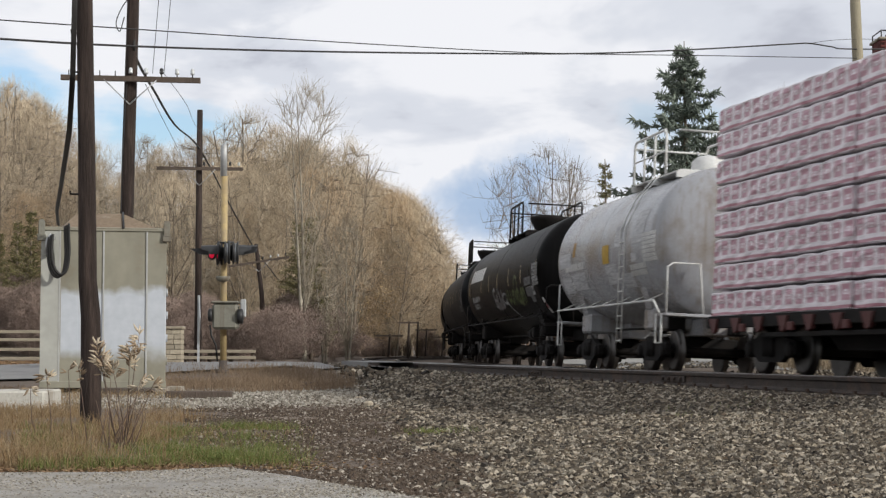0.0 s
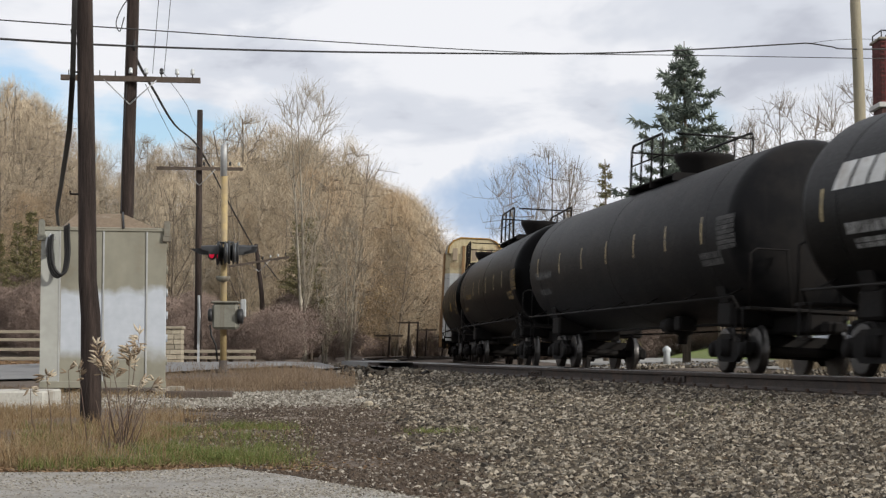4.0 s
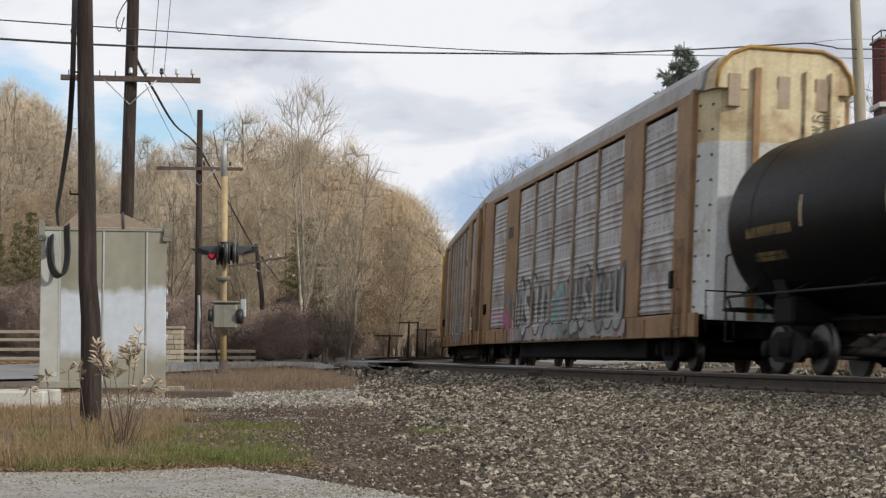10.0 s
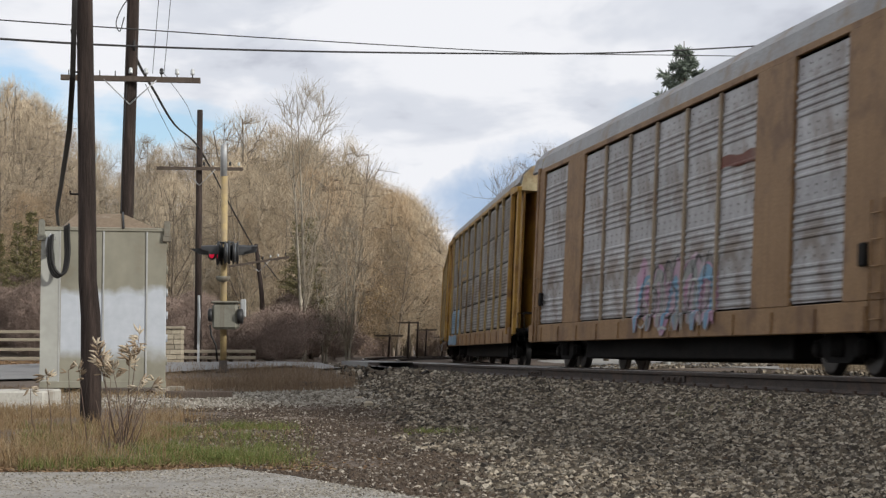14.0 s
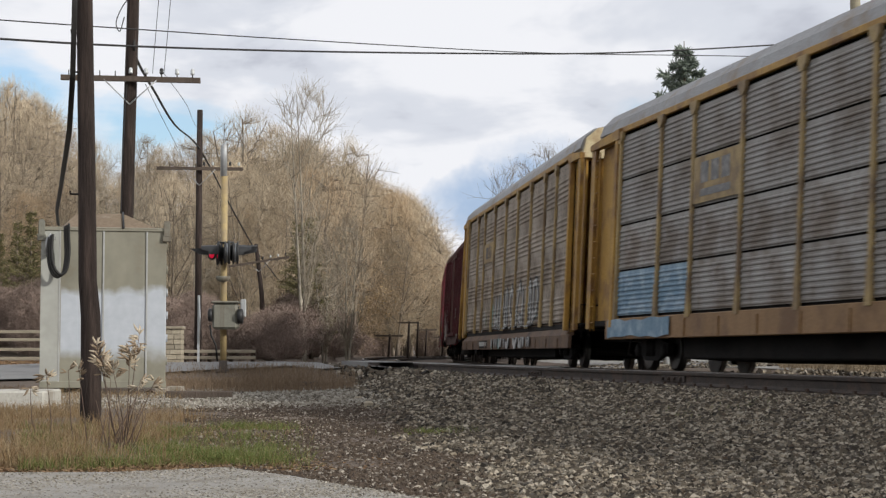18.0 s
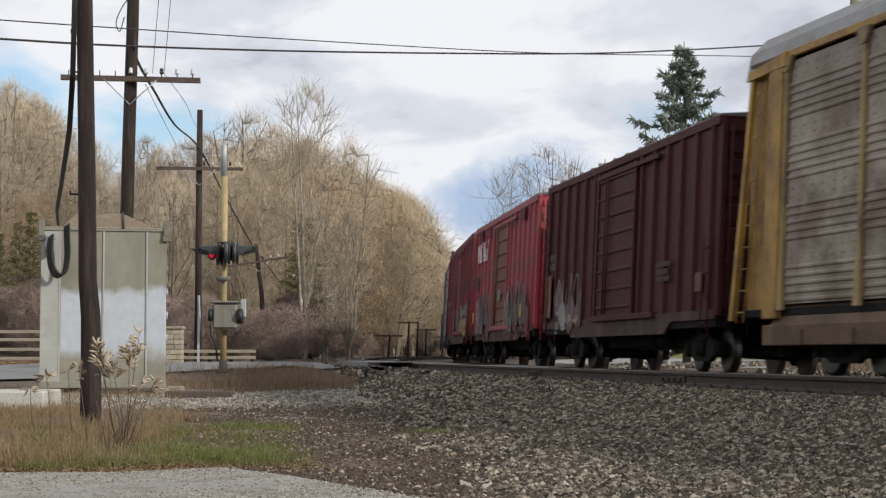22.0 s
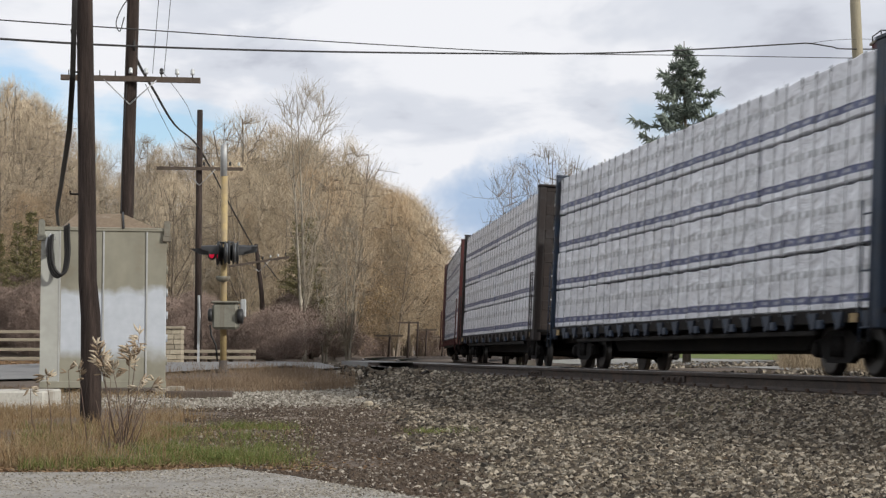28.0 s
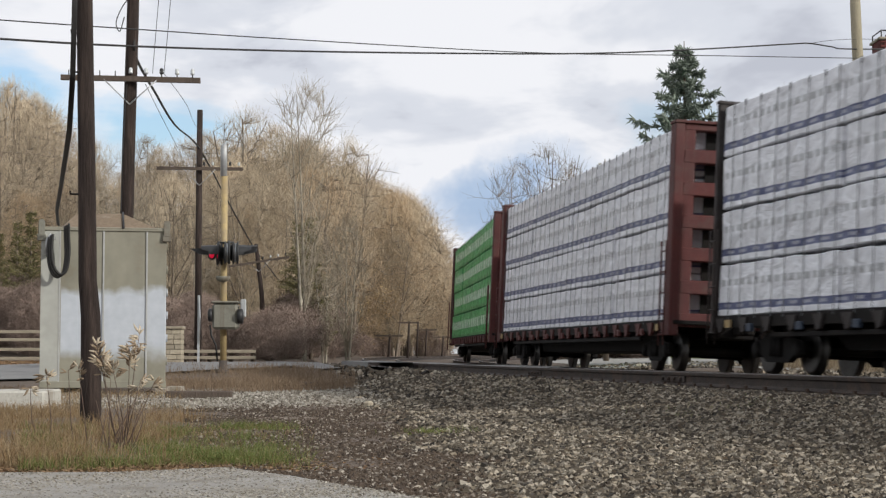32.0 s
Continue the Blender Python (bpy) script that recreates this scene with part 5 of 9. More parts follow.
# eight tall sprayed letters, from the sill up to the second row of sheets
GLYPHS = {"H": (((0.12, 0), (0.18, 1)), ((0.82, 0), (0.86, 1)), ((0.15, 0.5), (0.85, 0.52))),
          "R": (((0.12, 0), (0.16, 1)), ((0.16, 0.96), (0.7, 0.98), (0.9, 0.78), (0.7, 0.56), (0.16, 0.52)), ((0.5, 0.5), (0.92, 0))),
          "A": (((0.08, 0), (0.4, 1)), ((0.4, 1), (0.7, 1)), ((0.7, 1), (0.92, 0)), ((0.22, 0.36), (0.85, 0.36))),
          "S": (((0.9, 0.86), (0.62, 1.0), (0.25, 0.92), (0.14, 0.72), (0.4, 0.56), (0.78, 0.44), (0.9, 0.2), (0.6, 0.0), (0.12, 0.08)),),
          "G": (((0.9, 0.84), (0.6, 1.0), (0.22, 0.86), (0.1, 0.5), (0.18, 0.12), (0.55, 0.0), (0.86, 0.14), (0.88, 0.46)), ((0.5, 0.46), (0.95, 0.46))),
          "U": (((0.12, 1), (0.12, 0.3), (0.3, 0.04), (0.7, 0.04), (0.88, 0.3), (0.88, 1)),),
          "P": (((0.12, 0), (0.16, 1)), ((0.16, 0.96), (0.7, 0.98), (0.9, 0.74), (0.7, 0.5), (0.16, 0.46)))}
for edge, wd, mt, lab, d in ((True, 0.35, M_SPRAYK, "dark sprayed shadow of tall letters", -0.006), (False, 0.21, M_SPRAYW, "tall white sprayed letter", -0.012)):
    for ch, x0, x1, zt in (("H", 10.1, 11.15, 2.27), ("R", 11.3, 12.3, 2.30), ("A", 12.35, 13.25, 2.30), ("S", 13.4, 14.3, 2.36), ("G", 14.95, 16.05, 2.40), ("U", 16.1, 17.1, 2.38), ("A", 17.1, 17.98, 2.38), ("P", 18.1, 19.1, 2.43)):
        off = 0.07 if edge else 0.0
        ps = [([Vector((-D_H + x0 + a * (x1 - x0) + 0.04 * b + off, 0.52 + b * (zt - 0.58))) for a, b in g], 1.0) for g in GLYPHS[ch]]
        part("graffiti", sprayed(ps, wd, d, 0.47, D_FACE, ((0.79, 1.10),)), mt, D_CAR, lab)
for x, z0, z1 in ((9.5, 1.2, 1.95), (14.5, 1.3, 2.3), (18.9, 1.3, 2.3), (10.2, 0.48, 0.8), (11.9, 0.48, 0.8)):
    part("graffiti", sprayed([([Vector((-D_H + x, z0)), Vector((-D_H + x + 0.12, z1))], 1.0)], 0.30, -0.004, 0.47, D_FACE), M_TEAL, D_CAR, "teal sprayed stroke")
part("graffiti", sprayed([([Vector((-D_H + 7.55, 1.05)), Vector((-D_H + 7.5, 1.7))], 1.0), ([Vector((-D_H + 7.2, 1.4)), Vector((-D_H + 7.5, 1.75)), Vector((-D_H + 7.75, 1.4))], 1.0)], 0.14, -0.006, 0.47, D_FACE), M_SPRAYW, D_CAR, "white sprayed arrow")
part("graffiti", sprayed([([Vector((-D_H + 7.95, 1.25)), Vector((-D_H + 8.0, 1.65))], 1.0)], 0.16, -0.004, 0.47, D_FACE), M_SCRAWLG, D_CAR, "yellow-green sprayed stroke")
part("number_board", Mesh().box(-D_H + 6.6, -D_H + 8.8, -1.536, -1.531, 0.50, 0.76), M_STEEL, D_CAR, "dark board on the sill")
part("lettering", bars(-D_H + 6.75, -D_H + 8.65, 0.54, 0.74, -1.543, 1, 66), M_SPRAYW, D_CAR, "row of plain white marks")


# painted words on the first carrier's end
def words(text, size, m, material, parent, name="lettering", label=""):
    cu = bpy.data.curves.new("text", "FONT")
    cu.body, cu.size, cu.align_x, cu.extrude = text, size, "CENTER", 0.003
    tmp = bpy.data.objects.new("text", cu)
    scene.collection.objects.link(tmp)
    bpy.context.view_layer.update()
    me = bpy.data.meshes.new_from_object(tmp)
    bpy.data.objects.remove(tmp)
    me.materials.clear()
    me.materials.append(material)
    ob = part(name, me, material, parent, label)
    ob.matrix_basis = m
    return ob


for k, w in enumerate(("EXCESS", "HEIGHT", "CAR")):
    words(w, 0.22, pose(A_H + 0.012, 0.72, 4.78 - 0.22 * k, 90, 0, 90), M_SPRAYK, A_CAR, label="painted warning words")
for k in range(6):
    part("notice", Mesh().box(A_H + 0.004, A_H + 0.012, -0.45, -0.1, 2.2 - 0.09 * k, 2.24 - 0.09 * k), M_SPRAYK, A_CAR, "line of small print")
part("graffiti", Mesh().add(*(lambda q: (([(A_H + 0.014, y - 1.9, z) for (z, y) in [(v[2], v[0]) for v in q.v]]), q.f))(blotch(61, 1.2, 1.9, 1.02, 1.75, 0, 12))), M_TEAL, A_CAR, "teal sprayed patch")


# ---- box cars ----
def box_car(label, front, rear, paint, door_mat, end_mat, ribs, seed, graffiti):
    car, half = new_car("box_car", label, "box car", front, rear, 2.1)
    running_gear(car, half, 2.1)
    W, z0, z1 = 1.47, 1.02, 4.72
    b = Mesh().box(-half + 0.08, half - 0.08, -W, W, z0, z1, 0.02)
    part("body", b, paint, car)
    fr = Mesh().box(-half, half, -0.3, 0.3, 0.72, 1.02, 0.02)
    for sy in (-1, 1):
        fr.box(-half + 0.1, half - 0.1, sy * (W - 0.25), sy * (W - 0.02), 0.82, 1.02, 0.01)
    part("underframe", fr, M_STEEL, car)
    part("belly_frame", Mesh().box(-half + 3.6, half - 3.6, -0.6, 0.6, 0.5, 0.9, 0.03), M_STEEL, car)
    for sy in (-1, 1):
        # fish-belly side sill
        part("side_sill", Mesh().extrude([(-half + 0.05, z0 + 0.12), (-half + 0.05, z0 - 0.06), (-half + 2.8, z0 - 0.06), (-half + 3.3, z0 - 0.30), (half - 3.3, z0 - 0.30), (half - 2.8, z0 - 0.06), (half - 0.05, z0 - 0.06), (half - 0.05, z0 + 0.12)], "y", sy * (W - 0.02), sy * (W + 0.045)), M_BOXSILL, car, "sooty brown side sill")
        part("top_chord", Mesh().box(-half + 0.04, half - 0.04, sy * (W - 0.02), sy * (W + 0.06), z1 - 0.16, z1 + 0.02, 0.015), paint, car)
        dw = 1.55
        n = ribs
        share = Mesh().extrude([(-0.09, 0), (-0.055, 0.075), (0.055, 0.075), (0.09, 0)], "z", z0 + 0.12, z1 - 0.16).data("rib", paint)
        for side in (-1, 1):
            for k in range(n):
                x = side * (dw + 0.35 + (half - dw - 0.55) * (k + 0.15) / (n - 0.6))
                part("rib", share, None, car, m=pose(x, sy * W, 0, 0, 0, 0 if sy > 0 else 180))
        # sliding door with level ribs, its tracks and bars
        d = part("door", Mesh().box(-dw, dw, sy * W, sy * (W + 0.05), z0 + 0.16, z1 - 0.34, 0.012), door_mat, car, "sliding door with level ribs")
        for k in range(8):
            z = z0 + 0.35 + (z1 - z0 - 0.75) * k / 7
            part("door_rib", Mesh().box(-dw + 0.05, dw - 0.05, sy * (W + 0.05), sy * (W + 0.085), z - 0.035, z + 0.035, 0.012), door_mat, d)
        for x in (-dw - 0.08, dw + 0.08):
            part("door_post", Mesh().box(x - 0.07, x + 0.07, sy * W, sy * (W + 0.10), z0 + 0.1, z1 - 0.2, 0.012), paint, car)
        part("door_track", Mesh().box(-dw - 0.2, dw * 2.2, sy * (W + 0.0), sy * (W + 0.11), z1 - 0.36, z1 - 0.26, 0.01), paint, car)
        part("door_track", Mesh().box(-dw - 0.2, dw * 2.2, sy * (W + 0.0), sy * (W + 0.13), z0 + 0.04, z0 + 0.16, 0.01), paint, car)
        for x in (-dw * 0.5, -dw * 0.35):
            part("lock_bar", Mesh().tube([(x, sy * (W + 0.11), z0 + 0.2), (x, sy * (W + 0.11), z1 - 0.4)], 0.022, 6), door_mat, d)
        for sx in (1, -1):
            part("side_ladder", ladder(sx * (half - 0.45), sy * (W + 0.10), z0 - 0.35, z1 - (0.3 if sx < 0 else 2.2), 0.42), paint, car)
    roof = Mesh().extrude([(-W - 0.05, z1), (-W - 0.03, z1 + 0.04), (0, z1 + 0.20), (W + 0.03, z1 + 0.04), (W + 0.05, z1)], "x", -half + 0.02, half - 0.02)
    rf = part("roof", roof, M_BOXROOF, car, "rusty ribbed steel roof")
    for k in range(14):
        x = -half + 0.4 + (2 * half - 0.8) * k / 13
        part("roof_rib", Mesh().extrude([(-W - 0.04, z1 + 0.03), (-W - 0.02, z1 + 0.08), (0, z1 + 0.24), (W + 0.02, z1 + 0.08), (W + 0.04, z1 + 0.03)], "x", x - 0.05, x + 0.05), M_BOXROOF, rf)
    for sx in (1, -1):
        xe = sx * (half - 0.08)
        e = part("end_wall", Mesh().box(xe, xe + sx * 0.03, -W, W, z0, z1, 0.01), end_mat, car)
        for k in range(9):
            z = z0 + 0.25 + (z1 - z0 - 0.45) * k / 8
            part("end_rib", Mesh().extrude([(-W + 0.06, z - 0.13), (-W + 0.06, z + 0.13), (W - 0.06, z + 0.13), (W - 0.06, z - 0.13)], "x", xe + sx * 0.03, xe + sx * 0.055).extrude([(-W + 0.12, z - 0.07), (-W + 0.12, z + 0.07), (W - 0.12, z + 0.07), (W - 0.12, z - 0.07)], "x", xe + sx * 0.055, xe + sx * 0.11), end_mat, e)
        part("end_post", Mesh().box(xe, xe + sx * 0.12, -W - 0.02, -W + 0.08, z0, z1, 0.012), end_mat, car)
        part("end_ladder", ladder(xe + sx * 0.2, -W + 0.35, z0 - 0.3, z1 - 0.2, 0.4, 9, along="y"), end_mat, car)
        part("brake_wheel", Mesh().lathe([(0, 0.28), (0.03, 0.28), (0.03, 0.22), (0.0, 0.22)], ((xe + sx * 0.25, 0.5, 3.2), (xe + sx * 1.25, 0.5, 3.2)), 20), M_STEEL, car) if sx > 0 else None
        part("platform", Mesh().box(xe, xe + sx * 0.35, -1.1, 1.1, 1.0, 1.05, 0.01), M_STEEL, car)
    und = Mesh().box(-1.2, 0.6, -0.7, -0.3, 0.5, 0.85, 0.03)
    und.lathe([(0, 0.2), (0.9, 0.2)], ((1.0, -0.6, 0.68), (2, -0.6, 0.68)), 12)
    und.tube([(-half + 2, 0.4, 0.7), (half - 2, 0.4, 0.7)], 0.03, 6)
    part("brake_gear", und, M_STEEL, car)
    graffiti(car, half, W)
    return car


def flat_face(y):
    return lambda x, z: y


def paint_brown(car, half, W):
    y = -W - 0.09
    part("graffiti", patch(70, -half + 1.5, -half + 4.4, 0.78, 2.2, flat_face(y), 0.6), M_SPRAYX, car, "smeared thin grey spray paint")
    part("graffiti", patch(97, -half + 1.7, -half + 3.4, 0.9, 1.7, flat_face(y - 0.006), 0.9), M_SPRAYGR, car, "mottled pale green spray paint")
    part("graffiti", patch(98, -half + 2.9, -half + 4.2, 1.0, 1.35, flat_face(y - 0.010), 0.9), M_SPRAYO, car, "mottled sand spray paint")
    part("graffiti", wall_strokes(73, -half + 1.6, -half + 4.2, 0.85, 2.3, y - 0.02, 4, 0.05, 0.1), M_SPRAYG, car, "smeared grey sprayed strokes")
    part("graffiti", wall_strokes(74, -half + 1.7, -half + 3.2, 0.9, 2.2, y - 0.026, 3, 0.04, 0.2), M_SPRAYC, car, "thin pale sprayed strokes")
    part("placard", Mesh().box(-half + 0.45, -half + 1.05, y - 0.004, y + 0.004, 1.25, 2.35), M_BOXDOOR, car, "faded orange-red panel")
    part("lettering", bars(3.5, 4.5, 1.75, 2.2, -W - 0.095, 3, 71), M_BROWNMARK, car, "worn pale stencilled marks")
    part("lettering", bars(-half + 0.5, -half + 1.3, 2.45, 2.95, -W - 0.02, 2, 72), M_DIMMARK, car, "worn pale stencilled marks")
    part("placard", Mesh().box(half - 1.1, half - 0.7, -W - 0.10, -W - 0.09, 1.5, 1.85), M_BOXDOOR, car, "rust-coloured tag")


def paint_red(car, half, W):
    y = -W - 0.09
    for a, b, d in ((0, 0.52, 0.64), (0.62, 1.12, 0.64), (1.42, 1.92, 0.66), (2.02, 2.34, 0.42), (2.42, 2.54, 0.42), (2.62, 2.74, 0.70)):
        part("emblem", Mesh().box(-half + 1.33 + a, -half + 1.33 + b, y, y + 0.006, 3.46, 3.46 + d), M_WORNWHITE, car, "worn white block shape")
    part("lettering", bars(-half + 0.9, -half + 2.2, 2.5, 3.0, y, 3, 75), M_BROWNMARK, car, "worn stencilled marks")
    for k, (x0, x1) in enumerate(((-half + 1.9, -1.7), (1.8, half - 0.6))):
        part("graffiti", patch(76 + k, x0, x1, 0.74, 2.3, flat_face(y - 0.002), 0.5), M_SPRAYX, car, "smoky dark sprayed ground")
        part("graffiti", wall_strokes(80 + k, x0 + 0.2, x1 - 0.5, 1.2, 2.45, y - 0.016, 6, 0.16, 0.03), M_SPRAYD, car, "dark grey sprayed arches")
        part("graffiti", wall_strokes(84 + k, x0 + 0.2, x1 - 0.4, 1.3, 2.55, y - 0.026, 5, 0.028, 0.05), M_SPRAYG, car, "thin pale sprayed outlines")
        part("graffiti", wall_strokes(88 + k, x0, x1 - 0.4, 0.76, 1.25, y - 0.022, 8, 0.07, 0.2), M_SPRAYX, car, "smoky sprayed strokes on the sill")
        part("graffiti", wall_strokes(96 + k, x0 - 0.3, x0 + 0.5, 1.0, 2.2, y - 0.02, 2, 0.12, 0.1), M_SPRAYGR, car, "pale green sprayed strokes")
    for x in (-half + 0.75, half - 2.2):
        part("placard", Mesh().box(x, x + 0.34, y - 0.035, y - 0.028, 1.38, 1.76), M_YPLATE, car, "yellow square tag")
    for x in (-4.3, 2.6):
        part("patch", Mesh().box(x, x + 0.9, y - 0.04, y - 0.034, 0.98, 1.4), M_SPRAYD, car, "dark repair plate")
    for x in (-half + 1.8, -half + 4.3, 2.2, 4.4):
        part("patch", Mesh().box(x, x + 0.72, y + 0.0, y + 0.006, 4.2, 4.56), M_BOXBROWN, car, "brown repair plate")
    part("patch", Mesh().box(-0.1, 0.55, -W - 0.10, -W - 0.09, 2.0, 2.35), M_SPRAYG, car, "pale grey label on the door")


def paint_rust(car, half, W):
    y = -W - 0.09
    part("graffiti", patch(90, 1.9, half - 0.4, 0.98, 1.75, flat_face(y), 0.2), M_SPRAYO, car, "sand-coloured sprayed band")
    part("graffiti", patch(95, 2.2, half - 0.4, 1.6, 2.25, flat_face(y - 0.006), 0.45), M_TEALD, car, "dull teal sprayed band")
    part("graffiti", wall_strokes(91, 2.1, half - 0.7, 1.2, 2.15, y - 0.02, 7, 0.07, 0.05), M_SPRAYD, car, "thin dark sprayed lines")
    part("graffiti", patch(92, -half + 5.4, 1.4, 0.95, 2.2, flat_face(y - 0.004), 0.5), M_SPRAYD, car, "grey sprayed patch")
    part("graffiti", wall_strokes(93, -half + 5.4, 1.4, 1.0, 2.2, y - 0.03, 5, 0.05, 0.1), M_SPRAYG, car, "pale sprayed strokes")
    for x in (2.6, 4.4, 5.7):
        part("placard", Mesh().box(x, x + 0.32, y - 0.035, y - 0.028, 1.15, 1.42), M_YPLATE, car, "yellow tag")
    part("lettering", bars(-half + 0.6, -half + 2.2, 1.9, 2.6, y, 3, 94), M_DIMMARK, car, "worn white stencilled marks")


box_car("dark oxide-brown box car with ribbed sides and faded graffiti", -26.35, -41.0, M_BOXBROWN, M_BOXBROWN, M_BOXBROWN, 6, 1, paint_brown)
box_car("faded red box car with white block emblem and grey graffiti", -42.4, -56.85, M_BOXRED, M_BOXDOOR, M_REDEND, 6, 2, paint_red)
box_car("worn brick-red box car with teal and sand graffiti", -58.15, -72.9, M_BOXRUST, M_BOXRUST, M_ORANGEEND, 7, 3, paint_rust)


# ---- centre-beam flat cars with wrapped timber ----
def wrap_mat(name, base, ink, dash, period, stripe_z, dash_z, hgt, squares=False):
    """Printed plastic wrap: an inked stripe near the foot and a row of printed blocks, wrinkled all over."""
    mt = mat(name, base, tuple(v * 0.86 for v in base), rough=0.36, scale=1.6, fine=6, bump=0.0, rnd=0.05, dirt=tuple(v * 0.75 for v in base), dirt_amt=0.3, dirt_scale=0.9)
    N, K = mt.node_tree.nodes, mt.node_tree.links
    b = N["Principled BSDF"]
    src = b.inputs["Base Color"].links[0].from_socket
    tc = N.new("ShaderNodeTexCoord")
    nz = N.new("ShaderNodeTexNoise")
    nz.inputs["Scale"].default_value, nz.inputs["Detail"].default_value = 1.3, 3
    K.new(tc.outputs["Object"], nz.inputs["Vector"])
    sep = N.new("ShaderNodeSeparateXYZ")
    K.new(tc.outputs["Object"], sep.inputs[0])

    def m(op, a, c=None):
        n = N.new("ShaderNodeMath")
        n.operation = op
        for k, v in enumerate((a, c)):
            if v is None:
                continue
            if isinstance(v, (int, float)):
                n.inputs[k].default_value = v
            else:
                K.new(v, n.inputs[k])
        return n.outputs[0]
    z = m("ADD", sep.outputs[2], m("MULTIPLY", m("SUBTRACT", nz.outputs["Fac"], 0.5), 0.06))
    x = sep.outputs[0]

    def band(v, lo, hi):
        return m("MULTIPLY", m("GREATER_THAN", v, lo), m("LESS_THAN", v, hi))

    def put(fac, col):
        nonlocal src
        n = N.new("ShaderNodeMix")
        n.data_type = "RGBA"
        K.new(m("MULTIPLY", fac, 0.9), n.inputs[0])
        K.new(src, n.inputs[6])
        n.inputs[7].default_value = (*col, 1)
        src = n.outputs[2]
    fx = m("FRACT", m("DIVIDE", x, period))
    put(band(z, *stripe_z), ink)
    if squares:
        ring = m("SUBTRACT", band(fx, 0.12, 0.78), m("MULTIPLY", band(fx, 0.28, 0.62), band(z, dash_z[0] + 0.09, dash_z[1] - 0.09)))
        put(m("MULTIPLY", ring, band(z, *dash_z)), dash)
        put(m("MULTIPLY", band(fx, 0.40, 0.52), band(z, dash_z[0] + 0.12, dash_z[1] - 0.12)), dash)
    else:
        fy = m("FRACT", m("DIVIDE", x, period * 1.9))
        put(m("MULTIPLY", band(fx, 0.15, 0.80), band(z, *dash_z)), dash)
        put(m("MULTIPLY", band(fy, 0.2, 0.72), band(z, stripe_z[0] + 0.04, stripe_z[1] - 0.035)), tuple(0.35 * a + 0.5 * c for a, c in zip(base, ink)))
    K.new(src, b.inputs["Base Color"])
    mp = N.new("ShaderNodeMapping")
    mp.inputs["Rotation"].default_value = (0.3, 0.5, 0.4)
    mp.inputs["Scale"].default_value = (1.0, 1.0, 2.2)
    K.new(tc.outputs["Object"], mp.inputs[0])
    wv = N.new("ShaderNodeTexNoise")
    wv.inputs["Scale"].default_value, wv.inputs["Detail"].default_value, wv.inputs["Distortion"].default_value = 0.95, 3, 1.6
    K.new(mp.outputs[0], wv.inputs["Vector"])
    bp = N.new("ShaderNodeBump")
    bp.inputs["Strength"].default_value, bp.inputs["Distance"].default_value = 0.75, 0.09
    K.new(wv.outputs["Fac"], bp.inputs["Height"])
    K.new(bp.outputs[0], b.inputs["Normal"])
    return mt


M_WRAPB = wrap_mat("white_wrap_blue_print", (0.88, 0.89, 0.93), (0.014, 0.030, 0.135), (0.40, 0.41, 0.42), 0.30, (0.11, 0.24), (0.54, 0.66), 0.96)
M_WRAPG = wrap_mat("green_wrap", (0.075, 0.46, 0.13), (0.04, 0.22, 0.06), (0.62, 0.76, 0.62), 0.95, (0.03, 0.09), (0.34, 0.66), 0.96)
M_WRAPP = wrap_mat("white_wrap_red_print", (0.86, 0.79, 0.825), (0.36, 0.13, 0.17), (0.42, 0.20, 0.25), 0.42, (0.02, 0.07), (0.14, 0.40), 0.47, True)


def pack_data(w, d, h, seed, material):
    """A wrapped stack of boards: soft edges, sagging faces, folds at the ends."""
    rng = random.Random(seed)
    nx = max(8, int(w / 0.30))
    zs = [0.0, 0.02, 0.25 * h, 0.5 * h, 0.75 * h, h - 0.02, h]
    nz = len(zs) - 1
    vs, fs = [], []
    sag = [rng.uniform(-0.02, 0.012) for _ in range(nx + 1)]
    for side in (-1, 1):
        o = len(vs)
        for i in range(nx + 1):
            x = -w / 2 + w * i / nx
            for k, z in enumerate(zs):
                edge = (0.022 if k in (0, nz) else 0.0) + (0.02 if i in (0, nx) else 0)
                soft = 0.0 if k in (0, nz) else rng.uniform(-0.010, 0.014)
                vs.append((x, side * (d / 2 - edge + soft), z + (sag[i] * (0.6 if k < 2 else 1.0) if k < 2 or k > nz - 2 else 0)))
        for i in range(nx):
            for k in range(nz):
                a = o + i * (nz + 1) + k
                fs.append((a, a + 1, a + nz + 2, a + nz + 1))
    n1 = (nx + 1) * (nz + 1)
    for i in range(nx):
        for k in (0, nz):
            a, b = i * (nz + 1) + k, (i + 1) * (nz + 1) + k
            fs.append((a, b, b + n1, a + n1))
    for i in (0, nx):
        for k in range(nz):
            a = i * (nz + 1) + k
            fs.append((a, a + 1, a + 1 + n1, a + n1))
    return Mesh().add(vs, fs).data("timber_pack", material)


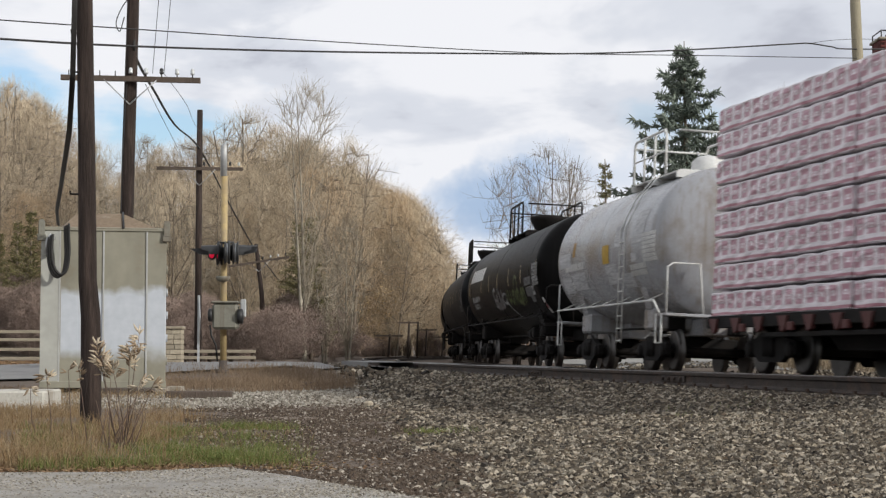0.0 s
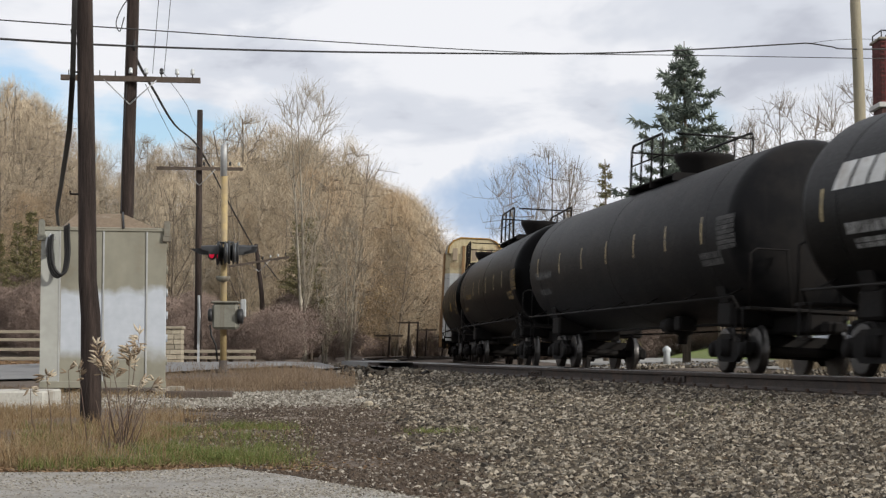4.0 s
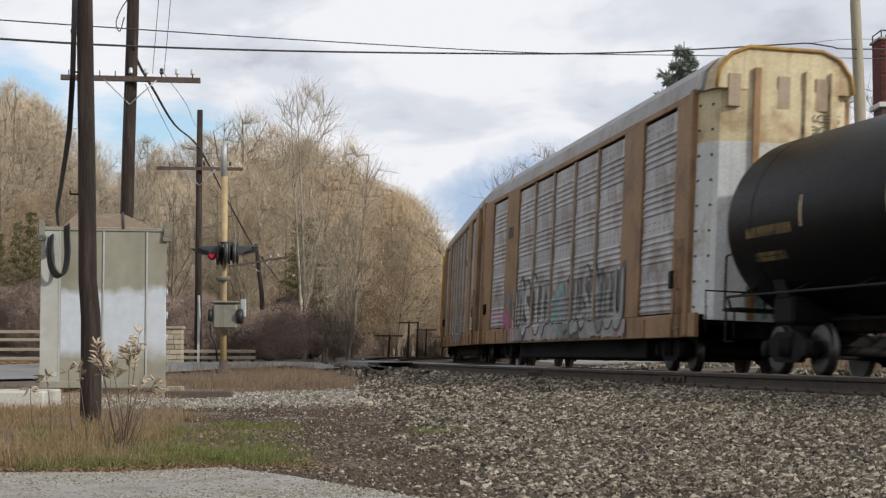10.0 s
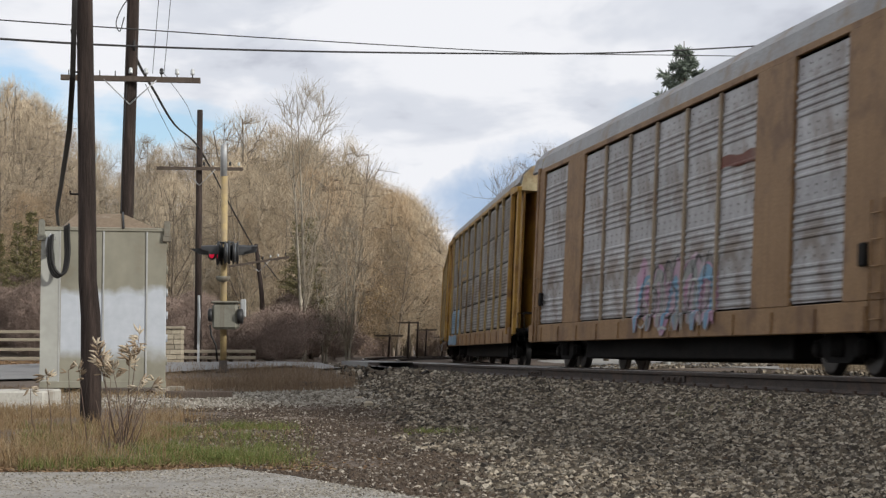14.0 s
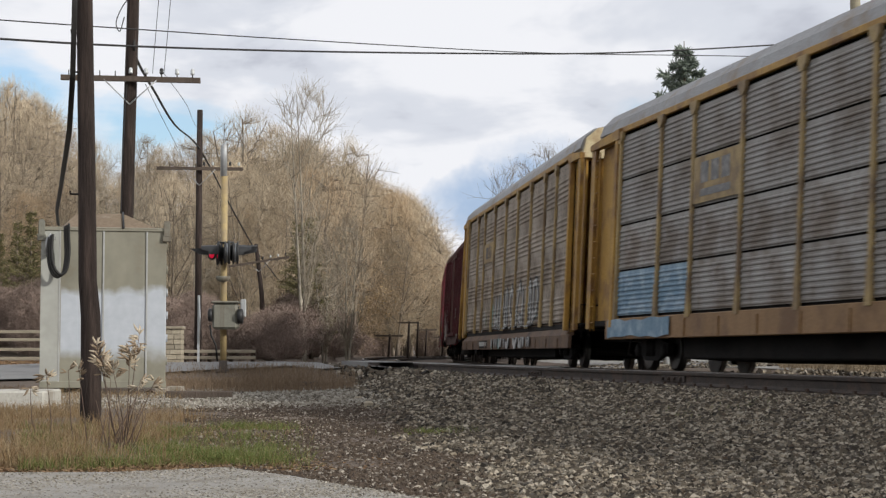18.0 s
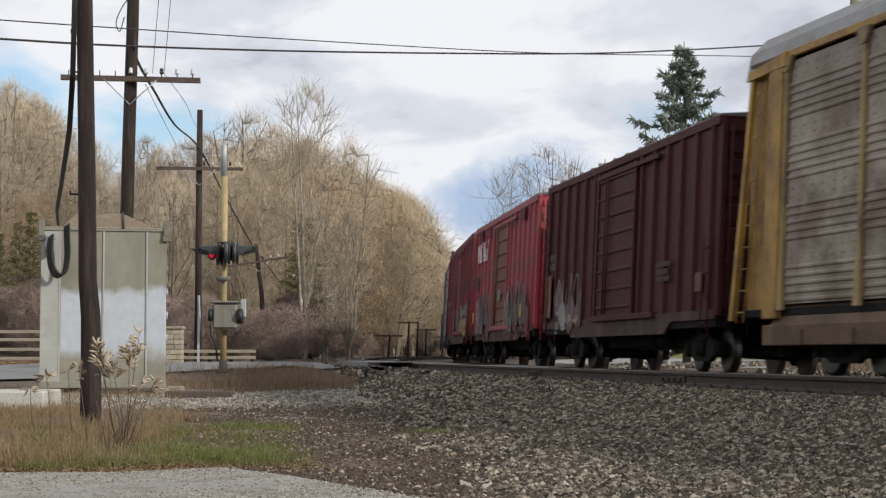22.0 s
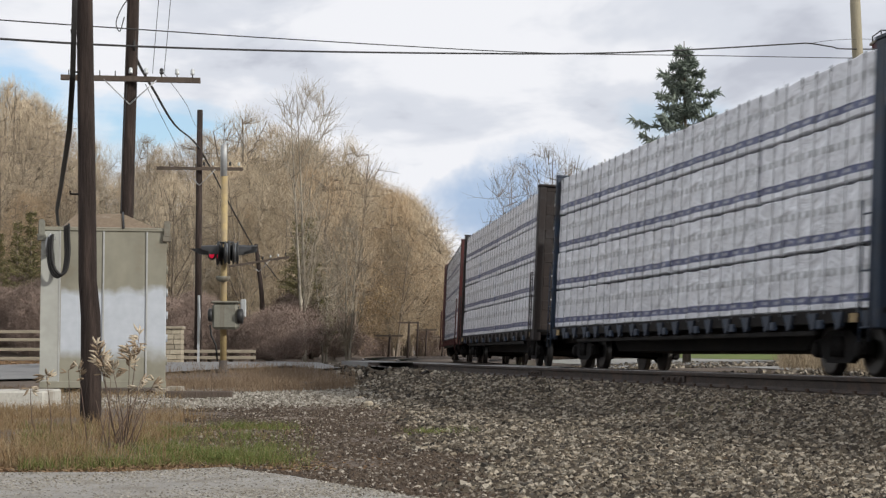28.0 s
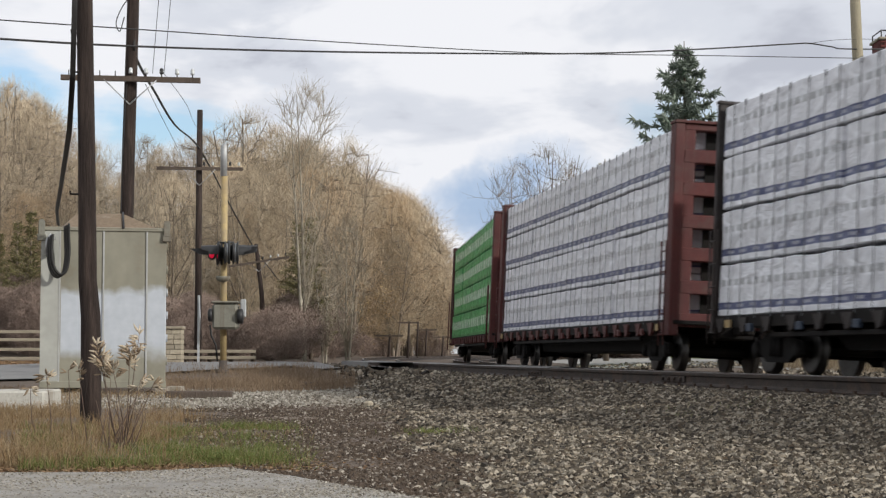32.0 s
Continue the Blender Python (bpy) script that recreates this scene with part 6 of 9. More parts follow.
def timber_car(label, front, rear, frame_mat, wrap, tiers, pack_label, seed, lengths):
    car, half = new_car("centre_beam_car", label, "flat car", front, rear, 2.3)
    rng = random.Random(seed)
    running_gear(car, half, 2.3)
    deck, tall = 1.02, 4.98
    fr = Mesh().box(-half + 0.05, half - 0.05, -0.35, 0.35, 0.68, 1.0, 0.02)
    fr.box(-half, half, -1.33, 1.33, 0.93, deck - 0.01, 0.01)
    part("deck", fr, M_STEEL, car)
    part("belly_frame", Mesh().extrude([(-half + 3.6, 0.92), (half - 3.6, 0.92), (half - 4.4, 0.42), (-half + 4.4, 0.42)], "y", -0.75, 0.75), M_STEEL, car)
    tri = Mesh().extrude([(-0.20, 0.97), (0.20, 0.97), (0.10, 0.74), (-0.02, 0.70)], "y", -0.05, 0.03).data("sill_gusset", frame_mat)
    cell = Mesh().box(-0.11, 0.11, -0.02, 0.05, 0.72, 0.86, 0.01).data("winch_box", M_CBBLUE if frame_mat is M_CBBROWN else frame_mat)
    n = int(2 * half / 1.0)
    for sy in (-1, 1):
        part("side_sill", Mesh().box(-half + 0.1, half - 0.1, sy * 1.28, sy * 1.375, 0.80, deck, 0.01), M_STEEL, car)
        part("lower_sill", Mesh().box(-half + 2.6, half - 2.6, sy * 1.26, sy * 1.34, 0.62, 0.70, 0.01), M_STEEL, car)
        for k in range(n):
            x = -half + 0.5 + (2 * half - 1.0) * k / (n - 1)
            part("sill_gusset", tri, None, car, m=pose(x, sy * 1.37, 0))
            if sy < 0 and k % 2:
                part("winch_box", cell, None, car, m=pose(x + 0.3, sy * 1.40, 0))
    # end bulkheads with holes
    thin = 0.14 if seed in (2, 3) else 0.40      # depth of the rear frame
    for sx in ((1, -1) if wrap is not M_WRAPP else ()):
        xe, dp = sx * half, (0.40 if sx > 0 else thin)
        for sy in (-1, 1):
            part("bulkhead_post", Mesh().box(xe - sx * dp, xe - sx * 0.02, sy * 1.22, sy * 1.42, 0.7, tall, 0.02), frame_mat, car)
        for k in range(7):
            z = deck + (tall - deck) * k / 6
            part("bulkhead_beam", Mesh().box(xe - sx * (dp - 0.04), xe - sx * 0.06, -1.22, 1.22, z - 0.14, min(z + 0.14, tall), 0.02), frame_mat, car)
        for y in (-1.10, 1.10):
            part("bulkhead_web", Mesh().box(xe - sx * (dp - 0.04), xe - sx * 0.07, y - 0.12, y + 0.12, deck, tall - 0.02, 0.01), frame_mat, car)
        part("bulkhead_sheet", Mesh().box(xe - sx * (dp - 0.04), xe - sx * (dp - 0.06), -0.7, 0.7, deck, tall - 0.05), M_STEEL, car)
        part("bulkhead_cap", Mesh().box(xe - sx * (dp + 0.02), xe, -1.43, 1.43, tall, tall + 0.06, 0.01), frame_mat, car)
        part("ladder", ladder(xe - sx * 0.3, -1.5, 0.5, 2.6, 0.36), frame_mat, car)
        for z in (0.95,):
            part("tag", Mesh().box(xe - sx * 0.9 - 0.14, xe - sx * 0.9 + 0.14, -1.425, -1.405, 0.80, 0.94), M_RACKT, car, "yellow marker plate")
    part("centre_beam", Mesh().box(-half + 0.5, half - 0.5, -0.05, 0.05, deck, tall - 0.06), frame_mat, car)
    # the packs
    x_end = half - (0.45 if wrap is not M_WRAPP else 0.18)
    h = (tall - 0.02 - deck) / tiers
    data = {}
    for t in range(tiers):
        x, k = -half + (0.18 if wrap is M_WRAPP else thin + 0.05), 0
        L = lengths[t % 2]
        tot = sum(L)
        for fr_ in L:
            w = fr_ / tot * (x_end + half - (0.18 if wrap is M_WRAPP else thin + 0.05))
            for sy in (-1, 1):
                key = (round(w, 2), (t + k) % 3)
                if key not in data:
                    data[key] = pack_data(w - 0.05, 1.26, h - 0.045, seed * 10 + len(data), wrap)
                part("timber_pack", data[key], None, car, pack_label,
                     m=pose(x + w / 2 + rng.uniform(-0.02, 0.02), sy * (0.70 + rng.uniform(-0.015, 0.02)), deck + t * h, rng.uniform(-0.4, 0.4), rng.uniform(-0.12, 0.12), rng.uniform(-0.25, 0.25)))
            x += w
            k += 1
    if wrap is not M_WRAPP:
        st = Mesh().box(-0.014, 0.014, -1.40, -1.394, 0.95, tall - 0.08).box(-0.02, 0.02, -1.403, -1.385, tall - 0.19, tall - 0.085).data("strap", M_STRAP)
        n = int(2 * x_end / 0.62)
        for k in range(n):
            part("strap", st, None, car, m=pose(-x_end + 2 * x_end * (k + 0.5) / n + rng.uniform(-0.08, 0.08), 0, 0, 0, rng.uniform(-0.4, 0.4), 0))
    return car


timber_car("flat car stacked with white and red printed timber packs", 194.5, 171.0, M_CBRED, M_WRAPP, 8, "timber pack in white and red printed wrap", 1, ((1, 1, 1, 1), (1, 1, 1, 1)))
timber_car("blue-grey centre-beam car with white-wrapped timber packs", -74.2, -94.85, M_CBBLUE, M_WRAPB, 4, "timber pack in white wrap with blue print", 2, ((1, 1, 1, 1), (0.8, 1.2, 1, 1)))
timber_car("rusted brown centre-beam car with white-wrapped timber packs", -97.05, -117.75, M_CBBROWN, M_WRAPB, 4, "timber pack in white wrap with blue print", 3, ((1, 1.1, 0.9, 1), (1, 1, 1, 1)))
timber_car("oxide-red centre-beam car with white-wrapped timber packs", -120.1, -140.6, M_CBRED, M_WRAPB, 4, "timber pack in white wrap with blue print", 4, ((0.9, 1.1, 1, 1), (1, 0.9, 1.1, 1)))
timber_car("oxide-red centre-beam car with green-wrapped timber packs", -142.5, -163.0, M_CBRED, M_WRAPG, 4, "timber pack in bright green wrap", 5, ((1, 1, 1, 1), (1, 1, 1, 1)))


def motions():
    """The train rolls past at a steady pace; the loads go with their cars."""
    for e, mid, half in CARS:
        walk(e, [(float(t), car_pose(mid, half, t)) for t in range(33)])

# =====================================================================
# BESIDE THE LINE
# =====================================================================
M_POLE = mat("creosoted_pole_wood", (0.034, 0.022, 0.017), (0.020, 0.014, 0.012), rough=0.9, scale=2.5, fine=30, bump=1.0, bump_scale=14, stretch=(6, 6, 0.5), dirt=(0.065, 0.045, 0.036), dirt_amt=0.6, dirt_scale=2.5)
M_POLEGREY = mat("weathered_pole_wood", (0.13, 0.10, 0.08), (0.09, 0.07, 0.055), rough=0.95, scale=2.5, fine=30, bump=0.8, bump_scale=14, stretch=(6, 6, 0.35))
M_POLEPALE = mat("pale_pole_wood", (0.36, 0.32, 0.23), (0.28, 0.25, 0.18), rough=0.9, scale=2.0, fine=30, bump=0.5, stretch=(6, 6, 0.35))
M_CABLE = mat("black_cable", (0.018, 0.017, 0.017), (0.03, 0.028, 0.026), rough=0.55, bump=0.0)
M_CERAMIC = mat("white_insulator", (0.62, 0.64, 0.64), (0.5, 0.52, 0.52), rough=0.25, bump=0.0)
M_CONC = mat("concrete", (0.36, 0.32, 0.26), (0.28, 0.25, 0.20), rough=0.9, scale=2.0, fine=30, bump=0.4, dirt=(0.2, 0.17, 0.13), dirt_amt=0.5)
M_SHEDROOF = mat("brown_roof_sheet", (0.22, 0.165, 0.11), (0.17, 0.125, 0.085), rough=0.7, scale=1.5, fine=25, dirt=(0.3, 0.26, 0.2), dirt_amt=0.3)
M_MASTY = mat("tan_mast_paint", (0.48, 0.36, 0.17), (0.36, 0.27, 0.13), rough=0.6, scale=2, fine=25, dirt=(0.25, 0.2, 0.14), dirt_amt=0.5, streak=0.3)
M_ALU = mat("dull_aluminium", (0.55, 0.56, 0.56), (0.42, 0.43, 0.43), rough=0.45, metal=0.4, scale=3, dirt=(0.25, 0.22, 0.18), dirt_amt=0.4)
M_BOXGREY = mat("grey_green_casing", (0.25, 0.245, 0.2), (0.19, 0.185, 0.15), rough=0.65, scale=2, dirt=(0.12, 0.09, 0.06), dirt_amt=0.5, streak=0.4)
M_HOOD = mat("black_hood", (0.02, 0.02, 0.021), (0.03, 0.03, 0.03), rough=0.5)
M_LENS = mat("red_lens", (0.45, 0.01, 0.02), (0.4, 0.01, 0.02), rough=0.15, bump=0.0, emit=((1.0, 0.02, 0.08), 0.35))
M_FENCE = mat("weathered_rail_wood", (0.36, 0.31, 0.23), (0.28, 0.24, 0.18), rough=0.9, scale=3, fine=30, bump=0.4, stretch=(1, 6, 6))
M_STONE = mat("cream_wall_stone", (0.42, 0.37, 0.28), (0.35, 0.30, 0.22), rough=0.9, scale=3, fine=30, bump=0.5, rnd=0.18)
M_BRICK = mat("chimney_brick", (0.13, 0.035, 0.032), (0.10, 0.03, 0.028), rough=0.85, scale=4, fine=30, bump=0.4, rnd=0.25)
M_MORTAR = mat("mortar", (0.11, 0.06, 0.055), (0.09, 0.05, 0.045), rough=0.95)
M_SIDING = mat("white_siding", (0.58, 0.57, 0.55), (0.5, 0.49, 0.47), rough=0.7, scale=1.5, fine=20)
M_SHINGLE = mat("dark_shingle", (0.09, 0.085, 0.085), (0.06, 0.056, 0.056), rough=0.9, scale=3, fine=20)


def shed_paint():
    """Grey-olive steel with a rolled-on patch of pale silver paint across the middle."""
    mt = mat("olive_grey_steel", (0.275, 0.26, 0.20), (0.24, 0.227, 0.175), rough=0.5, scale=0.6, fine=2.5, bump=0.02, dirt=(0.2, 0.17, 0.12), dirt_amt=0.2, streak=0.12)
    N, K = mt.node_tree.nodes, mt.node_tree.links
    b = N["Principled BSDF"]
    src = b.inputs["Base Color"].links[0].from_socket
    tc = N.new("ShaderNodeTexCoord")
    sep = N.new("ShaderNodeSeparateXYZ")
    K.new(tc.outputs["Object"], sep.inputs[0])
    nz = N.new("ShaderNodeTexNoise")
    nz.inputs["Scale"].default_value, nz.inputs["Detail"].default_value = 2.2, 5
    K.new(tc.outputs["Object"], nz.inputs["Vector"])
    nz2 = N.new("ShaderNodeTexNoise")
    nz2.inputs["Scale"].default_value, nz2.inputs["Detail"].default_value = 7.0, 4
    K.new(tc.outputs["Object"], nz2.inputs["Vector"])
    ad = N.new("ShaderNodeMath")
    ad.operation = "MULTIPLY_ADD"
    K.new(nz.outputs["Fac"], ad.inputs[0])
    ad.inputs[1].default_value = 0.55
    K.new(sep.outputs[2], ad.inputs[2])
    r = N.new("ShaderNodeValToRGB")
    pts = [(0.20, 0), (0.27, 1), (0.52, 1), (0.565, 0)]
    while len(r.color_ramp.elements) < 4:
        r.color_ramp.elements.new(0.5)
    for e, (p, v) in zip(r.color_ramp.elements, pts):
        e.position, e.color = p, (v, v, v, 1)
    half = N.new("ShaderNodeMath")
    half.operation = "DIVIDE"
    K.new(ad.outputs[0], half.inputs[0])
    half.inputs[1].default_value = 3.2
    K.new(half.outputs[0], r.inputs[0])
    pc = N.new("ShaderNodeMix")
    pc.data_type = "RGBA"
    K.new(nz2.outputs["Fac"], pc.inputs[0])
    pc.inputs[6].default_value, pc.inputs[7].default_value = (0.36, 0.385, 0.415, 1), (0.50, 0.525, 0.555, 1)
    mx = N.new("ShaderNodeMix")
    mx.data_type = "RGBA"
    xm = N.new("ShaderNodeMath")
    xm.operation = "GREATER_THAN"
    K.new(sep.outputs[0], xm.inputs[0])
    xm.inputs[1].default_value = -0.66
    mm = N.new("ShaderNodeMath")
    mm.operation = "MULTIPLY"
    K.new(r.outputs[0], mm.inputs[0])
    K.new(xm.outputs[0], mm.inputs[1])
    K.new(mm.outputs[0], mx.inputs[0])
    K.new(src, mx.inputs[6])
    K.new(pc.outputs[2], mx.inputs[7])
    K.new(mx.outputs[2], b.inputs["Base Color"])
    return mt


M_SHED = shed_paint()
M_SHEDEDGE = mat("pale_grey_trim", (0.44, 0.44, 0.42), (0.38, 0.38, 0.36), rough=0.5, fine=3, bump=0.02)


def make_shed():
    """Relay house: local origin at the middle of its front foot."""
    x0, y0, z0 = (-5.32, 27.0, -0.08)
    s = thing("equipment_shed", "olive-grey steel equipment shed with a patch of silver paint, on blocks", "shed", pose(x0, y0, z0, 0, 0, 11.5))
    w, d, h = 0.965, 1.9, 2.44
    part("body", Mesh().box(-w, w, 0, d, 0, h, 0.012), M_SHED, s)
    roof = Mesh()
    ov = 0.0
    roof.add([(-w + 0.31, -0.03, h), (w - 0.14, -0.03, h), (w - 0.02, d, h), (-w + 0.1, d, h), (0.28, 0.35, h + 0.27), (0.18, d * 0.8, h + 0.27), (-0.45, 0.4, h + 0.25), (-0.45, d * 0.8, h + 0.25)],
             [(0, 1, 4, 6), (1, 2, 5, 4), (2, 3, 7, 5), (3, 0, 6, 7), (4, 5, 7, 6), (3, 2, 1, 0)])
    part("roof", roof, M_SHEDROOF, s, "brown sheet roof")
    part("roof_seam", Mesh().tube([(0.29, -0.04, h + 0.01), (0.285, 0.34, h + 0.285)], 0.018, 6), M_HOOD, s)
    for x in (-0.68, -0.01, 0.66):
        part("seam_strip", Mesh().box(x - 0.012, x + 0.012, -0.018, 0.0, 0.02, h - 0.02), M_SHEDEDGE, s, "pale vertical seam strip")
    part("foot_rail", Mesh().box(-w - 0.01, w + 0.01, -0.02, 0.06, -0.06, 0.05, 0.008), M_SHED, s)
    for x in (-w + 0.12, -0.2, w - 0.15):
        for y in (0.12, d - 0.15):
            part("support_block", Mesh().box(x - 0.11, x + 0.11, y - 0.13, y + 0.13, -0.30, -0.055, 0.015), M_CONC, s, "concrete support block")
    part("top_rail", Mesh().box(-w - 0.005, w + 0.005, -0.025, 0.04, h - 0.04, h + 0.02, 0.008), M_SHED, s)
    for sx in (-1, 1):
        lug = Mesh().box(sx * w - 0.05, sx * w + 0.05, -0.055, 0.015, h - 0.12, h + 0.095, 0.008)
        lug.extrude([(sx * w - 0.05, h + 0.09), (sx * w - 0.035, h + 0.13), (sx * w + 0.035, h + 0.13), (sx * w + 0.05, h + 0.09)], "y", -0.055, 0.015)
        lug.box(sx * w - 0.07, sx * w + 0.07, -0.05, 0.05, h - 0.20, h - 0.10, 0.01)
        part("lifting_lug", lug, M_BOXGREY, s, "grey lifting lug")
    part("corner_strip", Mesh().box(-w - 0.005, -0.69, -0.012, -0.001, 0.0, h - 0.05), mat("light_grey_strip", (0.40, 0.40, 0.36), (0.37, 0.37, 0.33), rough=0.5, fine=2.5, bump=0.02), s, "lighter corner panel")
    for k in range(6):
        part("hinge", Mesh().tube([(w + 0.012, 0.02, 0.3 + 0.36 * k), (w + 0.012, 0.02, 0.42 + 0.36 * k)], 0.014, 6), M_SHED, s)
    # service head with its drip loop
    part("service_head", Mesh().tube([(-w + 0.10, -0.1, h - 0.42), (-w + 0.12, -0.12, h - 0.2), (-w + 0.18, -0.14, h - 0.14)], [0.05, 0.055, 0.07], 10), M_ALU, s, "aluminium service head")
    bend = [Vector(q) for q in ((-0.82, -0.16, 2.29), (-0.835, -0.17, 2.02), (-0.79, -0.18, 1.77), (-0.69, -0.19, 1.66), (-0.60, -0.2, 1.74), (-0.565, -0.21, 2.0), (-0.575, -0.22, 2.25), (-0.58, -0.24, 2.50))]
    for k in range(3):
        pts = []
        for j in range(len(bend) - 1):
            p0, p1, p2, p3 = (bend[min(max(j + q, 0), len(bend) - 1)] for q in (-1, 0, 1, 2))
            for t in (0.0, 0.25, 0.5, 0.75):
                pts.append(0.5 * (2 * p1 + (p2 - p0) * t + (2 * p0 - 5 * p1 + 4 * p2 - p3) * t * t + (3 * p1 - p0 - 3 * p2 + p3) * t ** 3) + Vector((0.03 * k - 0.03, -0.02 * k, 0.02 * k)))
        part("drip_loop", Mesh().tube(pts, 0.021, 8), M_CABLE, s, "black service cable")
    return s


make_shed()
for px, w in (((-6.13, 27.0, -0.25), 0.13), ((-4.44, 27.0, -0.25), 0.12)):
    zg = gz(px[0], px[1] + 0.2)
    tagged(part("foundation_block", Mesh().box(-w, w, -0.05, 0.35, zg - 0.05 - px[2], (-6.93, 27.0, -0.13)[2] - px[2] - 0.01, 0.015), M_CONC, m=pose(*px)), "weathered concrete block under the steel shed", "block", group="blocks under the shed")
    q = part("foundation_block", Mesh().box(-w, w, -0.05, 0.35, zg - 0.05 - px[2], (-6.93, 27.0, -0.13)[2] - px[2] - 0.01, 0.015), M_CONC, m=pose(px[0], px[1] + 1.5, px[2]))
    tagged(q, "weathered concrete block under the steel shed", "block", group="blocks under the shed")


# ---- poles, arms and wires ----
def pole(name, label, pts, r0, r1, material, arms=(), steps=True):
    p = thing(name, label, "pole", pose(*pts[0]), group="poles beside the line")
    o = Vector(pts[0])
    rs = [r0 + (r1 - r0) * k / (len(pts) - 1) for k in range(len(pts))]
    part("shaft", Mesh().tube([Vector(q) - o for q in pts], rs, 18), material, p)
    for (a, b, z_drop, n, side) in arms:
        a, b = Vector(a) - o, Vector(b) - o
        d = (b - a).normalized()
        m = Mesh()
        up, out = Vector((0, 0, 0.055)), Vector((0, 0.045, 0))
        vs = [a - up - out, a - up + out, a + up + out, a + up - out, b - up - out, b - up + out, b + up + out, b + up - out]
        m.add(vs, [(0, 1, 2, 3), (7, 6, 5, 4), (0, 4, 5, 1), (1, 5, 6, 2), (2, 6, 7, 3), (3, 7, 4, 0)])
        arm = part("crossarm", m, M_POLEGREY, p, "weathered wooden crossarm")
        mid = (a + b) / 2
        for s in (-1, 1) if z_drop else ():
            part("arm_brace", Mesh().tube([mid + d * s * 0.55 - up * 0.5 + Vector((0, -0.06, 0)), mid + Vector((0, -0.09, -z_drop))], 0.014, 6), M_ALU, p)
        for k in range(n):
            t = (k + 0.5) / n
            q = a.lerp(b, t)
            part("pin", Mesh().tube([q + up, q + up + Vector((0, 0, 0.11))], 0.012, 6), M_STEEL, p)
            if t > 0.45 and side:
                part("insulator", Mesh().lathe([(0, 0.035), (0.03, 0.05), (0.05, 0.035), (0.08, 0.045), (0.12, 0.03), (0.13, 0.01)], (q + up + Vector((0, 0, 0.06)), q + Vector((0, 0, 2))), 10), M_CERAMIC if (k + n) % 3 else M_HOOD, p)
    return p


near = pole("utility_pole", "dark creosoted wooden utility pole in dry weeds", [((-3.1, 15.2, -0.25)[0], 15.2, -0.35), (-3.1, 15.2, 0.13), (-3.11, 15.2, 0.73), (-3.14, 15.2, 1.03), (-3.16, 15.2, 2.03), (-3.2, 15.2, 3.55), (-3.22, 15.2, 4.58), (-3.24, 15.2, 5.71)], 0.096, 0.062, M_POLE)
o = Vector(near.matrix_basis.translation)
for k, px in enumerate(((-3.28, 15.2, 3.25), (-3.28, 15.2, 2.9), (-3.27, 15.2, 1.81))):
    q = Vector(px) - o
    part("pole_step", Mesh().tube([q + Vector((0.05, 0, 0)), q + Vector((-0.03, -0.02, 0)), q + Vector((-0.03, -0.02, 0.03))], 0.009, 6), M_STEEL, near)
for k in range(4):
    dx = 0.006 * k
    pts = [(-3.24, 15.0, 5.54), (-3.23, 15.0, 3.51), (-3.25, 15.05, 2.82), (-3.48, 16.0, 2.46), (-4.44, 20.0, 2.35), (-5.5, 24.5, 2.42), (-5.95, 26.6, 2.37)]
    part("service_cable", Mesh().tube([Vector(q) - o + Vector((-dx, -0.02 * k, 0.01 * k)) for q in pts], 0.008 if k else 0.011, 6), M_CABLE, near, "black service cable")

pole("utility_pole", "tall dark utility pole with a crossarm, behind the shed", [((-6.62, 36.0, -0.35)[0], 36, gz(-6.6, 36) - 0.2), (-6.65, 36.0, 2.12), (-6.61, 36.0, 4.86), (-6.56, 36.0, 7.14), (-6.54, 36.0, 8.59), (-6.53, 36.0, 9.92)], 0.15, 0.115, M_POLE,
          [((-8.01, 35.8, 6.18), (-5.09, 35.8, 6.11), 0.55, 9, True)])
pole("utility_pole", "dark utility pole with a crossarm beside the line", [((-8.53, 60.0, -0.04)[0], 60, gz(-8.5, 60) - 0.2), (-8.54, 60.0, 3.86), (-8.53, 60.0, 8.93)], 0.13, 0.10, M_POLE, [((-10.0, 59.8, 6.86), (-6.98, 59.8, 6.82), 0.6, 10, True)])
pole("utility_pole", "leaning old pole with a crossarm by the woods", [((-8.96, 87.0, 0.85)[0], 87, gz(-9.0, 87) - 0.2), (-9.17, 87.0, 3.42), (-9.47, 87.0, 5.94)], 0.13, 0.10, M_POLE, [((-10.81, 86.8, 4.78), (-7.76, 86.8, 5.27), 0.5, 8, True)])
for top, dd, z, w in ((-3.64, 118, 1.72, 1.01), (-2.44, 124, 2.72, 0.81), (-1.91, 132, 2.83, 0.00), (-1.33, 140, 2.42, 0.92), (0.02, 152, 1.95, 0.9)):
    pole("line_pole", "short leaning old line pole at the foot of the woods", [(top - 0.12, dd, gz(top, dd) - 0.2), (top, dd, z)], 0.085, 0.07, M_POLE, [((top - w, dd - 0.15, z - 0.12), (top + w * 0.9, dd - 0.15, z - 0.12), 0, 5, False)] if w else [])
pole("utility_pole", "pale round utility pole beyond the tracks", [((11.0, 45.0, 0.19)[0], 45, gz(11, 45) - 0.3), (11.01, 45.0, 5.23), (10.95, 45.0, 7.77), (10.89, 45.0, 9.73), (10.83, 45.0, 11.7)], 0.165, 0.125, M_POLEPALE)


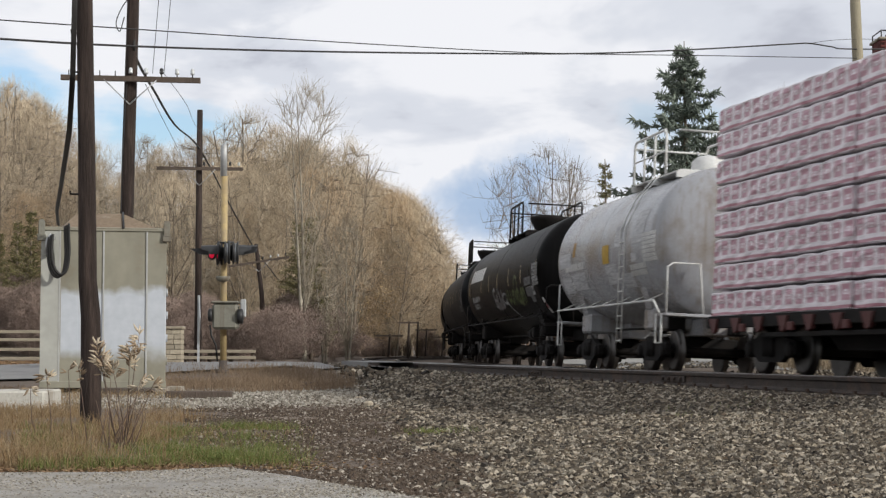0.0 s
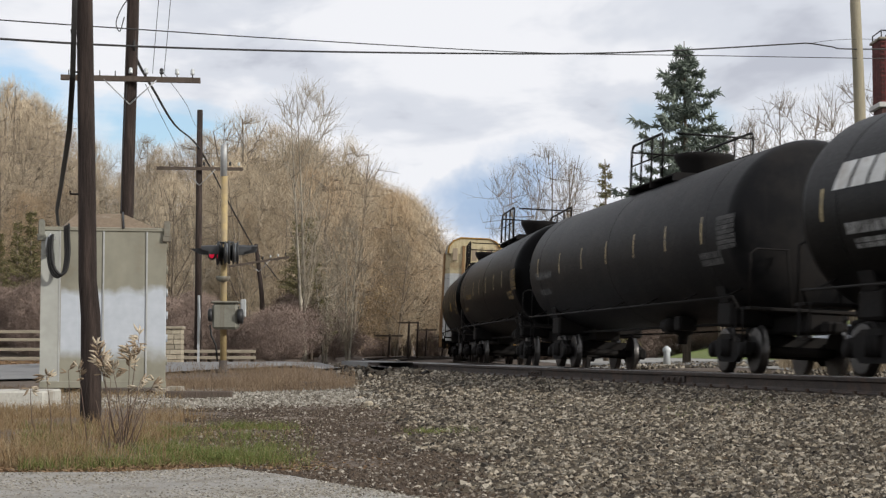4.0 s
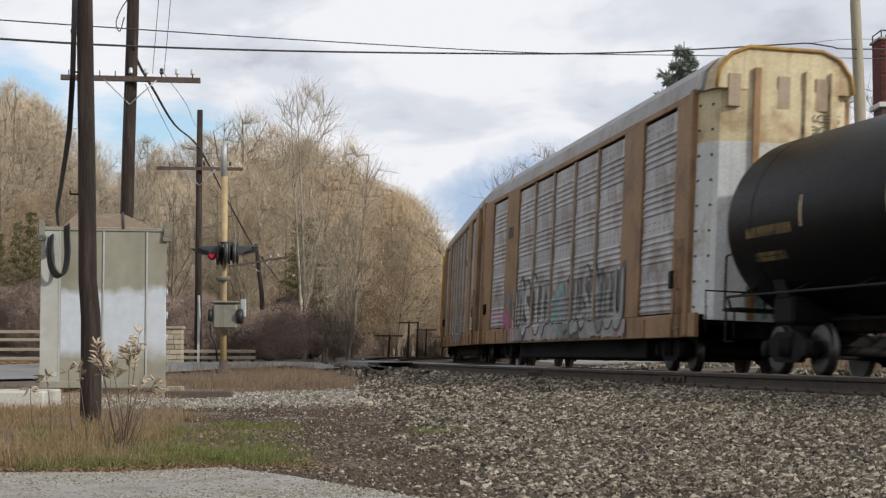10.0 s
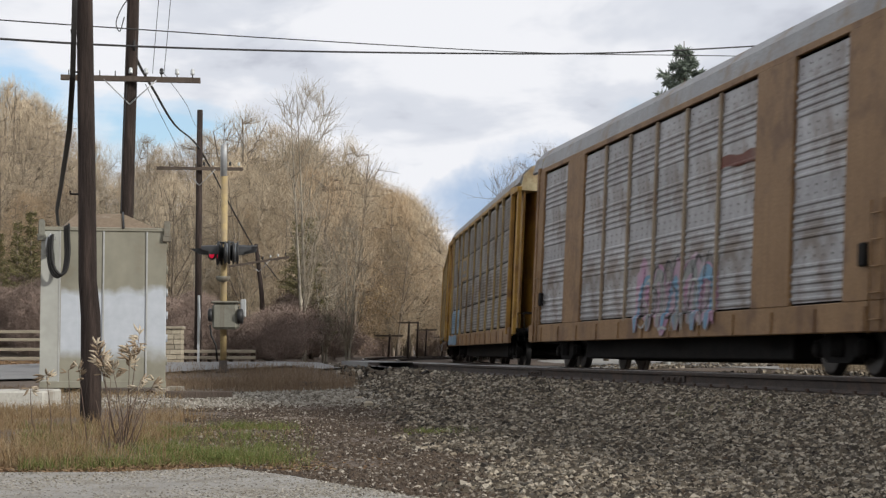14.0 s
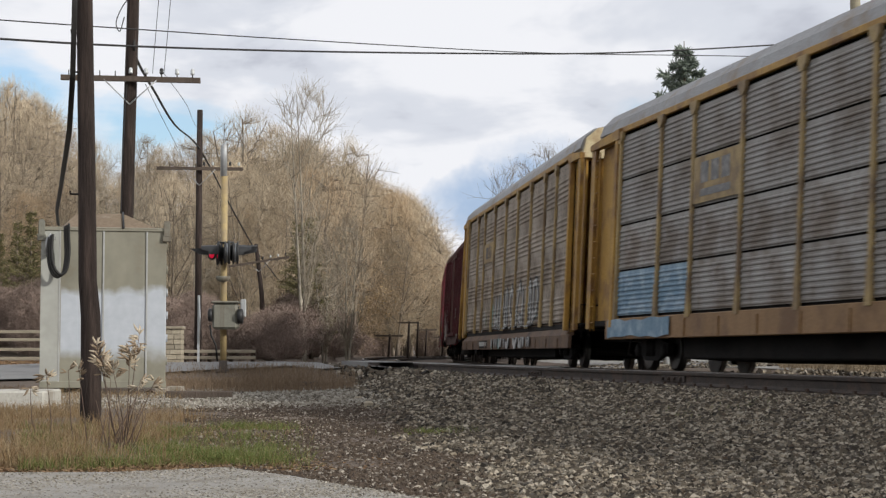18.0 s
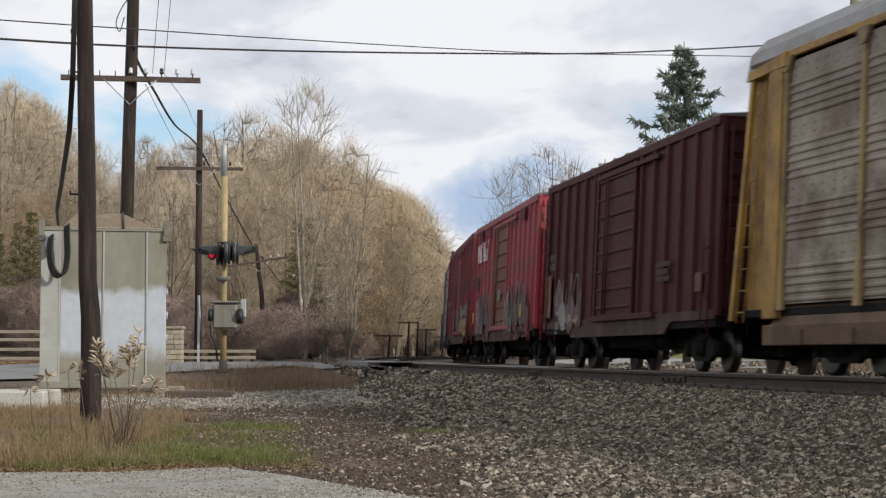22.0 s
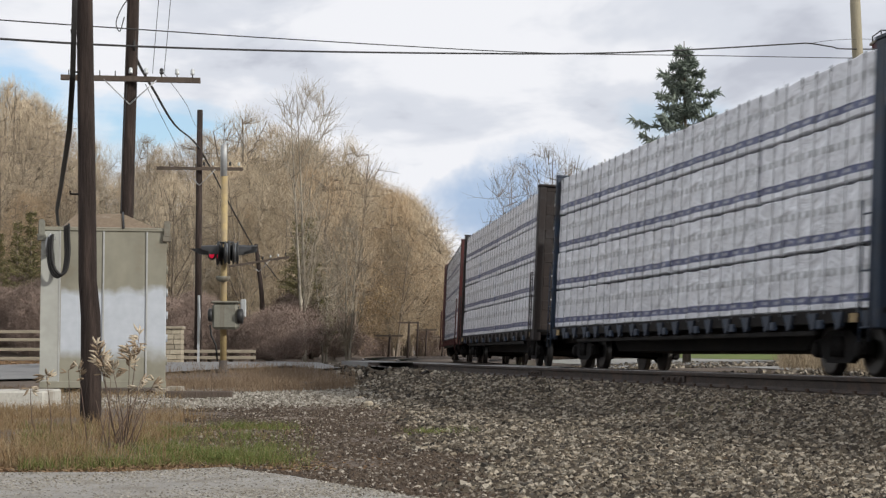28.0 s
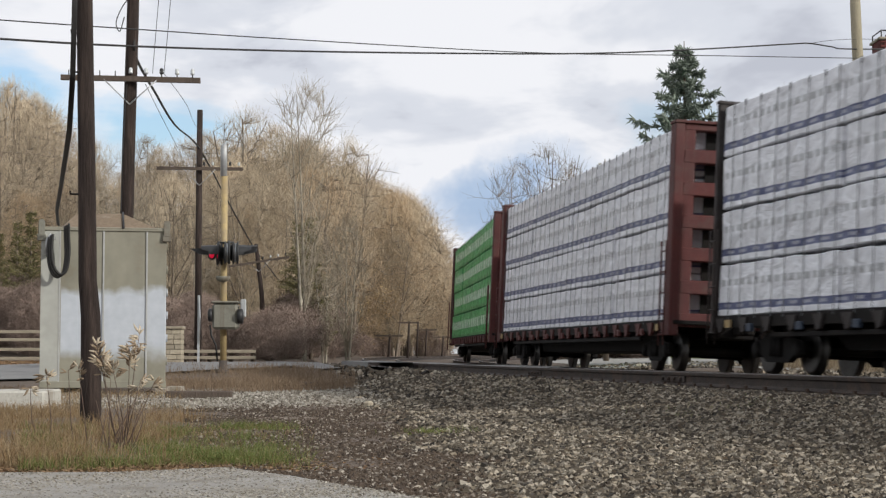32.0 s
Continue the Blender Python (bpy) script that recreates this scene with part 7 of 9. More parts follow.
def wire(name, label, pts, r, sag=()):
    """A hanging wire as one smooth tube."""
    P = [Vector(p) for p in pts]
    out = []
    for k in range(len(P) - 1):
        p0, p1, p2, p3 = P[max(k - 1, 0)], P[k], P[k + 1], P[min(k + 2, len(P) - 1)]
        for j in range(8):
            t = j / 8
            out.append(0.5 * ((2 * p1) + (p2 - p0) * t + (2 * p0 - 5 * p1 + 4 * p2 - p3) * t * t + (3 * p1 - p0 - 3 * p2 + p3) * t ** 3))
    out.append(P[-1])
    return tagged(part(name, Mesh().tube(out, r, 6), M_CABLE), label, "wire", group="overhead wires")


wire("overhead_wire", "thin black wire across the sky", [(-7.91, 22.0, 4.86), (-6.76, 26.0, 5.48), (-5.13, 29.0, 5.9), (-3.11, 33.0, 6.48), (1.96, 38.0, 7.09), (6.48, 42.0, 7.72), (10.77, 44.8, 8.14), (14.26, 47.0, 8.48)], 0.011)
wire("overhead_cable", "thick black cable hung across the sky", [(-7.91, 22.0, 4.61), (-6.76, 26.0, 5.19), (-5.13, 29.0, 5.61), (-2.07, 34.0, 6.4), (2.79, 39.0, 7.24), (5.93, 42.0, 7.86), (8.98, 44.0, 8.37), (9.51, 44.3, 8.44), (10.14, 44.6, 8.41), (10.75, 44.8, 8.38), (14.26, 47.0, 8.79)], 0.019)
wire("messenger_wire", "thin black wire beside the pale pole", [(9.51, 44.3, 8.44), (10.75, 44.8, 8.64), (14.27, 47.0, 9.01)], 0.006)
wire("line_cable", "black cable slung down between the poles", [(-6.5, 35.9, 7.0), (-6.55, 36.5, 6.68), (-7.07, 42.0, 6.79), (-7.83, 50.0, 7.06), (-8.53, 59.8, 7.57), (-8.86, 70.0, 6.75), (-9.09, 78.0, 6.06), (-9.43, 86.9, 5.56), (-9.33, 100.0, 4.36), (-9.21, 115.0, 2.88)], 0.03)
wire("line_wire", "thin wire running down between the poles", [(-5.89, 36.0, 6.3), (-7.06, 47.0, 7.24), (-8.42, 59.0, 8.1), (-7.2, 60.0, 6.88)], 0.007)
wire("line_wire", "thin wire running down between the poles", [(-6.27, 36.0, 6.06), (-7.67, 47.0, 6.77), (-9.07, 59.0, 7.32)], 0.007)
wire("line_wire", "thin wire rising to the crossarm", [(-6.09, 35.8, 6.27), (-5.56, 33.0, 6.58), (-4.98, 30.0, 7.02)], 0.006)
wire("line_wire", "thin wire rising to the crossarm", [(-5.85, 35.8, 6.27), (-5.33, 33.0, 6.58), (-4.77, 30.0, 7.02)], 0.006)
wire("jumper_loop", "looped jumper wire on the pole top", [(-6.6, 35.6, 7.78), (-6.72, 35.6, 7.6), (-6.83, 35.6, 7.3), (-6.75, 35.6, 7.12), (-6.66, 35.6, 7.42)], 0.012)
wire("ground_wire", "pale ground wire down the pole", [(-6.61, 35.7, 6.01), (-6.64, 35.7, 5.42), (-6.69, 35.7, 4.23), (-6.7, 35.7, 3.31)], 0.010)


# ---- level-crossing signal ----
def make_signal():
    x0, y0, z0 = (-4.78, 37.5, 0.23)
    zg = gz(x0, y0)
    s = thing("crossing_signal", "tan crossing signal mast with black-hooded red lights and a casing", "signal", pose(x0, y0, zg))

    def L(px):
        return (px[0] - x0, px[1] - y0, px[2] - zg)
    part("mast", Mesh().tube([(0, 0, 0), (0, 0, L((-4.81, 37.5, 4.27))[2])], 0.072, 16), M_MASTY, s)
    part("mast_top", Mesh().tube([L((-4.8, 37.5, 4.27)), L((-4.8, 37.5, 4.9)), L((-4.8, 37.5, 4.97))], [0.074, 0.074, 0.05], 16), M_ALU, s, "silver mast top")
    part("mast_base", Mesh().lathe([(0, 0.16), (0.05, 0.16), (0.08, 0.10), (0.28, 0.085)], ((0, 0, 0), (0, 0, 1)), 16), M_TIE, s, "rusted mast foot")
    zl = L((-9.67, 37.5, 2.6))[2]
    part("lamp_arm", Mesh().tube([L((-5.13, 37.5, 2.73)), L((-4.06, 37.5, 2.73))], 0.03, 8), M_HOOD, s)
    for k, (px, dr) in enumerate((((-4.86, 37.3, 2.58), (-1, -0.15, 0)), ((-4.55, 37.2, 2.57), (1, 0.2, 0)), ((-4.72, 37.8, 2.63), (1, 0.25, 0)))):
        c = Vector(L(px))
        dv = Vector(dr).normalized()
        lamp = part("lamp_unit", Mesh().lathe([(-0.16, 0.10), (-0.02, 0.17), (0.0, 0.25), (0.02, 0.25), (0.025, 0.16), (0.03, 0.15)], (c, c + dv), 24), M_HOOD, s, "black signal lamp")
        part("lens", Mesh().lathe([(0.03, 0.15), (0.05, 0.10), (0.06, 0.02)], (c, c + dv), 20), M_LENS, lamp, "red lens")
        hd = Mesh()
        n = 10
        vs, fs = [], []
        u = Vector((0, 0, 1))
        w = dv.cross(u)
        for i in range(n + 1):
            a = math.radians(-15 + 210 * i / n)
            for h, rr in ((0.0, 0.17), (0.36 if 0.15 < i / n < 0.85 else 0.2, 0.155)):
                vs.append(c + dv * (0.03 + h) + (w * math.cos(a) + u * math.sin(a)) * rr)
        fs = [(2 * i, 2 * i + 1, 2 * i + 3, 2 * i + 2) for i in range(n)]
        part("hood", hd.add(vs, fs, True), M_HOOD, lamp, "black hood")
    for c in (Vector(L((-4.66, 37.1, 2.57))), Vector(L((-4.48, 37.1, 2.57))), Vector(L((-4.87, 37.45, 2.56)))):
        part("lamp_drum", Mesh().lathe([(-0.075, 0.14), (-0.06, 0.24), (-0.03, 0.25), (-0.02, 0.20), (0.02, 0.20), (0.03, 0.25), (0.06, 0.24), (0.07, 0.12)], (c, c + Vector((1, 0.12, 0))), 24), M_HOOD, s, "black lamp drum")
        part("lamp_plate", Mesh().lathe([(-0.02, 0.205), (0.02, 0.205)], (c, c + Vector((1, 0.12, 0))), 24), M_ALU, s, "dull grey plate between the drums")
    # second pair, facing the camera's side, glimpsed red
    c = Vector(L((-5.0, 37.2, 2.52)))
    lamp = part("lamp_unit", Mesh().lathe([(-0.14, 0.05), (-0.02, 0.09), (0.0, 0.10), (0.02, 0.10)], (c, c + Vector((-0.35, -1, 0))), 20), M_HOOD, s)
    part("lens", Mesh().lathe([(0.02, 0.065), (0.035, 0.04), (0.04, 0.01)], (c, c + Vector((-0.35, -1, 0))), 20), M_LENS, lamp, "glowing red lens")
    part("lamp_bracket", Mesh().tube([L((-4.91, 37.4, 2.81)), L((-4.58, 37.4, 2.81))], 0.022, 8), M_HOOD, s)
    # long pointed visor
    v = [L(q) for q in ((-5.47, 37.3, 2.66), (-5.3, 37.3, 2.55), (-5.03, 37.3, 2.53), (-4.98, 37.3, 2.73), (-5.23, 37.3, 2.68))]
    part("visor", Mesh().add([(a, b - 0.09, c) for a, b, c in v] + [(a, b + 0.09, c) for a, b, c in v], [(0, 1, 2, 3, 4), (9, 8, 7, 6, 5)] + [(k, (k + 1) % 5, (k + 1) % 5 + 5, k + 5) for k in range(5)]), M_HOOD, s, "black visor")
    v = [L(q) for q in ((-4.41, 37.3, 2.7), (-4.04, 37.3, 2.68), (-4.06, 37.3, 2.6), (-4.37, 37.3, 2.53))]
    part("visor", Mesh().add([(a, b - 0.09, c) for a, b, c in v] + [(a, b + 0.09, c) for a, b, c in v], [(0, 1, 2, 3), (7, 6, 5, 4)] + [(k, (k + 1) % 4, (k + 1) % 4 + 4, k + 4) for k in range(4)]), M_HOOD, s, "black visor")
    part("bell", Mesh().lathe([(0, 0.02), (0.03, 0.12), (0.12, 0.16), (0.13, 0.15)], (L((-4.77, 37.3, 1.94)), L((-4.77, 37.3, 2.18))), 16), M_BOXGREY, s)
    # casing
    a, b = L((-4.98, 37.2, 1.48)), L((-4.43, 37.2, 0.92))
    body = part("casing", Mesh().box(a[0], b[0], -0.38, 0.05, b[2], a[2], 0.05), M_BOXGREY, s, "grey-green steel casing")
    part("casing_lid", Mesh().box(a[0] - 0.02, b[0] + 0.02, -0.42, 0.09, a[2], a[2] + 0.05, 0.02), M_BOXGREY, body)
    part("side_gear", Mesh().lathe([(0, 0.16), (0.1, 0.16), (0.12, 0.08)], (L((-4.43, 37.2, 1.2)), L((-4.2, 37.2, 1.2))), 16), M_HOOD, s)
    part("side_gear", Mesh().lathe([(0, 0.14), (0.08, 0.14), (0.1, 0.06)], (L((-4.98, 37.2, 1.23)), L((-5.18, 37.2, 1.23))), 16), M_HOOD, s)
    part("counterweight", Mesh().box(L((-4.38, 37.2, 8.11))[0], L((-4.26, 37.2, 8.11))[0], -0.3, -0.2, L((-9.57, 37.2, 1.18))[2], L((-9.58, 37.2, 1.57))[2], 0.02), M_ALU, s, "pale weight plate")
    part("conduit", Mesh().tube([L((-5.03, 37.2, 1.02)), L((-5.0, 37.2, 0.78)), L((-4.9, 37.2, 0.57)), L((-4.88, 37.3, 0.23))], 0.022, 6), M_CABLE, s)
    return s


make_signal()

# road sign seen on its edge
sx, sy_, sz_ = (-6.81, 48.0, 0.18)
sg = thing("road_sign", "grey road sign seen edge-on on a steel post", "sign", pose(sx, sy_, gz(sx, sy_)))
part("post", Mesh().box(-0.03, 0.03, -0.03, 0.03, 0, 1.9), M_ALU, sg)
part("sign_plate", Mesh().extrude([(0, 1.85), (-0.40, 1.25), (0, 0.55), (0.40, 1.25)], "x", -0.012, 0.012), M_ALU, sg, "bare grey sign plate", m=pose(0.02, -0.04, 0, 0, 0, 12))


# ---- fence, stone pillar and low wall by the road ----
def make_fence():
    f = thing("rail_fence", "weathered pale wooden rail fence with four rails", "fence", pose(-12, 50, 0))
    n = 6
    for k in range(n):
        x = -9.0 + 1.9 * k
        z = gz(-12 + x, 50)
        part("post", Mesh().box(x - 0.07, x + 0.07, -0.03, 0.11, z - 0.1, (-12.86, 50.0, 1.1)[2], 0.012), M_FENCE, f)
    for z in (1.025, 0.795, 0.516, 0.254):
        part("rail", Mesh().box(-9.2, 0.75, -0.07, -0.03, z - 0.045, z + 0.045, 0.008), M_FENCE, f)


make_fence()
pl = thing("stone_pillar", "square pillar of cream stone blocks with a flat cap", "pillar", pose((-7.8, 50.0, 0.22)[0], 50, 0))
rng = random.Random(5)
zb, zt = gz(-7.8, 50) - 0.05, (-12.86, 50.0, 1.18)[2]
part("core", Mesh().box(-0.23, 0.23, -0.21, 0.21, zb, zt - 0.08), M_CONC, pl)
nrow = 7
for r in range(nrow):
    z0, z1 = zb + (zt - 0.08 - zb) * r / nrow, zb + (zt - 0.08 - zb) * (r + 1) / nrow
    cut = rng.uniform(-0.1, 0.12)
    for a, b in ((-0.25, cut - 0.008), (cut + 0.008, 0.25)):
        part("stone", Mesh().box(a, b, -0.25 + rng.uniform(-0.01, 0.01), 0.25, z0 + 0.006, z1 - 0.006, 0.012), M_STONE, pl)
part("cap", Mesh().box(-0.29, 0.29, -0.29, 0.29, zt - 0.08, zt, 0.015), M_STONE, pl)
wl = thing("low_rail_fence", "low barrier of two weathered pale timber rails beside the road", "fence", pose(-6.75, 52, 0))
for z in (0.27, 0.46):
    part("rail", Mesh().box(-1.12, 1.1, -0.06, 0.05, z - 0.05, z + 0.05, 0.012), M_FENCE, wl)
for x in (-1.0, -0.3, 0.35, 1.0):
    part("post", Mesh().box(x - 0.06, x + 0.06, 0.05, 0.16, gz(-6.75 + x, 52) - 0.05, 0.50, 0.012), M_POLEGREY, wl)

# timbers and stones lying about
for k, (px, L_, a) in enumerate((((-3.39, 24.0, -0.16), 0.46, 4), ((-4.9, 26.3, -0.24), 0.5, -3), ((-2.35, 30.0, -0.16), 0.22, 6))):
    z = gz(px[0], px[1])
    tagged(part("timber_baulk", Mesh().box(-L_, L_, -0.09, 0.09, -0.02, 0.11, 0.015), M_POLEGREY if k != 1 else M_TIE, m=pose(px[0], px[1], z, 0, 0, a)), "weathered timber baulk lying on the gravel", "timber", group="timbers on the ground")
lm = Mesh().lathe([(0.0, 0.035), (0.02, 0.052), (0.06, 0.056), (0.085, 0.03)], ((0, 0, 0), (0, 0, 1)), 7, False)
px = (-0.84, 19.5, -0.07)
tagged(part("stone_block", lm, M_STONE, m=pose(px[0], px[1], gz(px[0], px[1]) - 0.01, 0, 0, 20)), "pale cream stone lying on the ballast", "stone")


# ---- beyond the tracks: house chimney, parked car, kerb post ----
def make_house():
    x0, d = (15.74, 62.0, 13.25)[0], 62
    h = thing("house", "white-sided house with a dark red brick chimney and shingle roof", "house", pose(x0, d, 0))
    zr, zc = (-16.07, 62.0, 9.5)[2], (-16.11, 62.0, 11.7)[2]
    zg = gz(x0 + 3, d) - 0.2
    part("wall", Mesh().box(2.6, 11.0, 0.0, 8.0, zg, zr - 1.6), M_SIDING, h)
    part("gable", Mesh().extrude([(0.6, zr - 1.6), (8.0, zr - 1.6), (4.3, zr + 0.9)], "x", 2.6, 2.8), M_SIDING, h)
    part("roof", Mesh().extrude([(0.3, zr - 1.75), (4.3, zr + 0.95), (8.3, zr - 1.75), (8.3, zr - 1.55), (4.3, zr + 1.15), (0.3, zr - 1.55)], "x", 2.45, 11.2), M_SHINGLE, h)
    part("chimney_core", Mesh().box(0.02, 0.98, -0.68, 0.58, zg, zc - 0.02), M_MORTAR, h)
    part("link_wall", Mesh().box(0.98, 2.62, -0.3, 0.4, zg, zr - 1.2), M_SIDING, h)
    ch = h
    bd = {}
    rows = 30
    bh = (zc - (zr - 0.1)) / rows
    b1 = Mesh().box(-0.105, 0.105, -0.02, 0.05, 0.004, bh - 0.006, 0.004).data("brick", M_BRICK)
    for r in range(rows):
        for k in range(5):
            x = 0.105 + 0.22 * k - (0.11 if r % 2 else 0)
            if -0.01 < x - 0.1 and x < 0.95:
                part("brick", b1, None, ch, m=pose(x, -0.70, zr - 0.1 + r * bh))
        for k in range(5):
            y = -0.56 + 0.24 * k
            part("brick", b1, None, ch, m=pose(0.0, y, zr - 0.1 + r * bh, 0, 0, -90))
    part("chimney_cap", Mesh().box(-0.08, 1.08, -0.78, 0.66, zc - 0.02, zc + 0.06, 0.012), M_CONC, h)
    part("ledge", Mesh().box(-0.12, 1.1, -0.8, 0.7, zr - 0.28, zr - 0.1, 0.02), M_SIDING, h, "pale ledge under the chimney")
    fr = Mesh()
    for a, b in (((0.02, -0.7), (0.98, -0.7)), ((0.02, -0.7), (0.02, 0.55))):
        for z in (zc + 0.30,):
            fr.tube([(a[0], a[1], z), (b[0], b[1], z)], 0.025, 6)
    for x, y in ((0.02, -0.7), (0.5, -0.7), (0.98, -0.7), (0.02, 0.55)):
        fr.tube([(x, y, zc), (x, y, zc + 0.32)], 0.025, 6)
    part("cap_frame", fr, M_HOOD, h, "black iron cap frame")
    part("flue", Mesh().lathe([(0, 0.14), (0.24, 0.13), (0.25, 0.10)], ((0.45, -0.1, zc), (0.45, -0.1, zc + 1)), 14), M_BRICK, h)
    wn = part("window", Mesh().box(4.2, 5.2, -0.06, 0.04, zr - 3.6, zr - 2.2), M_SIDING, h)
    part("pane", Mesh().box(4.28, 5.12, -0.075, -0.06, zr - 3.5, zr - 2.3), mat("dark_pane", (0.03, 0.035, 0.04), rough=0.08, bump=0.0), wn, "dark glass")


make_house()

M_CARPAINT = mat("silver_car_paint", (0.42, 0.44, 0.47), (0.38, 0.40, 0.43), rough=0.3, metal=0.3, bump=0.0)
M_GLASS = mat("car_glass", (0.02, 0.024, 0.028), (0.02, 0.02, 0.024), rough=0.06, bump=0.0)
M_TYRE = mat("tyre_rubber", (0.02, 0.02, 0.02), (0.03, 0.03, 0.03), rough=0.85)


def make_parked_car():
    x0, y0, _ = (14.5, 64.0, 0.52)
    c = thing("parked_car", "silver parked car on the lawn behind tall dry grass", "car", pose(x0 + 0.6, y0, gz(x0 + 0.6, y0), 0, 0, 8))
    side = [(-2.2, 0.35), (-2.25, 0.70), (-2.05, 0.88), (-1.15, 0.98), (-0.45, 1.42), (0.9, 1.46), (1.75, 1.05), (2.15, 0.98), (2.22, 0.5), (2.1, 0.32)]
    bm = bmesh.new()
    L_ = [bm.verts.new((x, -0.86, z)) for x, z in side]
    R_ = [bm.verts.new((x, 0.86, z)) for x, z in side]
    bm.faces.new(L_)
    bm.faces.new(R_[::-1])
    for k in range(len(side)):
        bm.faces.new((L_[k], R_[k], R_[(k + 1) % len(side)], L_[(k + 1) % len(side)]))
    bmesh.ops.recalc_face_normals(bm, faces=bm.faces[:])
    bmesh.ops.bevel(bm, geom=bm.edges[:], offset=0.07, segments=2, affect="EDGES")
    bm.verts.index_update()
    sh = Mesh().add([v.co for v in bm.verts], [[v.index for v in f.verts] for f in bm.faces], True)
    bm.free()
    part("body", sh, M_CARPAINT, c)
    for sy in (-1, 1):
        part("side_window", Mesh().extrude([(-0.95, 1.02), (-0.42, 1.36), (0.2, 1.38), (0.2, 1.03)], "y", sy * 0.85, sy * 0.872), M_GLASS, c, "dark side glass")
        part("side_window", Mesh().extrude([(0.28, 1.03), (0.28, 1.38), (0.85, 1.39), (1.45, 1.06)], "y", sy * 0.85, sy * 0.872), M_GLASS, c, "dark side glass")
        for x in (-1.4, 1.35):
            w = part("wheel", Mesh().lathe([(-0.1, 0.33), (0.1, 0.33), (0.11, 0.24), (-0.11, 0.24)], ((x, sy * 0.80, 0.33), (x, sy * 1.8, 0.33)), 22), M_TYRE, c)
            part("rim", Mesh().lathe([(0.0, 0.22), (0.09, 0.22), (0.10, 0.08), (0.12, 0.03)], ((x, sy * 0.80, 0.33), (x, sy * 1.8, 0.33)), 16), M_ALU, w)
            part("wheel_arch", Mesh().lathe([(0.0, 0.40), (0.075, 0.40), (0.076, 0.34)], ((x, sy * 0.80, 0.36), (x, sy * 1.8, 0.36)), 20), M_HOOD, c)
        part("headlight", Mesh().box(-2.22, -1.98, sy * 0.62 - 0.16, sy * 0.62 + 0.16, 0.68, 0.80, 0.03), M_CERAMIC, c, "clear headlight")
    part("windscreen", Mesh().add([(-1.12, -0.72, 1.02), (-1.12, 0.72, 1.02), (-0.50, 0.62, 1.41), (-0.50, -0.62, 1.41)], [(0, 1, 2, 3)]), M_GLASS, c, "dark windscreen")
    part("grille", Mesh().box(-2.27, -2.2, -0.5, 0.5, 0.48, 0.62, 0.01), M_HOOD, c)


make_parked_car()
px = (7.53, 58.0, 0.13)
kp = thing("hydrant_post", "short pale concrete post at the kerb", "post", pose(px[0], px[1], gz(px[0], px[1])))
part("base", Mesh().box(-0.28, 0.28, -0.2, 0.2, 0, 0.12, 0.02), M_CONC, kp)
part("stem", Mesh().lathe([(0, 0.13), (0.4, 0.11), (0.45, 0.15), (0.55, 0.13), (0.62, 0.03)], ((0, 0, 0.12), (0, 0, 1)), 14), M_CERAMIC, kp)


# short line-side poles far along the tracks
for k, (base, top) in enumerate((((-6.62, 215.0, -0.39), (-6.63, 215.0, 2.78)), ((-4.57, 225.0, -0.43), (-4.58, 225.0, 4.51)), ((-3.31, 235.0, -0.46), (-3.32, 235.0, 4.85)), ((-2.21, 250.0, -0.52), (-2.21, 250.0, 4.64)))):
    pt = thing("telegraph_pole", "short dark line-side pole with a crossarm", "utility pole", pose(base[0], base[1], base[2] - 0.3), group="line-side poles")
    hgt = top[2] - base[2] + 0.3
    part("shaft", Mesh().tube([(0, 0, 0), (0.03 * k, 0, hgt)], [0.13, 0.09], 8), M_POLEGREY, pt)
    part("crossarm", Mesh().box(-1.1, 1.1, -0.06, 0.06, hgt - 0.65, hgt - 0.53), M_POLEGREY, pt)

sl = (-4.76, 19.5, -0.21)
hw = thing("concrete_slab", "low pale concrete slab beside the road", "slab", pose(sl[0], sl[1], sl[2], 0, 0, 4))
part("slab_body", Mesh().box(-2.2, 0.25, 0.0, 1.3, -0.1, 0.185, 0.02), mat("pale_slab_concrete", (0.52, 0.50, 0.44), (0.43, 0.41, 0.36), rough=0.9, scale=2.0, fine=30, bump=0.4, dirt=(0.28, 0.25, 0.2), dirt_amt=0.5, dirt_scale=2.0), hw)

# =====================================================================
# GROUND COVER
# =====================================================================
G = np.random.default_rng(11)


def rot_mats(n, tilt=math.pi):
    """Random turns, as n 3 x 3 matrices."""
    a, b, c = G.uniform(0, 2 * math.pi, n), G.uniform(-tilt, tilt, n), G.uniform(-tilt, tilt, n)
    ca, sa, cb, sb, cc, sc = np.cos(a), np.sin(a), np.cos(b), np.sin(b), np.cos(c), np.sin(c)
    z = np.zeros(n)
    o = np.ones(n)
    Rz = np.stack([ca, -sa, z, sa, ca, z, z, z, o], 1).reshape(-1, 3, 3)
    Rx = np.stack([o, z, z, z, cb, -sb, z, sb, cb], 1).reshape(-1, 3, 3)
    Ry = np.stack([cc, z, sc, z, o, z, -sc, z, cc], 1).reshape(-1, 3, 3)
    return Rz @ Rx @ Ry


CUBE_V = np.array([(x, y, z) for x in (-1, 1) for y in (-1, 1) for z in (-1, 1)], float)
CUBE_F = np.array([(0, 1, 3, 2), (4, 6, 7, 5), (0, 4, 5, 1), (2, 3, 7, 6), (0, 2, 6, 4), (1, 5, 7, 3)])


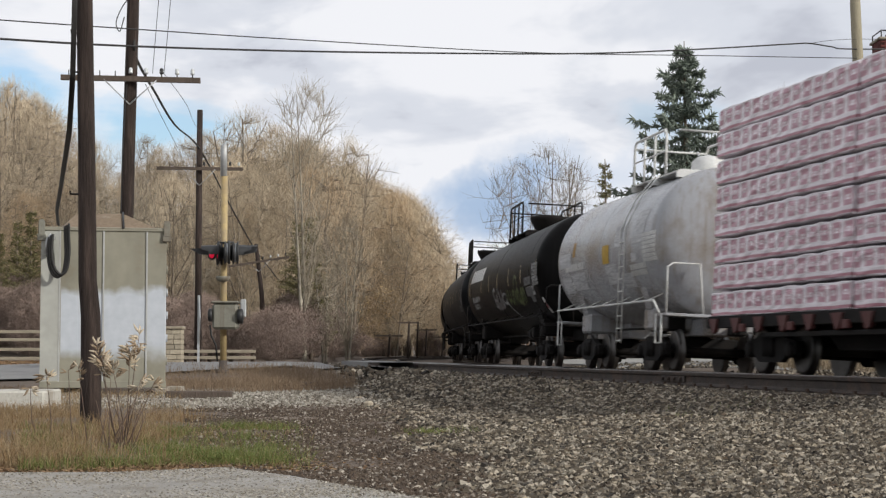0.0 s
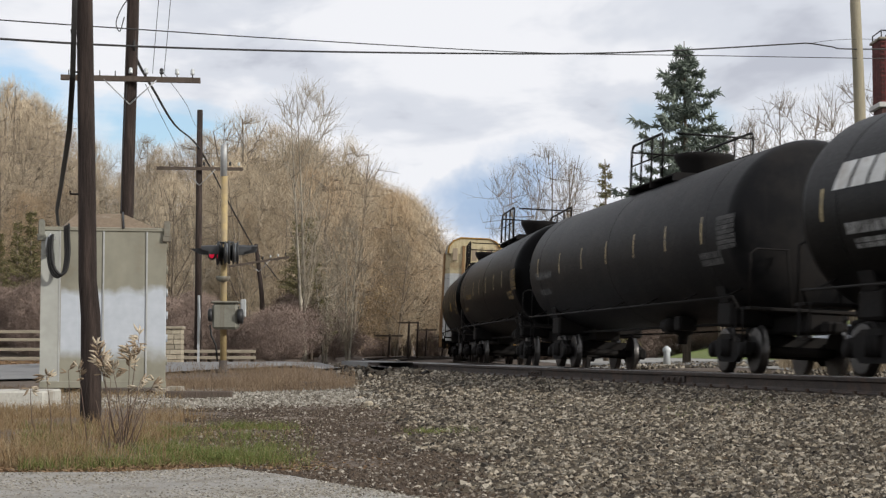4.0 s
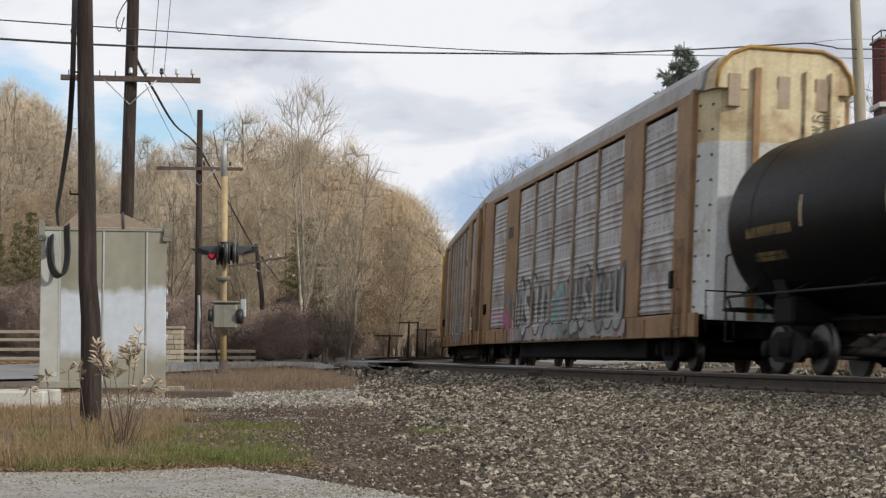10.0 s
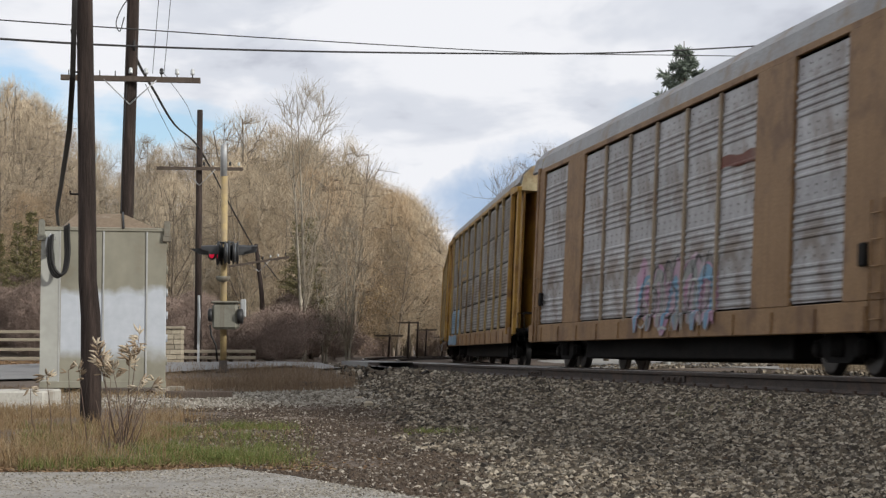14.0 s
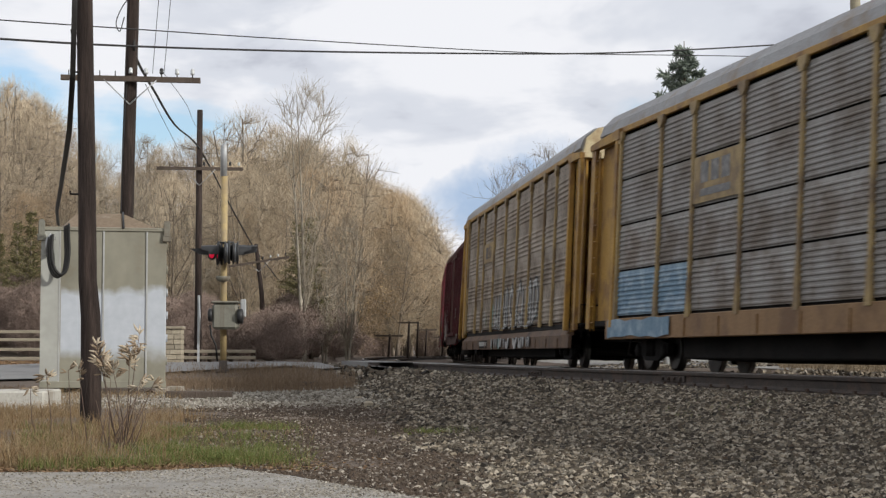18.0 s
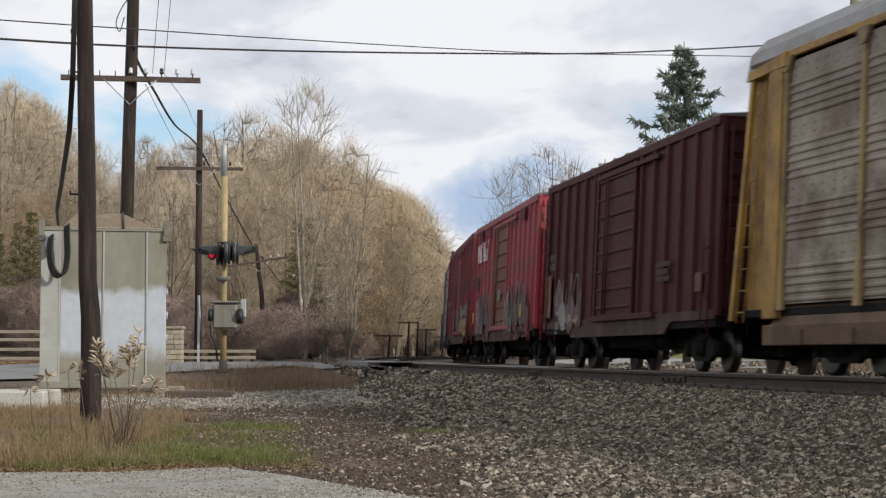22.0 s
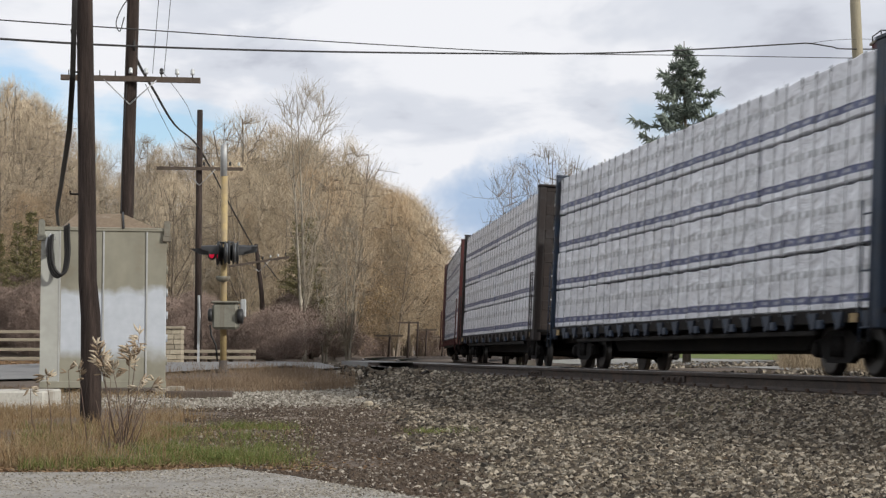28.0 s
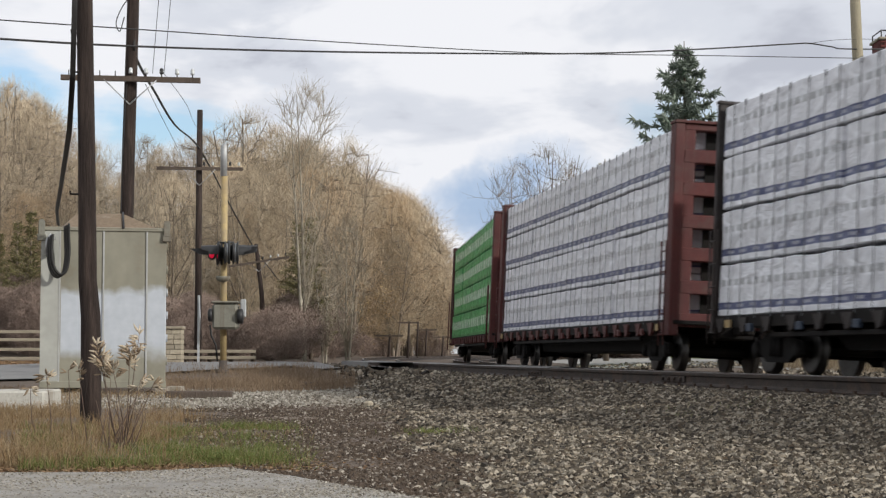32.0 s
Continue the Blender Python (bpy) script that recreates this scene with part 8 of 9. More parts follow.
def stones(name, label, pts, r_lo, r_hi, material, sink=0.25, soft=False):
    """Broken stones: each a knocked-about block of its own size, turn and squatness."""
    n = len(pts)
    r = G.uniform(r_lo, r_hi, n) * G.uniform(0.75, 1.3, n)
    v = CUBE_V[None] * G.uniform(0.55, 0.85, (n, 8, 1)) + G.uniform(-0.17, 0.17, (n, 8, 3))
    v = v * np.stack([r * G.uniform(0.8, 1.35, n), r * G.uniform(0.8, 1.1, n), r * G.uniform(0.65, 1.05, n)], 1)[:, None, :]
    v = np.einsum("nij,nkj->nki", rot_mats(n, 1.2), v) + pts[:, None, :]
    v[:, :, 2] += (r * (0.6 - sink))[:, None]
    f = (CUBE_F[None] + (np.arange(n) * 8)[:, None, None]).reshape(-1, 4)
    ob = new(name, big_mesh(name, v.reshape(-1, 3), f, material, soft))
    return tagged(ob, label, "gravel", kind="stuff")


def scatter(n, d0, d1, a0, a1, power=1.0):
    """Places in a sector of ground round the camera: distances d0 to d1, bearings a0 to a1 (sideways / forwards)."""
    d = d0 + (d1 - d0) * G.random(n) ** power
    b = G.uniform(a0, a1, n)
    x, y = b * d, d
    z, u, s = ground_z(x, y)
    return x, y, z, u, s


M_BALLAST = island_mat("ballast_stone", [(0.018, 0.015, 0.012), (0.070, 0.057, 0.041), (0.185, 0.152, 0.108), (0.030, 0.024, 0.018), (0.480, 0.425, 0.335), (0.050, 0.038, 0.026), (0.125, 0.100, 0.070), (0.030, 0.024, 0.018), (0.390, 0.325, 0.235), (0.020, 0.016, 0.013), (0.105, 0.074, 0.046), (0.520, 0.455, 0.355), (0.034, 0.027, 0.020)])
M_PALESTONE = island_mat("limestone_chips", [(0.19, 0.168, 0.13), (0.34, 0.31, 0.255), (0.48, 0.445, 0.38), (0.25, 0.222, 0.178), (0.11, 0.092, 0.07)])
M_CINDER = island_mat("cinder", [(0.045, 0.032, 0.023), (0.084, 0.061, 0.042), (0.140, 0.104, 0.075), (0.062, 0.043, 0.030), (0.105, 0.074, 0.050), (0.075, 0.053, 0.036), (0.46, 0.41, 0.34)])
M_DRIVE = mat("gravel_drive", (0.36, 0.345, 0.315), (0.30, 0.283, 0.255), rough=0.95, scale=1.2, fine=45, bump=0.7, bump_scale=60, dirt=(0.20, 0.18, 0.15), dirt_amt=0.6, dirt_scale=4.0)


def ballast_edge(x, y):
    """> 0 where loose track stone lies, ragged at its edge."""
    return x - (0.42 - 0.085 * (y - 8)) + 0.16 * np.sin(y * 1.7) + 0.10 * np.sin(y * 4.1 + x * 3)


def on_bed(x, y, z, u, s, keep=None):
    crossing = (s > 8) & (s < 17)
    ok = (u < 14.5) & ~crossing & (ballast_edge(x, y) + G.normal(0, 0.13, len(x)) > 0)
    ok &= (abs(abs(u - NEAR_TRACK) - 0.753) > 0.10) & (abs(abs(u) - 0.753) > 0.10)
    return ok


beds = []
for n, d0, d1, r0, r1 in ((52000, 6.2, 9.5, 0.0085, 0.0185), (64000, 9.5, 14, 0.0098, 0.0205), (54000, 14, 21, 0.0118, 0.0235), (30000, 21, 34, 0.018, 0.034), (9000, 34, 70, 0.04, 0.07)):
    x, y, z, u, s = scatter(n, d0, d1, -0.16, 0.285)
    ok = on_bed(x, y, z, u, s)
    beds.append((np.stack([x, y, z], 1)[ok], r0, r1))
for pts, r0, r1 in beds:
    stones("track_ballast", "grey and brown broken stone ballast beside the rails", pts, r0, r1, M_BALLAST)
# dark trodden cinders where the stone thins out
x, y, z, u, s = scatter(84000, 7.2, 24, -0.15, 0.09, 1.3)
ok = (ballast_edge(x, y) < 0.9) & (ballast_edge(x, y) > -2.0 + G.normal(0, 0.35, len(x))) & (y > np.interp(x, [-14, -1.2, -0.75, -0.05, 0.3], [9.4, 9.5, 8.8, 7.4, 6.2]))
stones("cinder_path", "dark brown cinders and small stones in trodden soil", np.stack([x, y, z], 1)[ok], 0.004, 0.0135, M_CINDER, 0.4)
# pale limestone apron by the shed
x, y, z, u, s = scatter(14000, 19, 30, -0.245, -0.03)
ok = (ballast_edge(x, y) < 0.2) & (G.random(len(x)) < np.clip((y - 19) / 3, 0, 1))
stones("limestone_chips", "pale limestone chips round the shed", np.stack([x, y, z], 1)[ok], 0.008, 0.022, M_PALESTONE)

# driveway in the foreground
edge = [(-14.0, 9.4), (-4.0, 9.1), (-2.32, 9.03), (-1.73, 9.0), (-1.2, 9.45), (-0.75, 8.7), (-0.35, 7.9), (-0.05, 7.3), (0.25, 6.2), (0.4, 4.0), (0.4, -6.0)]
vs = [(x, y, gz(x, y) + 0.012 + 0.004 * (k % 2)) for k, (x, y) in enumerate(edge)]
nd = len(vs)
rows = [vs]
for q in (0.86, 0.7, 0.5, 0.3):
    rows.append([(-14 + (x + 14) * q - 3 * (1 - q), -6 + (y + 6) * q, gz(-14 + (x + 14) * q - 3 * (1 - q), -6 + (y + 6) * q) + 0.016) for x, y, z in vs])
fs = [(r * nd + k, r * nd + k + 1, (r + 1) * nd + k + 1, (r + 1) * nd + k) for r in range(4) for k in range(nd - 1)]
tagged(part("driveway", Mesh().add([p for r in rows for p in r], fs, True), M_DRIVE), "pale packed gravel driveway with a ragged edge", "driveway", kind="structure")
x, y, z, u, s = scatter(30000, 6.3, 9.6, -0.285, 0.02)
ok = np.ones(len(x), bool)
ok &= y < np.interp(x, [-14, -2.3, -1.7, -1.2, -0.75, -0.05], [9.3, 9.0, 9.0, 9.4, 8.7, 7.4])
stones("drive_gravel", "small pale gravel pressed into the driveway", np.stack([x, y, z + 0.01], 1)[ok], 0.003, 0.0075, M_PALESTONE, 0.5)

# ---- grasses ----
M_DRYGRASS = island_mat("dry_grass", [(0.25, 0.165, 0.08), (0.37, 0.265, 0.14), (0.17, 0.105, 0.05), (0.47, 0.36, 0.21), (0.13, 0.085, 0.045), (0.29, 0.165, 0.07)], rough=0.9, bump=0.0)
M_GREENGRASS = island_mat("green_grass", [(0.08, 0.125, 0.022), (0.145, 0.195, 0.036), (0.175, 0.20, 0.055), (0.10, 0.145, 0.025), (0.25, 0.215, 0.09), (0.125, 0.165, 0.03), (0.28, 0.18, 0.08)], rough=0.85, bump=0.0)
M_TALLGRASS = island_mat("tall_straw_grass", [(0.29, 0.215, 0.135), (0.38, 0.30, 0.19), (0.18, 0.13, 0.085), (0.46, 0.375, 0.255), (0.13, 0.095, 0.065)], rough=0.9, bump=0.0)
M_REDGRASS = island_mat("rust_weeds", [(0.22, 0.15, 0.095), (0.29, 0.205, 0.13), (0.16, 0.11, 0.07), (0.36, 0.27, 0.18)], rough=0.9, bump=0.0)
M_LITTER = island_mat("leaf_litter", [(0.22, 0.125, 0.06), (0.28, 0.175, 0.09), (0.17, 0.105, 0.06), (0.36, 0.26, 0.15)], rough=0.9, bump=0.0)


def blades(name, label, pts, h0, h1, w, material, lean=0.35, category="grass"):
    """Curved grass blades, three-sided and tapering, on given places."""
    n = len(pts)
    h = G.uniform(h0, h1, n)
    a = G.uniform(0, 2 * math.pi, n)
    ln = np.abs(G.normal(0, lean, n)) * h
    dx, dy = np.cos(a) * ln, np.sin(a) * ln
    b = G.uniform(0, 2 * math.pi, n)
    ww = w * G.uniform(0.6, 1.3, n)
    tri = [(np.cos(b + k * 2.094) * ww, np.sin(b + k * 2.094) * ww) for k in range(3)]
    v = np.zeros((n, 7, 3))
    for k in range(3):
        v[:, k] = np.stack([pts[:, 0] + tri[k][0], pts[:, 1] + tri[k][1], pts[:, 2] - 0.01], 1)
        v[:, 3 + k] = np.stack([pts[:, 0] + tri[k][0] * 0.7 + dx * 0.35, pts[:, 1] + tri[k][1] * 0.7 + dy * 0.35, pts[:, 2] + h * 0.6], 1)
    v[:, 6] = np.stack([pts[:, 0] + dx, pts[:, 1] + dy, pts[:, 2] + h * (1 - 0.25 * np.minimum(1, ln / h))], 1)
    f = np.array([(0, 1, 4), (0, 4, 3), (1, 2, 5), (1, 5, 4), (2, 0, 3), (2, 3, 5), (3, 4, 6), (4, 5, 6), (5, 3, 6)])
    f = (f[None] + (np.arange(n) * 7)[:, None, None]).reshape(-1, 3)
    return tagged(new(name, big_mesh(name, v.reshape(-1, 3), f, material)), label, category, kind="stuff")


def leaves_on_ground(name, label, pts, r0, r1, material):
    n = len(pts)
    r = G.uniform(r0, r1, n)
    base = np.array([(-1, 0, 0), (-0.3, 0.6, 0.25), (0.9, 0.1, 0.05), (-0.2, -0.6, 0.2), (0, 0, -0.1)], float)
    v = np.einsum("nij,kj->nki", rot_mats(n, 0.5), base) * r[:, None, None] + pts[:, None, :]
    v[:, :, 2] += 0.012
    f = np.array([(4, 0, 1), (4, 1, 2), (4, 2, 3), (4, 3, 0)])
    f = (f[None] + (np.arange(n) * 5)[:, None, None]).reshape(-1, 3)
    return tagged(new(name, big_mesh(name, v.reshape(-1, 3), f, material)), label, "leaves", kind="stuff")


def clumped(x, y, scale, thresh):
    """Keeps places in drifts."""
    s = np.sin(x * scale + 1.3 * np.sin(y * scale * 0.7)) * np.cos(y * scale * 0.9 + 0.7 * np.sin(x * scale * 1.3))
    return s + G.normal(0, 0.35, len(x)) > thresh


verge = lambda x, y: y - np.interp(x, [-14, -2.3, -1.7, -1.2, -0.75, -0.3], [9.35, 9.1, 9.1, 9.55, 9.2, 9.6])
x, y, z, u, s = scatter(46000, 9.0, 17.5, -0.30, -0.105)
ok = (x / y + G.normal(0, 0.014, len(x)) < -0.14) & (verge(x, y) > 0.25) & (ballast_edge(x, y) < -1.9) & clumped(x, y, 2.2, 0.3) & ((y > 15.6) | (x > -2.6) | (x < -3.5) | (G.random(len(x)) < 0.35))
blades("dry_weeds", "dry tan grass and weeds round the pole", np.stack([x, y, z], 1)[ok], 0.03, 0.19, 0.0018, M_DRYGRASS, 0.9)
x, y, z, u, s = scatter(84000, 9.0, 14.5, -0.245, -0.075)
ok = (verge(x, y) > 0.02) & ((x / y + G.normal(0, 0.016, len(x)) > -0.168) | (G.random(len(x)) < 0.25)) & (ballast_edge(x, y) < -1.55 + G.normal(0, 0.3, len(x))) & clumped(x, y, 3.4, 0.22)
ok &= (np.sin(x * 5.1 + y * 1.9 + 0.6) + np.sin(y * 4.3 - x * 2.7) + G.normal(0, 0.35, len(x))) > -1.1
blades("green_grass", "short green grass tufts at the drive's edge", np.stack([x, y, z], 1)[ok], 0.015, 0.115, 0.0018, M_GREENGRASS, 1.6)
x, y, z, u, s = scatter(8000, 9.0, 14.5, -0.245, -0.075)
ok = (verge(x, y) > 0.0) & (ballast_edge(x, y) < -1.35 + G.normal(0, 0.3, len(x))) & (G.random(len(x)) < 0.62)
blades("dead_grass", "matted brown dead grass between the green tufts", np.stack([x, y, z], 1)[ok], 0.015, 0.07, 0.0018, M_DRYGRASS, 2.2)
x, y, z, u, s = scatter(20000, 9.0, 12, -0.30, -0.03)
ok = (verge(x, y) > -0.12) & (verge(x, y) < 0.30 + G.random(len(x)) * 0.9) & (ballast_edge(x, y) < 0.6) & (G.random(len(x)) < np.clip((-x / y - 0.05) / 0.09, 0.08, 1.0))
leaves_on_ground("leaf_litter", "rust-brown fallen leaves along the drive's edge", np.stack([x, y, z], 1)[ok], 0.008, 0.018, M_LITTER)
x, y, z, u, s = scatter(26000, 27, 42, -0.20, -0.05)
ok = (u > 8.2 + G.normal(0, 0.6, len(x))) & ((x > -4.3) | (y > 29.2)) & (u < 13.5) & (s > 19.0 + G.normal(0, 1.5, len(x))) & clumped(x, y, 1.1, 0.0)
blades("dry_verge_grass", "rust-brown dry grass between shed and road", np.stack([x, y, z], 1)[ok], 0.04, 0.30, 0.0035, M_REDGRASS, 0.6)
x, y, z, u, s = scatter(9000, 17, 30, -0.285, -0.15)
ok = clumped(x, y, 1.1, 0.1) & ((y < 26.8) | (x < -6.4))
blades("dry_weeds", "dry tan weeds in front of the shed", np.stack([x, y, z], 1)[ok], 0.04, 0.15, 0.0025, M_DRYGRASS, 0.7)
x, y, z, u, s = scatter(6000, 13, 40, 0.0, 0.2)
ok = (u < 8.2) & (u > 6.0) & clumped(x, y, 0.9, 0.75)
x2, y2 = G.normal(0.0, 0.16, 420), G.normal(13.4, 0.30, 420)
blades("sparse_weeds", "low green weeds growing through the ballast", np.stack([x2, y2, ground_z(x2, y2)[0]], 1), 0.02, 0.055, 0.003, M_GREENGRASS, 1.2)
blades("sparse_weeds", "sparse green weeds in the ballast", np.stack([x, y, z], 1)[ok], 0.02, 0.07, 0.003, M_GREENGRASS, 0.5)

# tall dry grass and lawn beyond the tracks
sv, uv = G.uniform(2, 27, 7000), G.uniform(-8.0, -4.6, 7000)
P = np.array([line(a, b) for a, b in zip(sv, uv)])
zz = ground_z(P[:, 0], P[:, 1])[0]
ok = (P[:, 0] / P[:, 1] > 0.195)
blades("tall_dry_grass", "tall dry straw-coloured grass along the far side of the tracks", np.stack([P[:, 0], P[:, 1], zz], 1)[ok], 0.15, 0.95, 0.006, M_TALLGRASS, 0.8)
M_LAWN = mat("lawn", (0.13, 0.18, 0.035), (0.18, 0.215, 0.055), rough=0.9, scale=0.5, fine=25, bump=0.5, dirt=(0.2, 0.17, 0.08), dirt_amt=0.3, dirt_scale=0.6)


def strip_mesh(s0, s1, u0, u1, lift, nu=8, step=3.0):
    vs, fs = [], []
    ss = np.arange(s0, s1 + 0.1, step)
    for a in ss:
        for k in range(nu + 1):
            x, y, _ = line(a, u0 + (u1 - u0) * k / nu)
            vs.append((x, y, gz(x, y) + lift))
    for i in range(len(ss) - 1):
        for k in range(nu):
            a = i * (nu + 1) + k
            fs.append((a, a + 1, a + nu + 2, a + nu + 1))
    return Mesh().add(vs, fs, True)


tagged(part("lawn", strip_mesh(-125, 40, -45, -13.2, 0.03, 16), M_LAWN), "mown green lawn rising beyond the tracks", "lawn", kind="structure")
tagged(part("far_pavement", strip_mesh(-70, 60, -13.2, -4.4, 0.02, 5), M_PALE), "pale worn pavement beside the tracks", "pavement", kind="structure")
tagged(part("roadside_apron", ribbon([(-40, 27.5), (-16, 29.0), (-8.0, 31.0)], [4.5, 4.5, 3.0], 0.025), M_PALE), "pale concrete apron beside the road", "pavement", kind="structure")
tagged(part("road_line", ribbon([(-60, 33.1), (-24, 36.1), (-11, 40.4)], [0.12, 0.12, 0.12], 0.036), M_WHITE), "white painted road edge line", "road marking", kind="structure")
x, y, z, u, s = scatter(7000, 40, 56, -0.30, -0.20)
ok = y > 41
leaves_on_ground("leaf_litter", "orange-brown fallen leaves under the fence", np.stack([x, y, z], 1)[ok], 0.05, 0.11, M_LITTER)

# sleepers under the rails and crossing boards
tie = Mesh().box(-0.11, 0.11, -1.28, 1.28, -0.16, 0.0, 0.012).data("sleeper", M_TIE)
plate = Mesh().box(-0.1, 0.1, -0.14, 0.14, 0.0, 0.014).box(-0.03, 0.03, -0.115, -0.085, 0.014, 0.05).box(-0.03, 0.03, 0.085, 0.115, 0.014, 0.05).data("tie_plate", M_RAIL)
for trk, lat, zc in ((T_NEAR, NEAR_TRACK, 0.13), (T_FAR, 0.0, 0.0)):
    for k in range(150):
        s = 47.0 - 0.53 * k
        x, y, _ = line(s, lat)
        a = math.degrees(float(np.interp(s, LINE_S, LINE_A)))
        m = pose(x, y, zc - 0.187, -math.degrees(CANT), 0, a)
        sl = part("sleeper", tie, None, trk, m=m)
        if s > 14 and lat > 1:
            part("tie_plate", plate, None, sl, m=pose(0, -0.753, 0.001))
bar = Mesh().box(-0.46, 0.46, -0.028, -0.012, -0.13, -0.05, 0.006)
for k in range(4):
    bar.lathe([(0, 0.022), (0.02, 0.022), (0.03, 0.012)], ((-0.33 + 0.22 * k, -0.028, -0.09), (-0.33 + 0.22 * k, -1, -0.09)), 8)
bar = bar.data("joint_bar", M_RAIL)
for s in (29.6, 36.5, 17.5):
    x, y, _ = line(s, NEAR_TRACK + 0.753)
    part("joint_bar", bar, None, T_NEAR, "bolted rail joint bar", m=pose(x, y, 0.13 + 0.753 * CANT, 0, 0, math.degrees(float(np.interp(s, LINE_S, LINE_A)))))
for lat, w in ((NEAR_TRACK + 1.45, 1.1), (NEAR_TRACK, 1.28), (2.27, 1.6), (0.0, 1.28)):
    vs, fs = [], []
    for k in range(10):
        s = 8.0 + k
        z = 0.0 + CANT * (lat) * 0.72
        for o in (-w / 2, w / 2):
            x, y, _ = line(s, lat + o)
            vs += [(x, y, z - 0.015), (x, y, z - 0.16)]
    for k in range(9):
        a = 4 * k
        fs += [(a, a + 2, a + 6, a + 4), (a, a + 4, a + 5, a + 1), (a + 2, a + 3, a + 7, a + 6)]
    tagged(part("crossing_panel", Mesh().add(vs, fs), M_ASPHALT), "dark asphalt crossing panel between the rails", "crossing panel", group="crossing panels", kind="structure")


# ---- weed stalks with pods by the pole ----
M_STALK = mat("dark_dry_stalk", (0.095, 0.066, 0.052), (0.15, 0.105, 0.078), rough=0.9, bump=0.2)
M_POD = mat("pale_seed_pod", (0.60, 0.52, 0.40), (0.38, 0.30, 0.20), rough=0.8, scale=30, bump=0.3)
M_HUSK = mat("brown_seed_husk", (0.20, 0.145, 0.095), (0.34, 0.26, 0.175), rough=0.9, scale=30, bump=0.3)


def split_pod(p, d, size, rng):
    """A dry pod burst open: two or three curved valves that part towards the tip."""
    m = Mesh()
    side = d.cross(Vector((rng.uniform(-1, 1), rng.uniform(-1, 1), rng.uniform(-0.3, 1)))).normalized()
    for e in (-1, 1) if rng.random() < 0.7 else (-1, 0.1, 1):
        out = side * e * rng.uniform(0.25, 0.75)
        q = p + d * 0.012
        a = q + (d + out * 0.7).normalized() * 0.020 * size
        b = a + (d + out * 0.9).normalized() * 0.022 * size
        c = b + (d + out * 0.2).normalized() * 0.020 * size
        m.tube([p, q, a, b, c], [0.0012, 0.0018, 0.0072 * size, 0.0055 * size, 0.0007], 6)
    return m


def weed(x, y, h, dx, seed, pods, low=0.76):
    rng = random.Random(seed)
    w = thing("weed_stalk", "tall dry weed stalk with split pale seed pods" if pods else "thin bare dry weed stalk", "weed", pose(x, y, gz(x, y)), group="dry weed stalks")
    top = Vector((dx, rng.uniform(-0.05, 0.05), h))
    bow = Vector((rng.uniform(-0.025, 0.025), 0, 0))
    pts = [Vector((0, 0, -0.02)), top * 0.35 + bow, top * 0.7 + bow * 0.6, top]
    part("stem", Mesh().tube(pts, [0.0045, 0.0038, 0.003, 0.002], 6), M_STALK, w)
    for k in range(pods):
        t = low + (1 - low) * (k + rng.random()) / pods
        p = top * t + bow * 0.6 * (1 - t) / 0.3
        a = rng.uniform(0, 6.28)
        d = Vector((math.cos(a), math.sin(a) * 0.7, rng.uniform(-0.5, 1.4))).normalized()
        part("seed_pod", split_pod(p, d, rng.uniform(0.75, 1.35), rng), M_POD if rng.random() < 0.55 else M_HUSK, w)


for k, (x, y, h, dx, pods, low) in enumerate(((-2.09, 11.4, 0.77, 0.08, 15, 0.76), (-2.11, 11.4, 0.68, 0.04, 13, 0.76), (-2.14, 11.4, 0.70, -0.165, 18, 0.70), (-2.12, 11.45, 0.56, -0.07, 7, 0.82),
                                              (-2.10, 11.4, 0.46, 0.11, 6, 0.88), (-2.09, 11.35, 0.45, 0.20, 7, 0.86), (-2.36, 11.5, 0.55, -0.07, 5, 0.84), (-2.45, 11.5, 0.52, -0.05, 2, 0.95),
                                              (-2.62, 11.5, 0.50, -0.02, 6, 0.86), (-2.95, 12.6, 0.40, -0.05, 3, 0.9), (-2.14, 11.42, 0.62, -0.12, 11, 0.80))):
    weed(x, y, h, dx, 300 + k, pods, low)
WR = random.Random(9)
for k in range(15):
    h = WR.uniform(0.2, 0.5)
    weed(-2.10 + WR.uniform(-0.10, 0.10), 11.4 + WR.uniform(-0.25, 0.25), h, h * WR.uniform(-0.45, 0.5), 340 + k, 0)


# =====================================================================
# TREES
# =====================================================================
M_BARK = mat("brown_bark", (0.23, 0.185, 0.14), (0.13, 0.105, 0.08), rough=0.95, scale=2, fine=15, bump=0.6, stretch=(3, 3, 0.6), rnd=0.3)
M_TWIG = mat("brown_twigs", (0.54, 0.445, 0.315), (0.42, 0.34, 0.24), rough=0.95, scale=0.5, fine=6, bump=0.0, rnd=0.35)
M_TWIGR = mat("reddish_twigs", (0.54, 0.405, 0.26), (0.43, 0.32, 0.205), rough=0.95, scale=0.5, fine=6, bump=0.0, rnd=0.3)
M_TWIGD = mat("grey_brown_twigs", (0.24, 0.19, 0.14), (0.17, 0.135, 0.10), rough=0.95, scale=0.5, fine=6, bump=0.0)
M_BIRCH = mat("pale_birch_bark", (0.40, 0.36, 0.285), (0.27, 0.235, 0.18), rough=0.8, scale=3, fine=20, bump=0.3, dirt=(0.15, 0.12, 0.1), dirt_amt=0.4, dirt_scale=3)
M_BIRCHTWIG = mat("pale_twigs", (0.36, 0.31, 0.23), (0.28, 0.23, 0.17), rough=0.9, scale=0.5, fine=6, bump=0.0)
M_BUSH = mat("purple_brown_brush", (0.285, 0.213, 0.172), (0.20, 0.148, 0.122), rough=0.95, scale=0.5, fine=6, bump=0.0, rnd=0.35)
